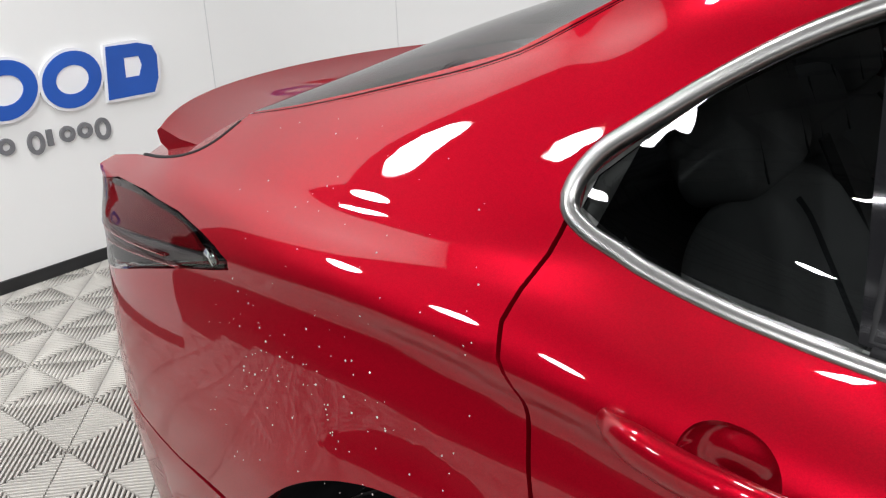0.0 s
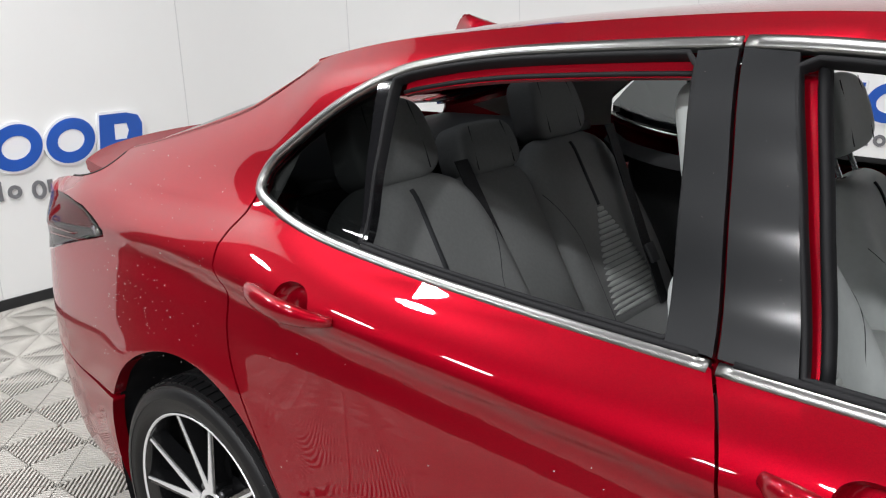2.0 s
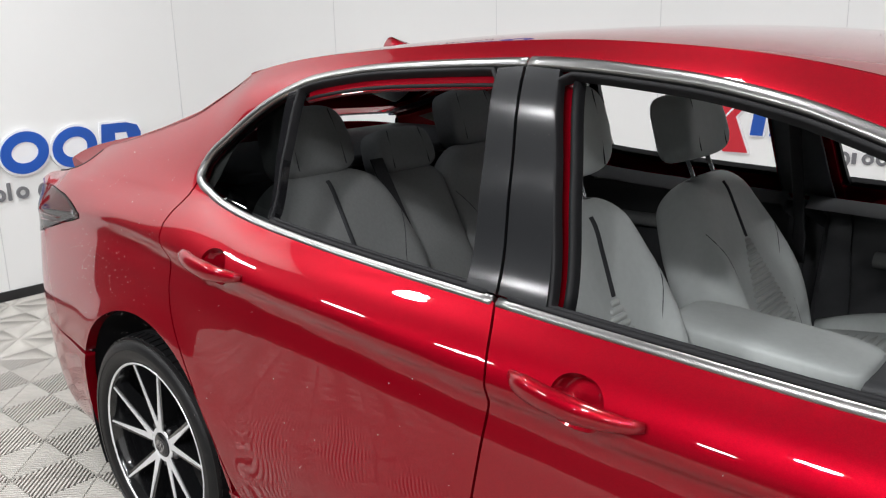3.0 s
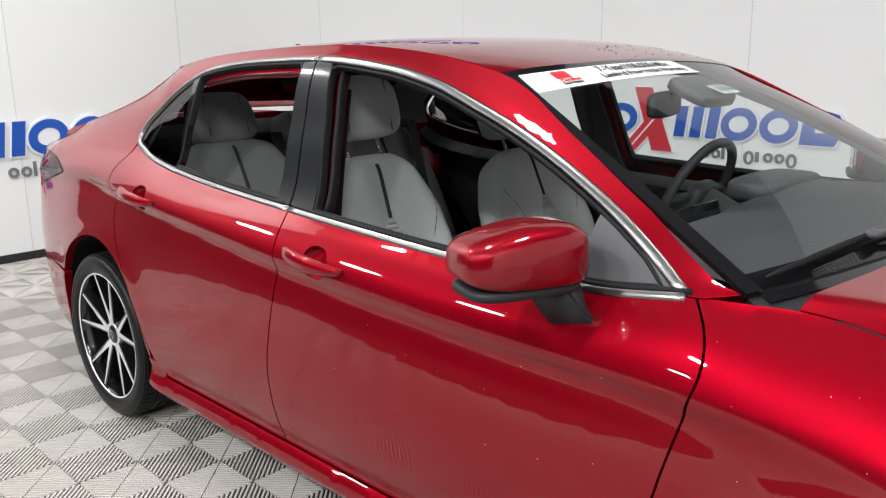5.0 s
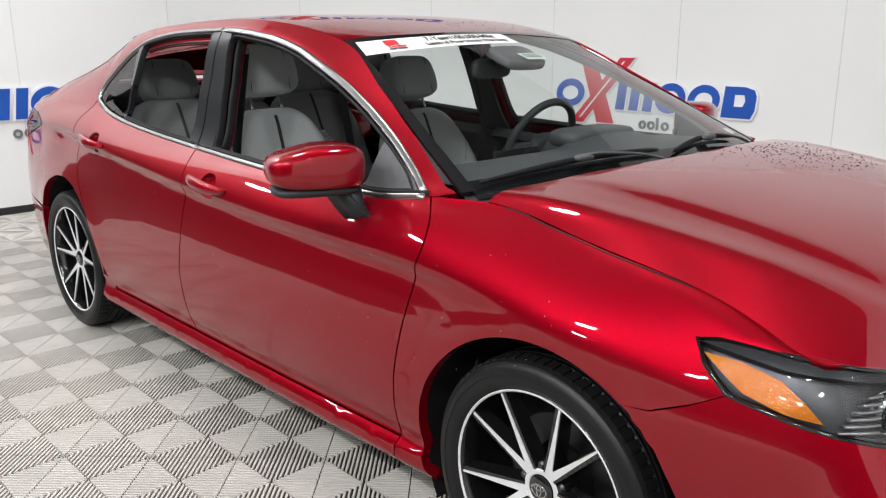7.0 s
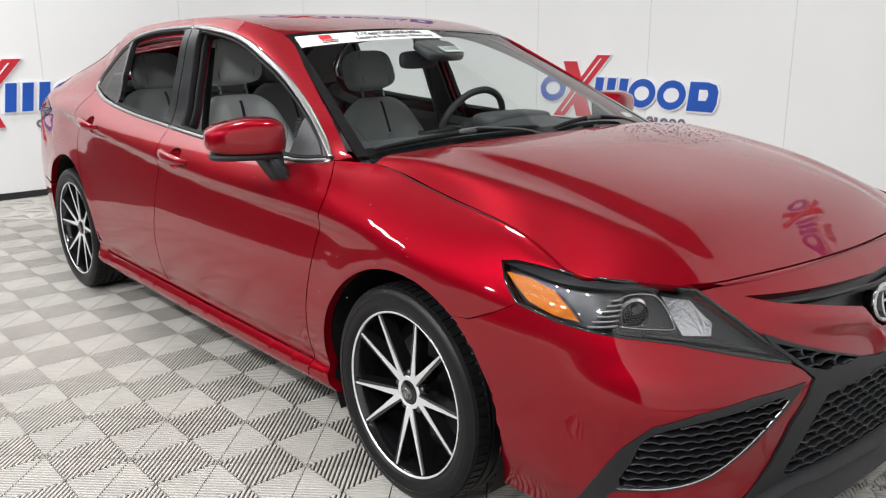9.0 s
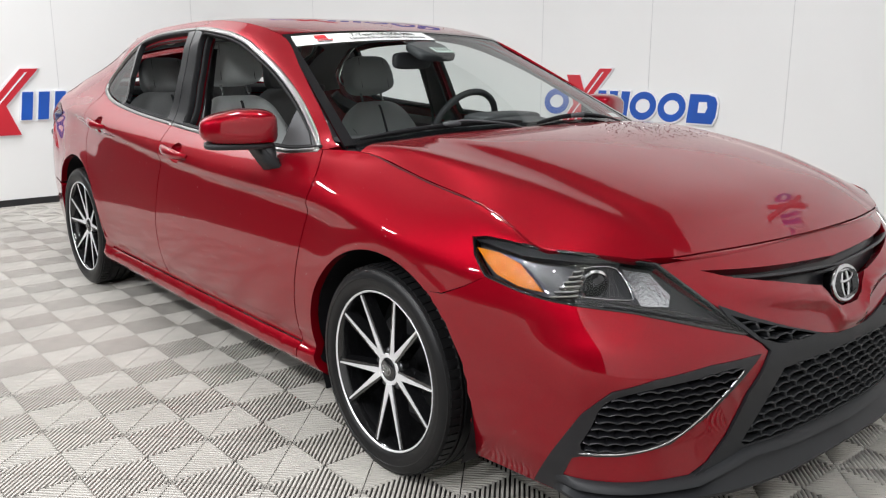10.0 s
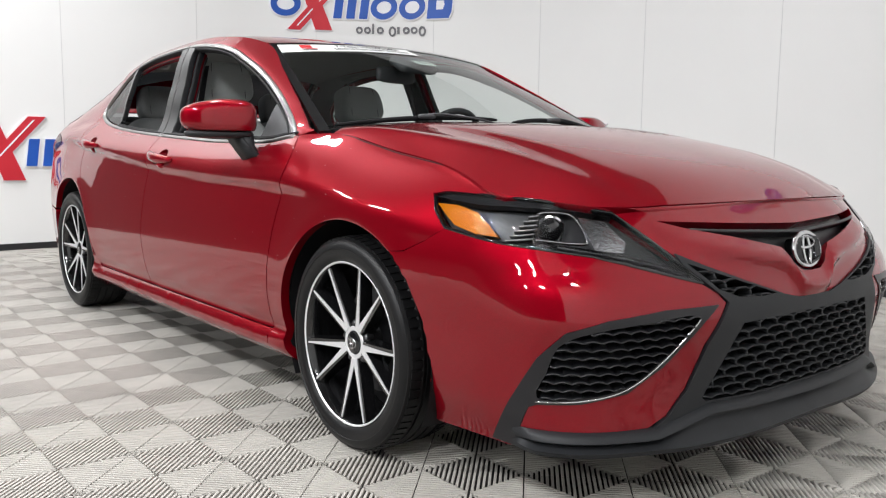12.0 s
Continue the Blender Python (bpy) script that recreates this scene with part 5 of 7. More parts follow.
for mir in (False, True):
    bp = list(reversed(low_head)) + [(-1.202, 0.7005), (-1.267, 0.6645), (-1.345, 0.6295), (-1.392, 0.6255)] + arch_f + [(U(1.78, 0.9), 0.17)]
    bp += [(s, 0.172) for s in np.linspace(U(1.85, 0.9), -1.08, 6)] + [(-1.0, 0.172), (-0.96, 0.2), (-0.935, 0.228), (-0.735, 0.232), (-0.595, 0.236), (-0.545, 0.262), (-0.495, 0.325), (-0.452, 0.435), (-0.388, 0.535), (-0.415, 0.560)]
    fog_hole = [(s, max(z, 0.178)) for s, z in fog]
    bump = sheet("front_bumper", bp, nose, PAINT, car, "red front bumper cover", holes=[fog_hole], res=0.02, depth=0.02, mirror=mir)
    # fog recess: dark surround, inset mesh
    mesh_hole = [(-0.480, 0.507), (-0.63, 0.503), (-0.77, 0.483), (-0.845, 0.448), (-0.875, 0.38), (-0.90, 0.316), (-0.785, 0.318), (-0.665, 0.343), (-0.582, 0.402)]
    sur = sheet("fog_surround", fog_hole, nose, SATIN, bump, "satin black fog recess surround", holes=[smooth_line(mesh_hole, 0.02, True)], res=0.025, depth=0.05, mirror=mir, lift=0.003)
    sheet("recess_back", [(s * 1.0, z) for s, z in smooth_line(mesh_hole, 0.02, True)], nose, GLOSS, sur, res=0.03, depth=0.0, mirror=mir, lift=-0.045)
    mesh_poly = np.array([tuple(q) for q in smooth_line(mesh_hole, 0.02, True)])
    rows = []
    for r in range(10):
        z0 = 0.318 + r * 0.0205
        line = []
        for s in np.linspace(-0.95, -0.45, 101):
            z = z0 + 0.006 * abs(math.sin((s + (0.0225 if r % 2 else 0)) / 0.045 * math.pi)) - 0.003 + 0.02 * (s + 0.75)
            if inside(mesh_poly, np.array([[s, z]]))[0]:
                line.append((s, z))
        if len(line) > 6:
            strip("mesh_slat", line, nose, 0.005, 0.006, SATIN, sur, mirror=mir, sink=0.028)
    strip("fog_trim", smooth_line([(-0.478, 0.503), (-0.575, 0.400), (-0.665, 0.336), (-0.785, 0.311), (-0.905, 0.305)], 0.02), nose, 0.006, 0.004, BRIGHT, sur, "thin chrome line", mirror=mir)

    # head lamp
    hl = [(-1.288, 0.784), (-1.235, 0.790), (-1.16, 0.790), (-1.05, 0.787), (-0.94, 0.779), (-0.80, 0.766), (-0.662, 0.751), (-0.575, 0.688), (-0.452, 0.586)]
    hl += [(-0.465, 0.588), (-0.68, 0.639), (-0.76, 0.654), (-0.905, 0.669), (-1.01, 0.679), (-1.200, 0.7045), (-1.258, 0.748)]
    lens = sheet("head_lamp", hl, nose, LENS, car, "clear head lamp with amber side marker", res=0.02, depth=0.012, mirror=mir, lift=0.0025)
    bowl = sheet("lamp_bowl", hl, nose, BOWL, lens, "dark grey lamp bowl", res=0.025, depth=0.02, mirror=mir, lift=-0.035)
    strip("lamp_border", dense(hl, 0.02), nose, 0.008, 0.003, GLOSS, lens, "black lens border", mirror=mir, closed=True, sink=0.01)
    am = [(-1.268, 0.766), (-1.19, 0.765), (-1.11, 0.750), (-1.06, 0.722), (-1.028, 0.694), (-1.10, 0.698), (-1.175, 0.714)]
    sheet("amber_marker", am, nose, AMBER, lens, "amber side marker", res=0.015, depth=0.02, mirror=mir, lift=-0.008)
    for k in range(6):
        z = 0.690 + 0.0105 * k
        strip("reflector_rib", [(s, z + 0.10 * (s + 0.95)) for s in np.linspace(-1.005 + 0.008 * k, -0.935, 6)], nose, 0.005, 0.004, LAMPGREY, lens, mirror=mir, sink=0.024)
    inner = [(-0.790, 0.748), (-0.685, 0.738), (-0.640, 0.690), (-0.655, 0.666), (-0.740, 0.672)]
    sheet("inner_reflector", inner, nose, SILVER, lens, "faceted silver reflector", res=0.012, depth=0.02, mirror=mir, lift=-0.014)
    sheet("lower_bezel", [(-1.0, 0.684), (-0.90, 0.673), (-0.76, 0.657), (-0.68, 0.642), (-0.46, 0.589), (-0.52, 0.620), (-0.62, 0.650), (-0.72, 0.668), (-0.86, 0.682)], nose, GLOSS, lens, "gloss black lower bezel", res=0.02, depth=0.02, mirror=mir, lift=-0.006)
    sheet("upper_bezel", [(-1.28, 0.781), (-1.235, 0.787), (-1.16, 0.787), (-1.05, 0.784), (-0.94, 0.776), (-0.80, 0.763), (-0.80, 0.755), (-0.94, 0.764), (-1.03, 0.768), (-1.12, 0.768), (-1.22, 0.776)], nose, SATIN, lens, "satin black upper bezel", res=0.02, depth=0.02, mirror=mir, lift=-0.005)
    frame_line = smooth_line([(-0.945, 0.748), (-0.90, 0.752), (-0.815, 0.742), (-0.775, 0.700), (-0.770, 0.682), (-0.83, 0.682), (-0.93, 0.690)], 0.012)
    strip("projector_frame", frame_line, nose, 0.0035, 0.003, BRIGHT, lens, "thin chrome projector frame", mirror=mir, sink=0.006)
    c = nose(np.array([-0.865]), np.array([0.708]))
    p = Vector((float(c[0][0]) - 0.022, float(c[1][0]) * (-1 if mir else 1), 0.708))
    mm = Matrix.Translation(p) @ Matrix.Rotation(radians(60 if not mir else 120), 4, "Z") @ Matrix.Rotation(radians(180), 4, "Z")
    lathe("projector", [(0.036, -0.02), (0.038, 0.0), (0.033, 0.006), (0.030, 0.002)], SILVER, lens, "chrome projector ring", m=mm, seg=28)
    lathe("projector_lens", [(0.030, 0.002), (0.024, 0.011), (0.012, 0.016), (0.0005, 0.018)], GLOSS, lens, "dark projector lens", m=mm, seg=28)
    strip("lamp_blade", [(-0.50, 0.607), (-0.60, 0.632), (-0.72, 0.655), (-0.86, 0.672)], nose, 0.006, 0.004, PLASTIC, lens, mirror=mir, sink=0.02)

# the bonnet's outer lip that comes down to the head lamps
S_LIP = U(1.985, 0.88)
for mir in (False, True):
    sg = 1 if mir else -1
    V, F, n, k = [], [], 24, 5
    for i in range(n + 1):
        t = i / n
        bx, by, bz = (float(q) for q in nose(S_LIP + (-0.66 - S_LIP) * t, 0.792 - 0.040 * t))
        x = 1.955 + (2.15 - 1.955) * t
        y = float(hood_y(x)) - 0.006
        A = np.array([x, y, float(bonnet_soft(x, y)) - 0.002])
        B = np.array([bx, -by, bz])
        for j in range(k + 1):
            q = j / k
            p = A * (1 - q) + B * q + np.array([0, 0, 0.004]) * math.sin(math.pi * q)
            V.append((p[0], sg * p[1], p[2]))
    for i in range(n):
        for j in range(k):
            a = i * (k + 1) + j
            f = (a, a + 1, a + k + 2, a + k + 1)
            F.append(f if mir else f[::-1])
    link_mesh("bonnet_lip", V, F, PAINT, car)

# dark cross bar, arms, lower mesh and lip
grille = [(-0.325, 0.480), (-0.15, 0.484), (0.15, 0.484), (0.325, 0.480), (0.442, 0.300), (0.43, 0.290), (-0.43, 0.290), (-0.442, 0.300)]
upper_l = [(-0.495, 0.632), (-0.43, 0.612), (-0.33, 0.583), (-0.19, 0.543), (-0.24, 0.540), (-0.34, 0.545), (-0.415, 0.570)]
upper_r = [(-s, z) for s, z in upper_l]
outer_r = [(-0.08, 0.523), (-0.15, 0.536), (-0.31, 0.583), (-0.435, 0.623), (-0.520, 0.655), (-0.505, 0.628), (-0.447, 0.582), (-0.410, 0.557), (-0.382, 0.535), (-0.446, 0.435), (-0.49, 0.325), (-0.54, 0.262), (-0.595, 0.225), (-0.44, 0.225)]
outer = outer_r + [(-s, z) for s, z in reversed(outer_r)]
cross = sheet("grille_surround", outer, nose, PLASTIC, car, "dark grey grille surround", holes=[grille, upper_l, upper_r], res=0.025, depth=0.06, lift=0.006)
sheet("grille_back", [(-0.47, 0.27), (0.47, 0.27), (0.36, 0.50), (0.50, 0.635), (0.1, 0.53), (-0.1, 0.53), (-0.50, 0.635), (-0.36, 0.50)], nose, GLOSS, cross, "black grille backing", res=0.05, depth=0.0, lift=-0.055)


def honeycomb(poly, pitch, zrow, z0, z1, name):
    pl = np.array(poly)
    k = 0
    z = z0
    while z < z1:
        run = []
        for s in np.linspace(-0.5, 0.5, 301):
            ph = (s + (pitch / 2 if k % 2 else 0)) / pitch
            f = ph - math.floor(ph)
            dz = 0.5 * zrow * max(0.0, 1 - abs(f - 0.5) * 4) * 0.55
            q = (s, z - dz)
            if inside(pl, np.array([q]))[0]:
                run.append(q)
            elif run:
                if len(run) > 5:
                    strip(name, run, nose, 0.006, 0.008, PLASTIC, cross, sink=0.03)
                run = []
        if len(run) > 5:
            strip(name, run, nose, 0.006, 0.008, PLASTIC, cross, sink=0.03)
        # short uprights between the rows
        for i in range(-12, 13):
            s = (i + (0.5 if k % 2 else 0.0)) * pitch + pitch * 0.5
            a, b = (s, z - zrow * 0.26), (s + pitch * 0.06, z - zrow)
            if inside(pl, np.array([a, b])).all():
                strip("mesh_upright", [a, ((a[0] + b[0]) / 2, (a[1] + b[1]) / 2), b], nose, 0.006, 0.008, PLASTIC, cross, sink=0.03)
        z += zrow
        k += 1


honeycomb(grille, 0.075, 0.0225, 0.302, 0.495, "mesh_wire")
honeycomb(upper_l, 0.06, 0.022, 0.545, 0.63, "mesh_wire")
honeycomb(upper_r, 0.06, 0.022, 0.545, 0.63, "mesh_wire")

lip_s = np.concatenate([np.linspace(-1.0, 1.0, 81)])


def lip_bm():
    bm = bmesh.new()
    prev = None
    for s in lip_s:
        a = abs(s)
        z1 = 0.290 if a < 0.42 else 0.290 - 0.052 * min(1, (a - 0.42) / 0.16)
        zb = 0.178 + 0.022 * max(0, 1 - a / 0.5)
        out = 0.018 + 0.014 * max(0, 1 - a / 0.7)
        fin = max(0.0, 1 - max(0.0, a - 0.90) / 0.10)
        prof = [(-0.06, z1), (0.004, z1 - 0.004), (out, z1 - 0.016), (out + 0.004, z1 - 0.026), (0.002, z1 - 0.036), (out + 0.012, zb + 0.012), (out + 0.006, zb), (-0.06, zb)]
        ring = []
        for o, z in prof:
            e = 1e-3
            p0 = np.array([float(v[0]) for v in nose(np.array([s]), np.array([max(z, 0.14)]))])
            pa = np.array([float(v[0]) for v in nose(np.array([s + e]), np.array([0.3]))])
            pb = np.array([float(v[0]) for v in nose(np.array([s - e]), np.array([0.3]))])
            t = pa - pb
            nn = np.array([t[1], -t[0]]) / (np.hypot(t[0], t[1]) + 1e-12)
            oo = o * (fin if o > 0 else 1)
            ring.append(bm.verts.new((p0[0] + nn[0] * oo, p0[1] + nn[1] * oo, z)))
        if prev:
            for i in range(len(prof)):
                bm.faces.new((prev[i], prev[(i + 1) % len(prof)], ring[(i + 1) % len(prof)], ring[i]))
        else:
            bm.faces.new(ring)
        prev = ring
    bm.faces.new(list(reversed(prev)))
    return bm


part("front_lip", lip_bm(), PLASTIC, car, "dark grey front lip spoiler", angle=50)

# ---- wheels ----
WHEEL_R = 0.322


def wheel_proto(ax, sgn):
    """A wheel with its outer face towards sgn (-1: the near side)."""
    y0 = 0.782
    w = lathe("wheel", [(0.222, -0.10), (0.226, 0.06), (0.232, 0.098), (0.2395, 0.108), (0.2415, 0.106), (0.2415, -0.10)], WHEEL_BLACK, None, "black alloy wheel with bright machined spokes", seg=72)
    tyre_prof = [(0.236, -0.105), (0.262, -0.117), (0.300, -0.118), (0.320, -0.108), (0.3285, -0.090), (0.329, -0.068), (0.334, -0.064)]
    for g in (-0.055, -0.018, 0.018, 0.055):
        tyre_prof += [(0.3350, g - 0.006), (0.328, g - 0.0045), (0.328, g + 0.0045), (0.3350, g + 0.006)]
    tyre_prof += [(0.334, 0.064), (0.329, 0.068), (0.3285, 0.090), (0.3255, 0.100), (0.322, 0.108), (0.318, 0.1085), (0.312, 0.1135), (0.30, 0.118), (0.288, 0.1195), (0.2865, 0.1178), (0.27, 0.1172), (0.262, 0.117), (0.248, 0.1115), (0.240, 0.105)]
    lathe("tyre", tyre_prof, TYRE, w, "black road tyre", seg=96, angle=30)
    # shoulder blocks of the tread
    bm = bmesh.new()
    for i in range(72):
        a = 2 * math.pi * i / 72
        for yy, tw in ((0.083, 0.35), (-0.083, -0.35)):
            m = Matrix.Rotation(a, 4, "Y") @ Matrix.Translation((0.3300, yy, 0)) @ Matrix.Rotation(math.copysign(0.75, -yy) * -0.2, 4, "Z")
            v = [m @ Vector((x, y, z)) for x in (-0.006, 0.0030) for y in (-0.017, 0.017) for z in (-0.0105, 0.0105)]
            q = [bm.verts.new(c) for c in v]
            for f in ((0, 1, 3, 2), (4, 6, 7, 5), (0, 4, 5, 1), (2, 3, 7, 6), (0, 2, 6, 4), (1, 5, 7, 3)):
                bm.faces.new([q[k] for k in f])
    tagged(part("tread_pattern", bm, TYRE, w, "", smooth=False), kind="stuff")
    lathe("rim_lip", [(0.2335, 0.1065), (0.2365, 0.1095), (0.2390, 0.1095), (0.2400, 0.1080)], MACHINED, w, "thin bright machined rim edge", seg=72)
    lathe("brake_disc", [(0.09, 0.0), (0.155, 0.0), (0.155, -0.02), (0.09, -0.02)], STEEL, w, "steel brake disc", seg=48)
    lathe("barrel_back", [(0.001, -0.06), (0.222, -0.06)], RUBBER, w, seg=36)
    lathe("hub", [(0.064, 0.02), (0.062, 0.068), (0.050, 0.078), (0.034, 0.0785)], WHEEL_BLACK, w, seg=36)
    lathe("hub_face", [(0.035, 0.0795), (0.037, 0.0812), (0.047, 0.0812), (0.049, 0.0790)], MACHINED, w, "bright machined hub face", seg=36)
    lathe("hub_cap", [(0.033, 0.076), (0.032, 0.084), (0.024, 0.088), (0.0005, 0.089)], GLOSS, w, "dark hub cap", seg=32)
    for rx, rz, dz in ((0.021, 0.015, 0), (0.014, 0.006, 0.006), (0.006, 0.014, 0)):
        tube("cap_ring", [(rx * math.cos(2 * math.pi * i / 24), 0.0885, dz + rz * math.sin(2 * math.pi * i / 24)) for i in range(25)], 0.0018, BRIGHT, w, seg=6)
    for k in range(5):
        a = radians(72 * k + 60)
        m = Matrix.Rotation(a, 4, "Y") @ Matrix.Translation((0.056, 0, 0))
        lathe("lug_nut", [(0.010, 0.05), (0.010, 0.074), (0.006, 0.079), (0.0004, 0.079)], STEEL, w, "chrome lug nut", seg=12, m=m)
        for sd in (-1, 1):
            # spoke runs from the hub to the rim, two to a pair
            a0, a1 = radians(72 * k + 24 + sd * 8), radians(72 * k + 24 + sd * 15.5)
            bmk, bms = bmesh.new(), bmesh.new()
            n = 8
            rk, rs = [], []
            for i in range(n + 1):
                t = i / n
                wd = 0.0125 * (1 - t) + 0.0085 * t
                ws_ = 0.0072 * (1 - t) ** 1.4 + 0.0026
                yt = 0.082 + 0.019 * t
                yb = yt - 0.045 + 0.01 * t
                e0 = Vector((0.046 * math.cos(a0), 0, -0.046 * math.sin(a0)))
                e1 = Vector((0.231 * math.cos(a1), 0, -0.231 * math.sin(a1)))
                er = (e1 - e0).normalized()
                et = Vector((-er.z, 0, er.x))
                c0 = e0 + (e1 - e0) * t
                off = et * (0.0035 * sd)
                rk.append([bmk.verts.new(c0 + et * x + Vector((0, y, 0))) for x, y in ((-wd * 1.5, yb), (-wd, yt - 0.001), (wd, yt - 0.001), (wd * 1.5, yb))])
                rs.append([bms.verts.new(c0 + off + et * x + Vector((0, y, 0))) for x, y in ((-ws_, yt - 0.006), (-ws_, yt + 0.0015), (ws_, yt + 0.0015), (ws_, yt - 0.006))])
            for bmx, rr in ((bmk, rk), (bms, rs)):
                for p_, q_ in zip(rr, rr[1:]):
                    for j in range(4):
                        bmx.faces.new((p_[j], p_[(j + 1) % 4], q_[(j + 1) % 4], q_[j]))
                bmx.faces.new(rr[0])
                bmx.faces.new(list(reversed(rr[-1])))
            sp = part("spoke", bmk, WHEEL_BLACK, w, angle=35)
            part("spoke_face", bms, MACHINED, w, "bright machined spoke face", angle=35)
    # low tyre on a large rim
    for ob in [w] + list(w.children):
        for v in ob.data.vertices:
            r = math.hypot(v.co.x, v.co.z)
            k = 1.03 if r <= 0.2395 or not ob.name.startswith(("tyre", "tread")) else (0.2467 + (r - 0.2395) * (WHEEL_R - 0.2467) / 0.0955) / r
            v.co.x *= k
            v.co.z *= k
    w.matrix_basis = Matrix.Translation((ax, sgn * y0, WHEEL_R)) @ Matrix.Rotation(math.pi if sgn < 0 else 0, 4, "Z")
    return w


w0 = wheel_proto(AXLE_F, -1)
w0.parent = car
for ax, sgn, turn in ((AXLE_R, -1, 31), (AXLE_F, 1, 12), (AXLE_R, 1, 47)):
    cw = copy_thing(w0, Matrix.Translation((ax, sgn * 0.782, WHEEL_R)) @ Matrix.Rotation(math.pi if sgn < 0 else 0, 4, "Z") @ Matrix.Rotation(radians(turn), 4, "Y"))
# wheel houses
for ax in (AXLE_F, AXLE_R):
    for sgn in (-1, 1):
        bm = bmesh.new()
        prev = None
        for i in range(33):
            a = radians(-28 + 236 * i / 32)
            r = 0.389
            ring = [bm.verts.new((ax + r * math.cos(a), sgn * y, HUB_Z + r * math.sin(a))) for y in (0.872, 0.50)] + [bm.verts.new((ax + 0.05 * math.cos(a), sgn * 0.5, HUB_Z + 0.05 * math.sin(a)))]
            if prev:
                for j in range(2):
                    bm.faces.new((prev[j], prev[j + 1], ring[j + 1], ring[j]))
            prev = ring
        part("wheel_house", bm, RUBBER, car, "black wheel arch liner")


# ---- rounded soft forms ----
def soft_bm(sx, sy, sz, e=0.35, n=20, m=None, taper=0.0):
    """A rounded box with half sizes sx, sy, sz."""
    bm = bmesh.new()
    bmesh.ops.create_uvsphere(bm, u_segments=n * 2, v_segments=n, radius=1)
    for v in bm.verts:
        a = math.atan2(v.co.y, v.co.x)
        b = math.asin(max(-1, min(1, v.co.z)))
        f = lambda t: math.copysign(abs(t) ** e, t)
        x, y, z = f(math.cos(b)) * f(math.cos(a)), f(math.cos(b)) * f(math.sin(a)), f(math.sin(b))
        k = 1 - taper * (z + 1) / 2
        v.co = (sx * x, sy * y * k, sz * z)
    if m is not None:
        bmesh.ops.transform(bm, matrix=m, verts=bm.verts)
    return bm


# door mirrors
for mir in (False, True):
    sg = -1 if not mir else 1
    dd = doors[mir][0]
    m = Matrix.Translation((0.685, sg * 0.955, 1.0)) @ Matrix.Rotation(radians(-22 * sg) * -1, 4, "Z")
    bm = soft_bm(0.085, 0.130, 0.066, 0.52, 22)
    for v in bm.verts:
        if v.co.x < -0.045:
            v.co.x = -0.045 + (v.co.x + 0.045) * 0.25
        v.co.z *= 1.0 - 0.36 * max(0, sg * v.co.y * 1.0 / 0.128)
        if v.co.z < -0.045:
            v.co.z = -0.045
    bmesh.ops.transform(bm, matrix=m, verts=bm.verts)
    mr = part("door_mirror", bm, PAINT, dd, "red door mirror with dark grey foot", angle=50)
    part("mirror_base", soft_bm(0.075, 0.118, 0.014, 0.5, 12, m @ Matrix.Translation((-0.004, 0, -0.056))), PLASTIC, mr, "dark grey lower shell")
    bm = bmesh.new()
    top = [(0.64, 0.93), (0.645, 0.865), (0.76, 0.855), (0.765, 0.92)]
    lowr = [(0.70, 0.862), (0.70, 0.84), (0.80, 0.832), (0.81, 0.85)]
    A = [bm.verts.new((x, sg * y, 0.955)) for x, y in top]
    B = [bm.verts.new((x, sg * (y + 0.02), 0.895)) for x, y in [(0.68, 0.885), (0.685, 0.85), (0.785, 0.84), (0.79, 0.872)]]
    C = [bm.verts.new((x, sg * y, 0.83 + 0.03 * (x > 0.75))) for x, y in lowr]
    for p_, q_ in ((A, B), (B, C)):
        for j in range(4):
            bm.faces.new((p_[j], p_[(j + 1) % 4], q_[(j + 1) % 4], q_[j]))
    bm.faces.new(A)
    bm.faces.new(list(reversed(C)))
    bmesh.ops.bevel(bm, geom=bm.edges[:], offset=0.008, segments=2, affect="EDGES")
    part("mirror_foot", bm, PLASTIC, mr, "dark grey mirror foot")
    gm = m @ Matrix.Translation((-0.064, 0, 0.0))
    part("mirror_glass", soft_bm(0.003, 0.105, 0.046, 0.5, 10, gm), BRIGHT, mr, "mirror glass")

# ---- cowl, wipers, underbody ----
sheet("cowl_panel", [(-0.99, -0.16), (0.99, -0.16), (0.99, 0.0), (-0.99, 0.0)], as_map(screen), PLASTIC, car, "black plastic cowl below the windscreen", res=0.06, depth=0.02, lift=-0.012)


def on_screen(u, v, out=0.0):
    e = 1e-3
    f = lambda a, b: np.array([float(np.asarray(c).ravel()[0]) for c in screen(np.array([a]), np.array([b]))])
    p, du, dv = f(u, v), f(u + e, v) - f(u - e, v), f(u, v + e) - f(u, v - e)
    n = np.cross(du, dv)
    return p + n / np.linalg.norm(n) * out


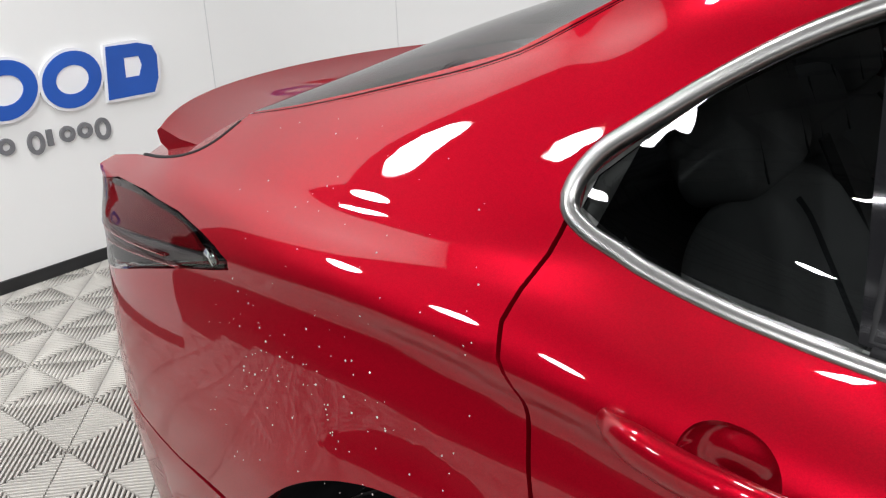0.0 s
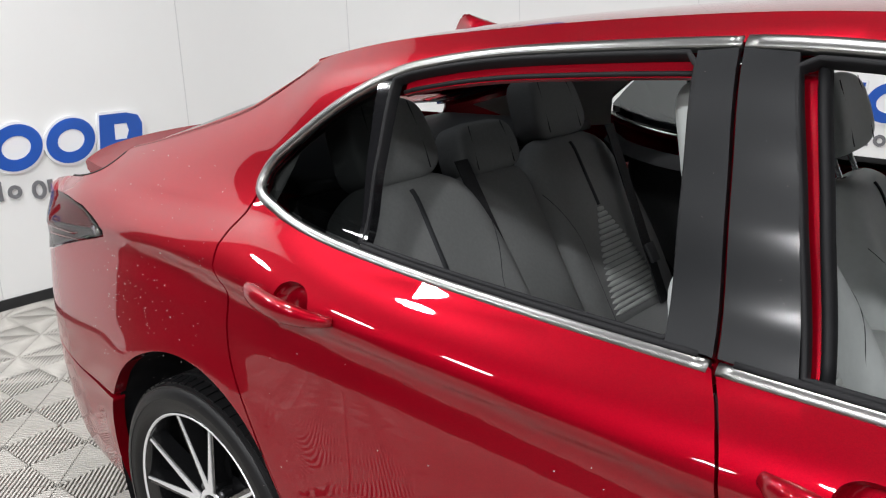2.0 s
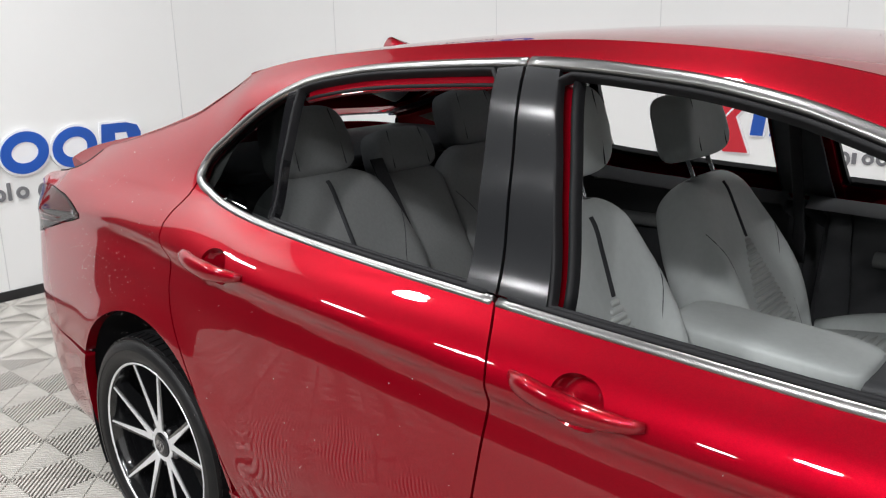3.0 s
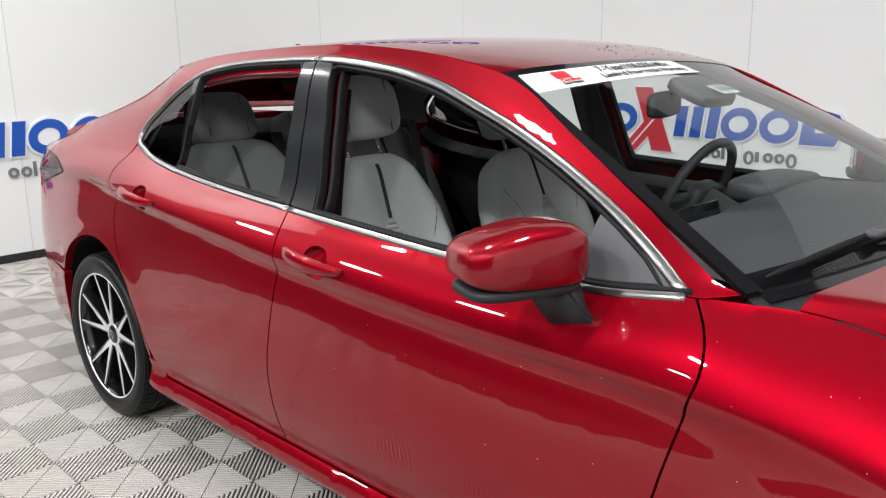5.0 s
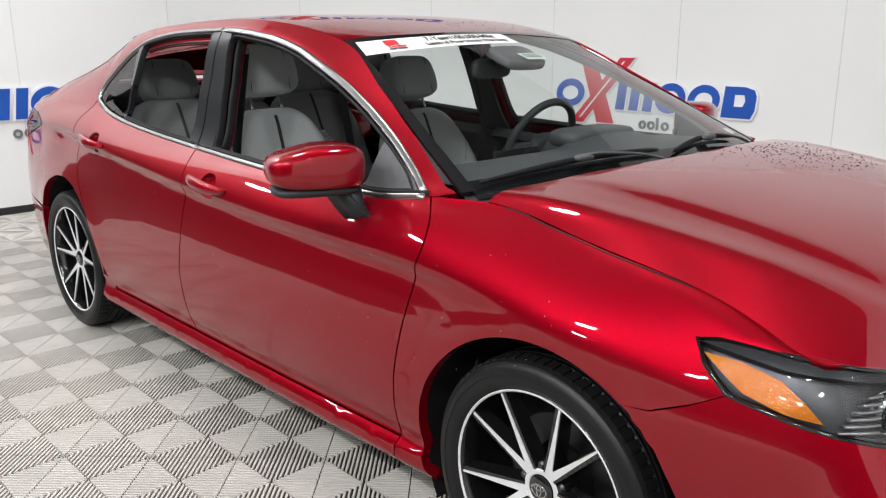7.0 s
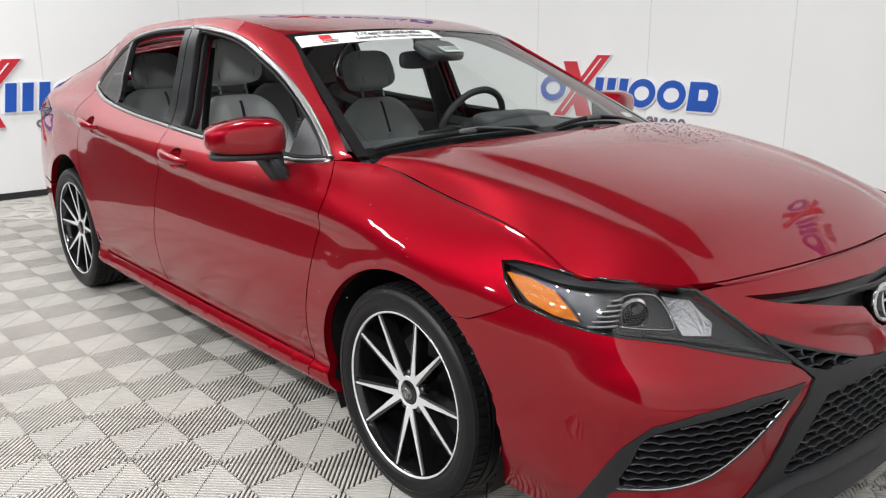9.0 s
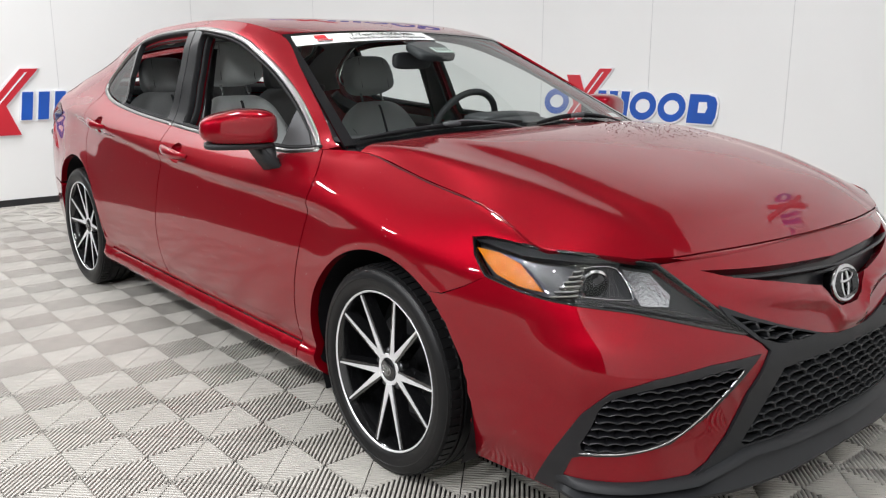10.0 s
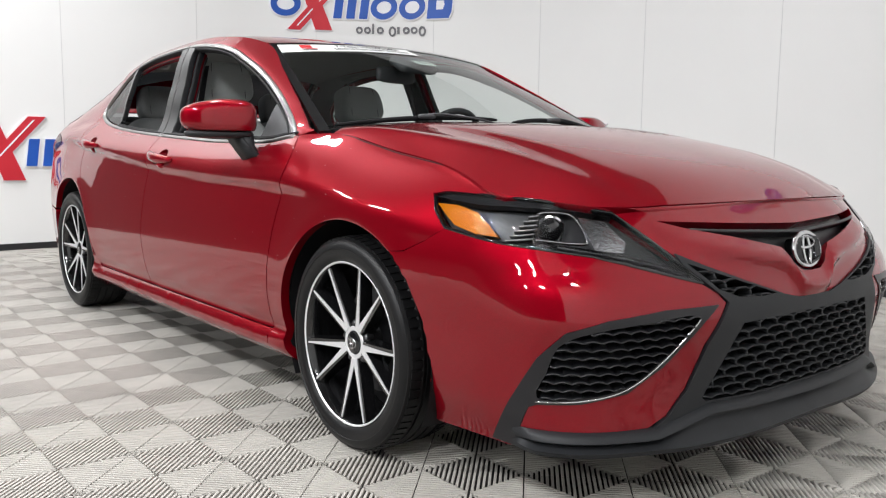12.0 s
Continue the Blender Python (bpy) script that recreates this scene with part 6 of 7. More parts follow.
for u0, u1, up, uarm in ((-0.93, -0.10, 0.035, -0.30), (-0.02, 0.62, 0.045, 0.40)):
    pts = [on_screen(u0 + (u1 - u0) * t, 0.02 + up * math.sin(math.pi * t) * 0.7 + 0.02 * t, 0.012) for t in np.linspace(0, 1, 24)]
    wp = tube("wiper", pts, 0.006, RUBBER, car, "black windscreen wiper", seg=8, radii=[0.003 + 0.004 * math.sin(math.pi * t) ** 0.4 for t in np.linspace(0, 1, 24)], flat=1.3)
    um = (u0 + u1) / 2
    arm = [on_screen(um + 0.02, 0.055, 0.024), on_screen(um + 0.10, 0.045, 0.03), on_screen(um + 0.30, 0.015, 0.022), on_screen(um + 0.42, -0.03, 0.01)]
    tube("wiper_arm", smooth_line(arm, 0.02), 0.007, TRIM, wp, seg=8, flat=0.6)
    part("wiper_joint", soft_bm(0.016, 0.035, 0.009, 0.6, 8, Matrix.Translation(Vector(on_screen(um + 0.02, 0.05, 0.02)))), TRIM, wp)

bm = box_bm(3.9, 1.5, 0.03, Matrix.Translation((0.0, 0, 0.215)))
part("underbody", bm, RUBBER, car, "black underbody", smooth=False)
part("cabin_floor", box_bm(2.5, 1.44, 0.04, Matrix.Translation((-0.15, 0, 0.31))), TRIM, car, "black carpet", smooth=False)
part("bulkhead", box_bm(0.03, 1.44, 0.62, Matrix.Translation((1.05, 0, 0.60))), TRIM, car, smooth=False)
part("boot_bulkhead", box_bm(0.03, 1.24, 0.74, Matrix.Translation((-1.33, 0, 0.65))), TRIM, car, smooth=False)
part("parcel_shelf", box_bm(0.62, 1.24, 0.03, Matrix.Translation((-1.60, 0, 1.045)), 0.01), TRIM, car, "black parcel shelf")

# ---- cabin linings ----
sheet("headliner", [(-1.235, -0.57), (0.305, -0.57), (0.35, 0), (0.305, 0.57), (-1.235, 0.57), (-1.16, 0.0)], roof, HEADLINER, car, "pale grey headliner", res=0.06, depth=0.0, lift=-0.035)
for mir in (False, True):
    fd, rd = doors[mir]
    front = shift(bgap, 0.03) + [(0.0, 0.33), (0.94, 0.33)] + [(p[0] - 0.03, p[1]) for p in reversed(fgap) if p[1] > 0.34] + list(reversed(belt_pts(-0.24, 0.98, 30, 0.004)))
    tr = sheet("door_trim", front, side, TRIM, fd, "black inner door trim", res=0.05, depth=0.055, mirror=mir, lift=-0.075)
    rear = [(p[0] + 0.04, p[1]) for p in rgap if p[1] > 0.34] + [(-0.85, 0.33), (-0.20, 0.33)] + list(reversed(shift(bgap, -0.03))) + list(reversed(belt_pts(-1.2, -0.31, 24, 0.004)))
    tr2 = sheet("door_trim", rear, side, TRIM, rd, "black inner door trim", res=0.05, depth=0.055, mirror=mir, lift=-0.075)
    for x0, x1, z, d in ((-0.15, 0.65, 0.845, tr), (-1.05, -0.38, 0.875, tr2)):
        strip("trim_line", [(x, z) for x in np.linspace(x0, x1, 20)], lambda a, b: (a, -half_width(a, b) + 0.079, b), 0.006, 0.004, CHROME, d, "thin chrome line", mirror=mir, flip=True)
        pts = [np.array(side_at(x, z - 0.13)) + np.array([0, 0.115, 0]) for x in np.linspace(x0 + 0.1, x1 - 0.05, 10)]
        if mir:
            pts = [p * np.array([1, -1, 1]) for p in pts]
        tube("armrest", pts, 0.035, FABRIC, d, "grey padded armrest", flat=0.7)
    # lining of rail and pillars
    rail = top_pts(-1.20, 0.95, 60, 0.004) + [(x, float(UP_Z[3](x)) - 0.004) for x in np.linspace(0.98, -1.22, 60)]
    sheet("rail_lining", rail, side, HEADLINER, car, "pale grey roof rail lining", res=0.05, depth=0.0, mirror=mir, lift=-0.045)
    sheet("pillar_lining", [(-0.36, 1.345), (-0.33, 0.95), (-0.17, 0.94), (-0.25, 1.345)], side, TRIM, car, "black pillar lining", res=0.05, depth=0.01, mirror=mir, lift=-0.06)
    sheet("pillar_lining", [(-0.34, 0.95), (-0.30, 0.40), (-0.12, 0.40), (-0.13, 0.94)], side, TRIM, car, "black lower pillar lining", res=0.05, depth=0.01, mirror=mir, lift=-0.085)
    # red body pillar that shows behind the open window
    sheet("body_pillar", [(-0.38, 1.345), (-0.345, 0.945), (-0.148, 0.94), (-0.225, 1.345)], side, PAINT, car, "red body pillar behind the door frames", res=0.05, depth=0.02, mirror=mir, lift=-0.034)
    strip("weatherstrip", [(-0.143 - 0.076 * t, 0.945 + 0.38 * t) for t in np.linspace(0, 1, 16)], lambda a, b: (a, -half_width(a, b) + 0.032, b), 0.016, 0.014, RUBBER, car, "black rubber weatherstrip", mirror=mir, sink=0.01)
    # pillar lining of the sail panel
    sheet("sail_lining", [(-1.27, 1.06), (-1.24, 1.16), (-1.02, 1.30), (-1.2, 1.32), (-1.5, 1.19), (-1.8, 1.12), (-1.6, 1.03)], side, HEADLINER, car, "pale grey rear pillar lining", res=0.05, depth=0.0, mirror=mir, lift=-0.04)
    # grab handle
    gp = [(-0.95 + 0.2 * t, (-1 if not mir else 1) * (0.575 - 0.03 * math.sin(math.pi * t)), 1.315 - 0.02 * math.sin(math.pi * t) + 0.012 * t) for t in np.linspace(0, 1, 9)]
    tube("grab_handle", gp, 0.009, HEADLINER, car, seg=8)


# ---- seats ----
def seat_frame(x, y, z, lean):
    return Matrix.Translation((x, y, z)) @ Matrix.Rotation(radians(-lean), 4, "Y")


class SeatBack:
    """A padded backrest in its own frame: x forward, y across, z up."""

    def __init__(self, width, height, thick, bolster, rear=0.065):
        self.r = rear
        self.w, self.h, self.t, self.b = pairs([(f * height, v) for f, v in width]), height, thick, bolster

    def end(self, z):
        f = np.clip(z / self.h, 0, 1)
        return math.sqrt(max(0.0, 1 - max(0.0, (f - 0.86) / 0.14) ** 2.2))

    def bulge(self, q, z):
        f = z / self.h
        return self.t * (1.0 - 0.12 * f) + self.b * math.exp(-((abs(q) - 0.80) / 0.19) ** 2) * math.exp(-((f - 0.36) / 0.33) ** 2)

    def front(self, y, z):
        w = float(self.w(z))
        q = min(0.999, abs(y) / w)
        c = q ** (1 / 0.5)
        return (1 - c * c) ** 0.36 * self.bulge(q, z) * self.end(z)

    def mesh(self, m):
        bm = bmesh.new()
        rings, seg = [], 48
        for i in range(31):
            z = self.h * (1 - (1 - i / 30) ** 1.35)
            w, k = float(self.w(z)), self.end(z)
            ring = []
            for j in range(seg):
                a = 2 * math.pi * j / seg
                c, s = math.cos(a), math.sin(a)
                q = abs(c) ** 0.5
                x = abs(s) ** 0.72 * (self.bulge(q, z) if s > 0 else -self.r) * k
                ring.append(bm.verts.new(m @ Vector((x, math.copysign(q, c) * w * (0.55 + 0.45 * k), z))))
            rings.append(ring)
        for p, r in zip(rings, rings[1:]):
            for j in range(seg):
                bm.faces.new((p[j], p[(j + 1) % seg], r[(j + 1) % seg], r[j]))
        bm.faces.new(rings[0])
        bm.faces.new(list(reversed(rings[-1])))
        return bm


def back_details(parent, m, back, half, apex, ribs):
    """The ribbed cloth wedge, the dark stripe above it and the sewn lines."""
    for i in range(ribs):
        z = 0.03 + (apex - 0.03) * (i + 0.5) / ribs
        w = half * (1 - ((z - 0.03) / (apex - 0.03)) ** 1.6) + 0.012
        r = 0.5 * (apex - 0.03) / ribs
        ys = np.linspace(-w, w, 11)
        pts = [m @ Vector((back.front(y, z) - 0.4 * r, y, z)) for y in ys]
        tube("ribbed_insert", pts, r, RIBCLOTH, parent, seg=8, radii=[r * (0.98 if 0 < k < 10 else 0.5) for k in range(11)])
    zs = np.linspace(apex + 0.005, back.h * 0.93, 10)
    tube("seat_stripe", [m @ Vector((back.front(0, z) - 0.0035, 0, z)) for z in zs], 0.0085, SEAM, parent, "dark stripe", seg=8)
    for k in (-1, 1):
        line = []
        for t in np.linspace(0, 1, 16):
            z = back.h * (0.02 + 0.70 * t)
            q = 0.56 + 0.02 * t + 0.36 * max(0, t - 0.62) ** 1.3 * 3.0
            y = k * min(0.95, q) * float(back.w(z))
            line.append(m @ Vector((back.front(y, z) - 0.0004, y, z)))
        tube("seam", line, 0.0014, SEAM, parent, seg=6)


def headrest(parent, m, z, w, h, d, material, posts=True):
    hm = m @ Matrix.Translation((0.012, 0, z)) @ Matrix.Rotation(radians(8), 4, "Y")
    bm = soft_bm(d, w, h, 0.5, 18)
    for v in bm.verts:
        q = v.co.y / w
        v.co.x += (0.30 * d * abs(q) ** 2.5 if v.co.x > 0 else -0.45 * d * (1 - q * q)) - 0.06 * max(0, v.co.z)
        v.co.y *= 1 - 0.16 * ((v.co.z / h + 1) / 2) ** 2
    bmesh.ops.transform(bm, matrix=hm, verts=bm.verts)
    part("headrest", bm, material, parent, "grey padded headrest")
    for k in (-1, 1):
        pts = [hm @ Vector((d * 1.02 - 0.06 * max(0, zz), k * w * 0.60 * (1 - 0.16 * ((zz / h + 1) / 2) ** 2), zz)) for zz in np.linspace(-h * 0.80, h * 0.80, 9)]
        tube("seam", pts, 0.0014, SEAM, parent, seg=6)
    if posts:
        for k in (-1, 1):
            tube("headrest_post", [m @ Vector((0.0, 0.065 * k, z - h - 0.10)), m @ Vector((0.0, 0.065 * k, z - h + 0.03))], 0.0065, BRIGHT, parent, "chrome headrest post", seg=10)
            part("post_collar", soft_bm(0.014, 0.016, 0.008, 0.6, 8, m @ Matrix.Translation((0, 0.065 * k, z - h - 0.055))), TRIM, parent)


FRONT_BACK = SeatBack([(0.0, 0.235), (0.2, 0.252), (0.45, 0.262), (0.62, 0.252), (0.78, 0.215), (0.9, 0.175), (1.0, 0.135)], 0.575, 0.062, 0.045, 0.13)
REAR_BACK = SeatBack([(0.0, 0.275), (0.5, 0.272), (0.75, 0.250), (0.9, 0.215), (1.0, 0.175)], 0.59, 0.058, 0.022)
MID_BACK = SeatBack([(0.0, 0.145), (0.9, 0.143), (1.0, 0.138)], 0.55, 0.060, 0.0)


def front_seat(x, y, z, lean):
    m = seat_frame(x, y, z, lean)
    s = part("front_seat", FRONT_BACK.mesh(m), LEATHER, car, "grey front seat with ribbed cloth middle")
    back_details(s, m, FRONT_BACK, 0.115, 0.36, 20)
    headrest(s, m, 0.722, 0.142, 0.100, 0.058, LEATHER)
    cm = Matrix.Translation((x + 0.28, y, 0.50)) @ Matrix.Rotation(radians(-8), 4, "Y")
    part("seat_cushion", soft_bm(0.27, 0.25, 0.075, 0.45, 18, cm), LEATHER, s, "grey seat cushion")
    for i in range(14):
        xx = -0.16 + 0.34 * i / 13
        tube("ribbed_insert", [cm @ Vector((xx, 0.13 * k, 0.066 - 0.004 * k ** 4)) for k in np.linspace(-1, 1, 9)], 0.012, RIBCLOTH, s, seg=8)
    for k in (-1, 1):
        tube("cushion_bolster", [cm @ Vector((-0.22 + 0.46 * t, k * 0.215, 0.055 + 0.012 * math.sin(math.pi * t))) for t in np.linspace(0, 1, 10)], 0.045, LEATHER, s, seg=12, radii=[0.02 + 0.03 * math.sin(math.pi * (0.1 + 0.8 * t)) for t in np.linspace(0, 1, 10)])
    part("seat_base", box_bm(0.46, 0.40, 0.14, Matrix.Translation((x + 0.26, y, 0.38)), 0.02), TRIM, s)
    return s


front_seat(-0.185, -0.455, 0.51, 17)
front_seat(-0.20, 0.385, 0.475, 24)

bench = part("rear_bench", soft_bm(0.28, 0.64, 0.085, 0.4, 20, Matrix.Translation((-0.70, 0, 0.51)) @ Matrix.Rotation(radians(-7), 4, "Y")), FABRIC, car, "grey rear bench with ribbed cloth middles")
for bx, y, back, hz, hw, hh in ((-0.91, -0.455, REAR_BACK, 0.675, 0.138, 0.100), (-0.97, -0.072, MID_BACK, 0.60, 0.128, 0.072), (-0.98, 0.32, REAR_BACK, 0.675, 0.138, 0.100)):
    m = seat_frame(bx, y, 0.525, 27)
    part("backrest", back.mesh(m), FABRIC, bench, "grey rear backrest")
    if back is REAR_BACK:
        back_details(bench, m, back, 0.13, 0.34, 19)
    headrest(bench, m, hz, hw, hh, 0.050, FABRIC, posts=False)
for y0, y1, bx in ((-0.245, -0.215, -0.955), (0.50, 0.40, -0.97)):
    m = seat_frame(bx, 0, 0.525, 27)
    ctr = [m @ Vector((0.078, y0 + (y1 - y0) * t, 0.57 - 0.56 * t)) for t in np.linspace(0, 1, 12)]
    V, F = [], []
    for i, p in enumerate(ctr):
        for dy in (-0.024, 0.024):
            V += [p + Vector((0, dy, 0)), p + Vector((-0.004, dy, 0))]
    for i in range(len(ctr) - 1):
        a = i * 4
        F += [(a, a + 2, a + 6, a + 4), (a + 1, a + 5, a + 7, a + 3), (a, a + 4, a + 5, a + 1), (a + 2, a + 3, a + 7, a + 6)]
    F += [(0, 1, 3, 2), (len(V) - 4, len(V) - 2, len(V) - 1, len(V) - 3)]
    sb = link_mesh("seat_belt", V, F, BELT, bench, "black seat belt", smooth=False)
    part("belt_buckle", box_bm(0.012, 0.045, 0.06, Matrix.Translation(ctr[8] + Vector((0.008, 0, 0))) @ Matrix.Rotation(radians(-27), 4, "Y"), 0.004), TRIM, sb)
for sg in (-1, 1):
    pts = [(-0.27, sg * 0.585, 1.27), (-0.262, sg * 0.62, 1.10), (-0.25, sg * 0.66, 0.90), (-0.24, sg * 0.68, 0.70)]
    tube("seat_belt", smooth_line(pts, 0.04), 0.022, BELT, car, "black front seat belt", seg=8, flat=0.12)

# console and armrest
part("console", box_bm(0.95, 0.20, 0.34, Matrix.Translation((0.35, 0, 0.50)), 0.03, 3), TRIM, car, "black centre console")
part("console_armrest", soft_bm(0.24, 0.120, 0.042, 0.35, 16, Matrix.Translation((-0.07, -0.01, 0.672)) @ Matrix.Rotation(radians(4), 4, "Y")), LEATHER, car, "grey console armrest lid")
tube("gear_lever", [(0.42, 0.0, 0.66), (0.43, 0.0, 0.76)], 0.014, TRIM, car, seg=12)
part("gear_knob", soft_bm(0.03, 0.028, 0.038, 0.7, 12, Matrix.Translation((0.432, 0, 0.79))), BRIGHT, car, "bright gear knob")

# dashboard
bm = bmesh.new()
prev = None
for i in range(25):
    y = -0.70 + 1.40 * i / 24
    hump = 0.035 * math.exp(-((y - 0.37) / 0.20) ** 4)
    xb = 0.60 - 0.05 * (1 - (y / 0.7) ** 2)
    prof = [(1.06, 0.945), (0.95, 0.955), (0.82, 0.955), (0.70, 0.95 + hump), (0.63, 0.94 + hump), (xb, 0.905 + hump * 0.6), (xb + 0.02, 0.84), (xb - 0.01, 0.78), (xb + 0.06, 0.68), (xb + 0.12, 0.55), (1.06, 0.50)]
    ring = [bm.verts.new((x, y, z)) for x, z in prof]
    if prev:
        for j in range(len(prof) - 1):
            bm.faces.new((prev[j], prev[j + 1], ring[j + 1], ring[j]))
    prev = ring
dash = part("dashboard", bm, TRIM, car, "black soft-touch dashboard", angle=60)
part("display", box_bm(0.012, 0.24, 0.12, Matrix.Translation((0.545, 0.02, 0.885)) @ Matrix.Rotation(radians(-15), 4, "Y"), 0.006), GLOSS, dash, "dark touch display")
part("instrument_hood", soft_bm(0.09, 0.19, 0.035, 0.5, 14, Matrix.Translation((0.60, 0.37, 0.965))), TRIM, dash)

# steering wheel
SW = Matrix.Translation((0.345, 0.365, 0.915)) @ Matrix.Rotation(radians(24), 4, "Y")
sw = tube("steering_wheel", [SW @ Vector((0, 0.182 * math.cos(2 * math.pi * i / 40), 0.182 * math.sin(2 * math.pi * i / 40))) for i in range(41)], 0.0155, TRIM, car, "black leather steering wheel", seg=12)
part("wheel_hub", soft_bm(0.03, 0.075, 0.06, 0.6, 14, SW @ Matrix.Translation((0.02, 0, -0.01))), TRIM, sw)
for a in (0, 180, 270):
    e = SW @ Vector((0.0, 0.178 * math.cos(radians(a)), 0.178 * math.sin(radians(a))))
    tube("wheel_spoke", [SW @ Vector((0.015, 0.03 * math.cos(radians(a)), 0.03 * math.sin(radians(a)))), e], 0.014, TRIM, sw, seg=10)
tube("steering_column", [SW @ Vector((0.03, 0, 0)), SW @ Vector((0.26, 0, 0))], 0.04, TRIM, sw, seg=14)

# inner mirror, camera box, tag, sticker on the glass
part("inner_mirror", soft_bm(0.018, 0.12, 0.036, 0.5, 14, Matrix.Translation((0.43, -0.01, 1.222)) @ Matrix.Rotation(radians(12), 4, "Z")), TRIM, car, "black inner mirror")
tube("mirror_stalk", [(0.44, 0.0, 1.245), (0.50, 0.0, 1.275)], 0.012, TRIM, car)
part("camera_box", soft_bm(0.07, 0.10, 0.020, 0.45, 12, Matrix.Translation(Vector(on_screen(0.02, 0.80, -0.03))) @ Matrix.Rotation(radians(24), 4, "Y")), TRIM, car, "black sensor housing behind the glass")


def glass_piece(name, u0, u1, v0, v1, material, out, label="", parent=None):
    return sheet(name, [(u0, v0), (u1, v0), (u1, v1), (u0, v1)], as_map(screen), material, parent, label, res=0.04, depth=0.0012, lift=out)


sticker = glass_piece("windscreen_sticker", -0.95, 0.125, 0.862, 0.968, WHITE_PAPER, 0.0035)
tagged(sticker, "white warranty sticker with black text across the windscreen top", "sticker")


def glass_text(text, size, u0, v0, material, parent, squeeze=1.0):
    cu = bpy.data.curves.new("lettering", "FONT")
    cu.body, cu.size, cu.offset = text, size, 0.0011
    tmp = bpy.data.objects.new("lettering", cu)
    scene.collection.objects.link(tmp)
    bpy.context.view_layer.update()
    me = bpy.data.meshes.new_from_object(tmp)
    bpy.data.objects.remove(tmp)
    for v in me.vertices:
        p = on_screen(u0 + v.co.x * squeeze / 0.59, v0 + v.co.y / 0.93, 0.0052)
        v.co = p
    me.materials.clear()
    me.materials.append(material)
    ob = new("lettering", me)
    ob.parent = parent
    return ob


glass_text("7-Year/100,000-Mile", 0.048, -0.53, 0.922, INK, sticker, 0.80)
glass_text("Limited Powertrain Warranty", 0.036, -0.56, 0.882, INK, sticker, 0.84)
glass_text("Certified", 0.018, -0.795, 0.894, RED_INK, sticker)
glass_text("Used Vehicles", 0.015, -0.80, 0.877, INK, sticker, 0.75)
sheet("red_square", [(-0.80, 0.912), (-0.715, 0.912), (-0.715, 0.955), (-0.80, 0.955)], as_map(screen), RED_INK, sticker, res=0.04, depth=0.0, lift=0.0056)
tag = glass_piece("paper_tag", -0.03, 0.13, 0.715, 0.775, PALEGREEN, -0.004)
tagged(tag, "pale green handwritten tag behind the windscreen", "tag")
for k in range(5):
    sheet("tag_bar", [(-0.015 + 0.027 * k, 0.73), (-0.002 + 0.027 * k, 0.73), (0.001 + 0.027 * k, 0.765), (-0.010 + 0.027 * k, 0.765)], as_map(screen), INK, tag, res=0.05, depth=0.0, lift=-0.0028)
lbl = glass_piece("corner_label", 0.80, 0.90, 0.075, 0.115, WHITE_PAPER, -0.003)
tagged(lbl, "small white label in the windscreen corner", "label")

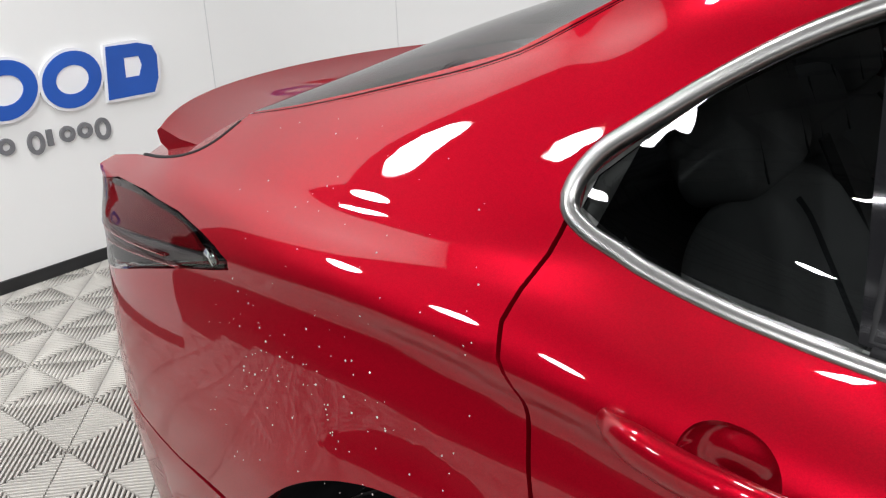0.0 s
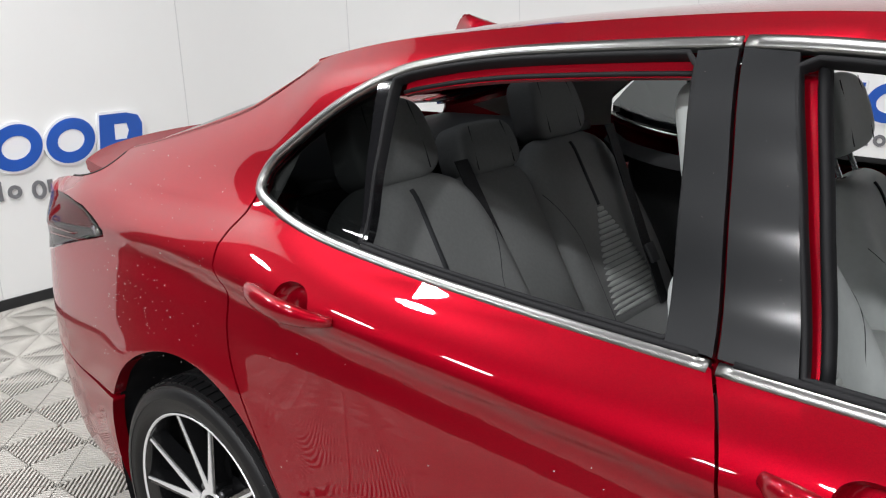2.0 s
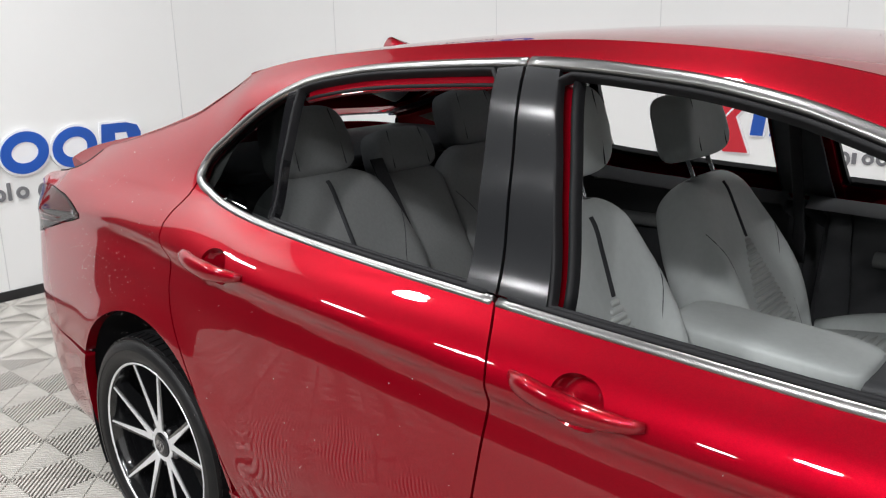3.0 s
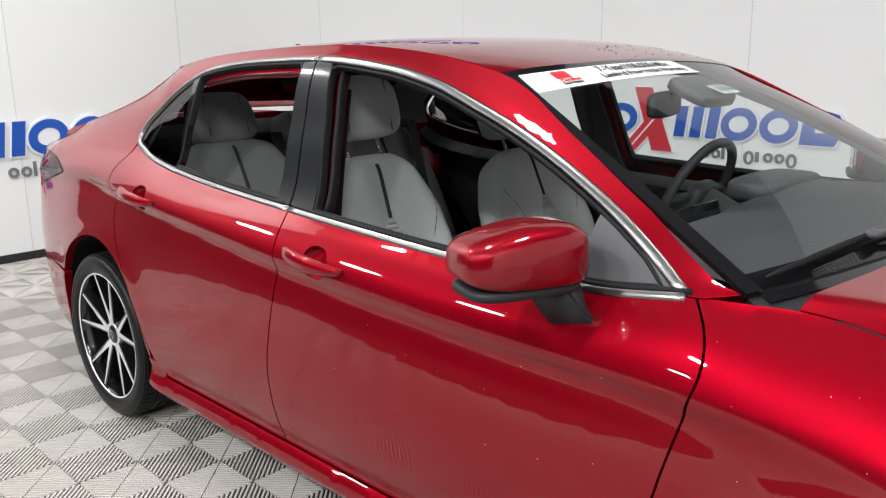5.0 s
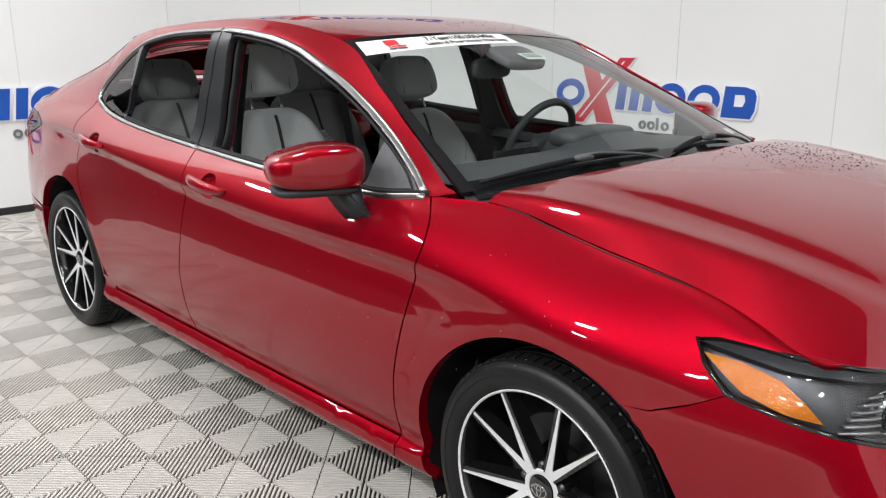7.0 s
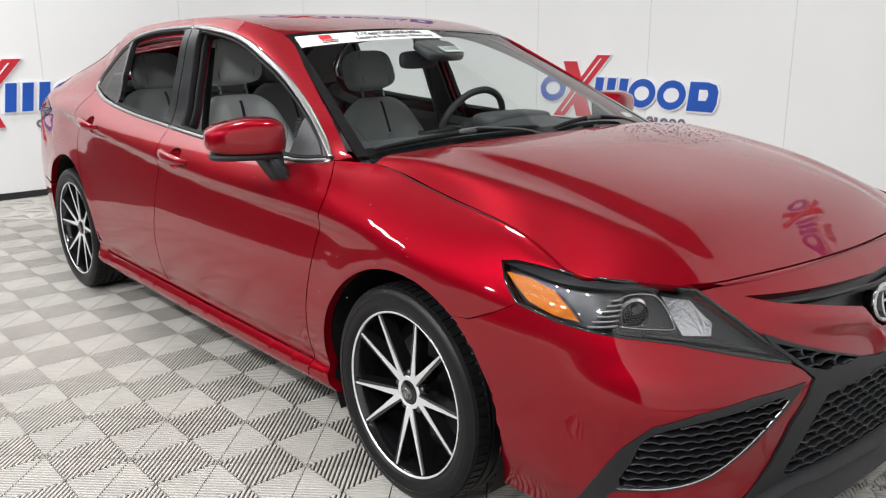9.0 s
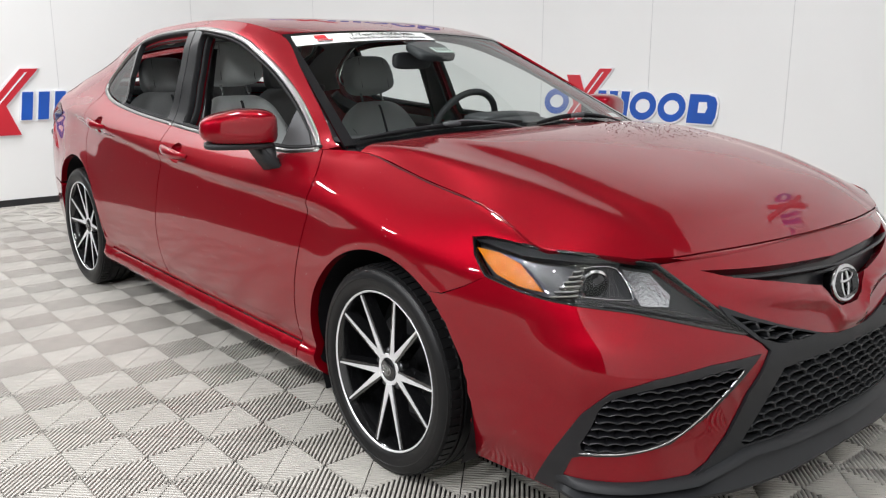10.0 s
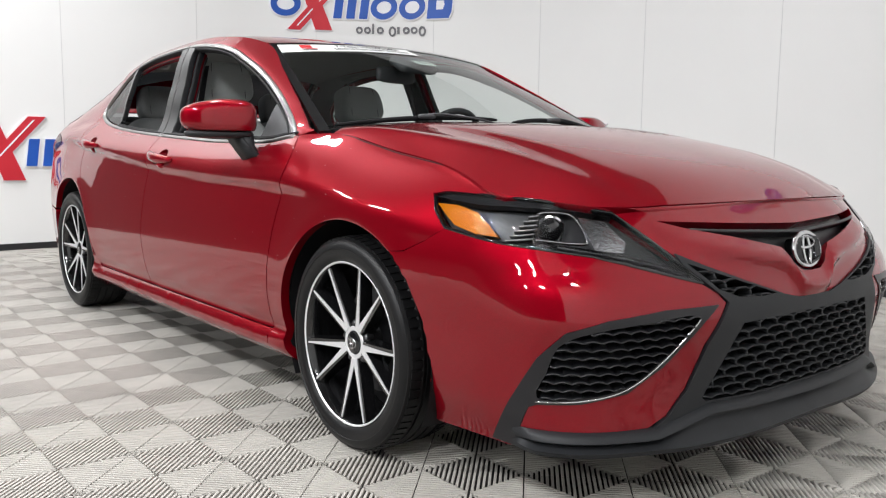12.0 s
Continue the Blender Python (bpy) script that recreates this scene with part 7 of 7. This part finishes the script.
# ---- water beads left on the body ----
def beads(seed, top):
    """Many small half-round drops on the side panels, or on the bonnet and the pillar covers."""
    rnd = random.Random(seed)
    bm = bmesh.new()

    def bead(p, n, r):
        q = Vector(n).to_track_quat("Z", "Y").to_matrix().to_4x4()
        m = Matrix.Translation(Vector(p)) @ q @ Matrix.Diagonal((r, r, r * 0.6, 1))
        top = bm.verts.new(m @ Vector((0, 0, 1)))
        mid = [bm.verts.new(m @ Vector((0.75 * math.cos(a), 0.75 * math.sin(a), 0.62))) for a in (k * math.pi / 4 for k in range(8))]
        low = [bm.verts.new(m @ Vector((math.cos(a), math.sin(a), -0.2))) for a in (k * math.pi / 4 for k in range(8))]
        for k in range(8):
            bm.faces.new((top, mid[k], mid[(k + 1) % 8]))
            bm.faces.new((mid[k], low[k], low[(k + 1) % 8], mid[(k + 1) % 8]))

    def on_body(x, z, r, lift=0.0):
        h = 4e-3
        n = np.array([-(half_width(x + h, z) - half_width(x - h, z)) / (2 * h), -1.0, -(half_width(x, z + h) - half_width(x, z - h)) / (2 * h)])
        n /= np.linalg.norm(n)
        bead(np.array([x, -float(half_width(x, z)), z]) + n * lift, n, r)

    for _ in range(0 if top else 110):
        on_body(rnd.uniform(-1.85, -1.33), rnd.uniform(0.62, 1.12), rnd.choice((0.0008, 0.0011, 0.0015)))
    for _ in range(0 if top else 55):
        on_body(rnd.uniform(-1.80, -1.45), rnd.gauss(0.80, 0.06), rnd.choice((0.0008, 0.0012, 0.0017)))
    for _ in range(0 if top else 60):
        on_body(rnd.uniform(-1.2, 1.6), rnd.uniform(0.50, 0.90), rnd.choice((0.001, 0.0014)))
    for _ in range(30 if top else 0):
        z = rnd.uniform(1.0, 1.32)
        x = rnd.uniform(-0.34, -0.20) - 0.13 * (z - 1.15) * 1.6
        if not -0.005 < x + 0.28 + 0.128 * (z - 0.957) / 0.39 * 0.38 < 0.012:
            on_body(x, z, rnd.choice((0.0009, 0.0014)), 0.004)
    for _ in range(70 if top else 0):
        x, y = rnd.uniform(0.10, 0.33), rnd.uniform(-0.05, 0.50)
        h = 4e-3
        n = np.array([-(roof_soft(x + h, y) - roof_soft(x - h, y)) / (2 * h), -(roof_soft(x, y + h) - roof_soft(x, y - h)) / (2 * h), 1.0])
        bead((x, y, float(roof_soft(x, y))), n / np.linalg.norm(n), rnd.choice((0.0014, 0.002, 0.0026)))
    for _ in range(420 if top else 0):
        x, y = rnd.uniform(1.25, 1.62), rnd.gauss(0.32, 0.16)
        h = 4e-3
        n = np.array([-(bonnet_soft(x + h, y) - bonnet_soft(x - h, y)) / (2 * h), -(bonnet_soft(x, y + h) - bonnet_soft(x, y - h)) / (2 * h), 1.0])
        bead((x, y, float(bonnet_soft(x, y))), n / np.linalg.norm(n), rnd.choice((0.0014, 0.002, 0.003)))
    return bm


tagged(part("water_drops", beads(5, False), WATER), "small water drops on the red side panels, glints painted pale grey", "water drops", kind="stuff")
tagged(part("water_drops", beads(8, True), DROP), "clear water drops on the red bonnet and black pillars", "water drops", kind="stuff")
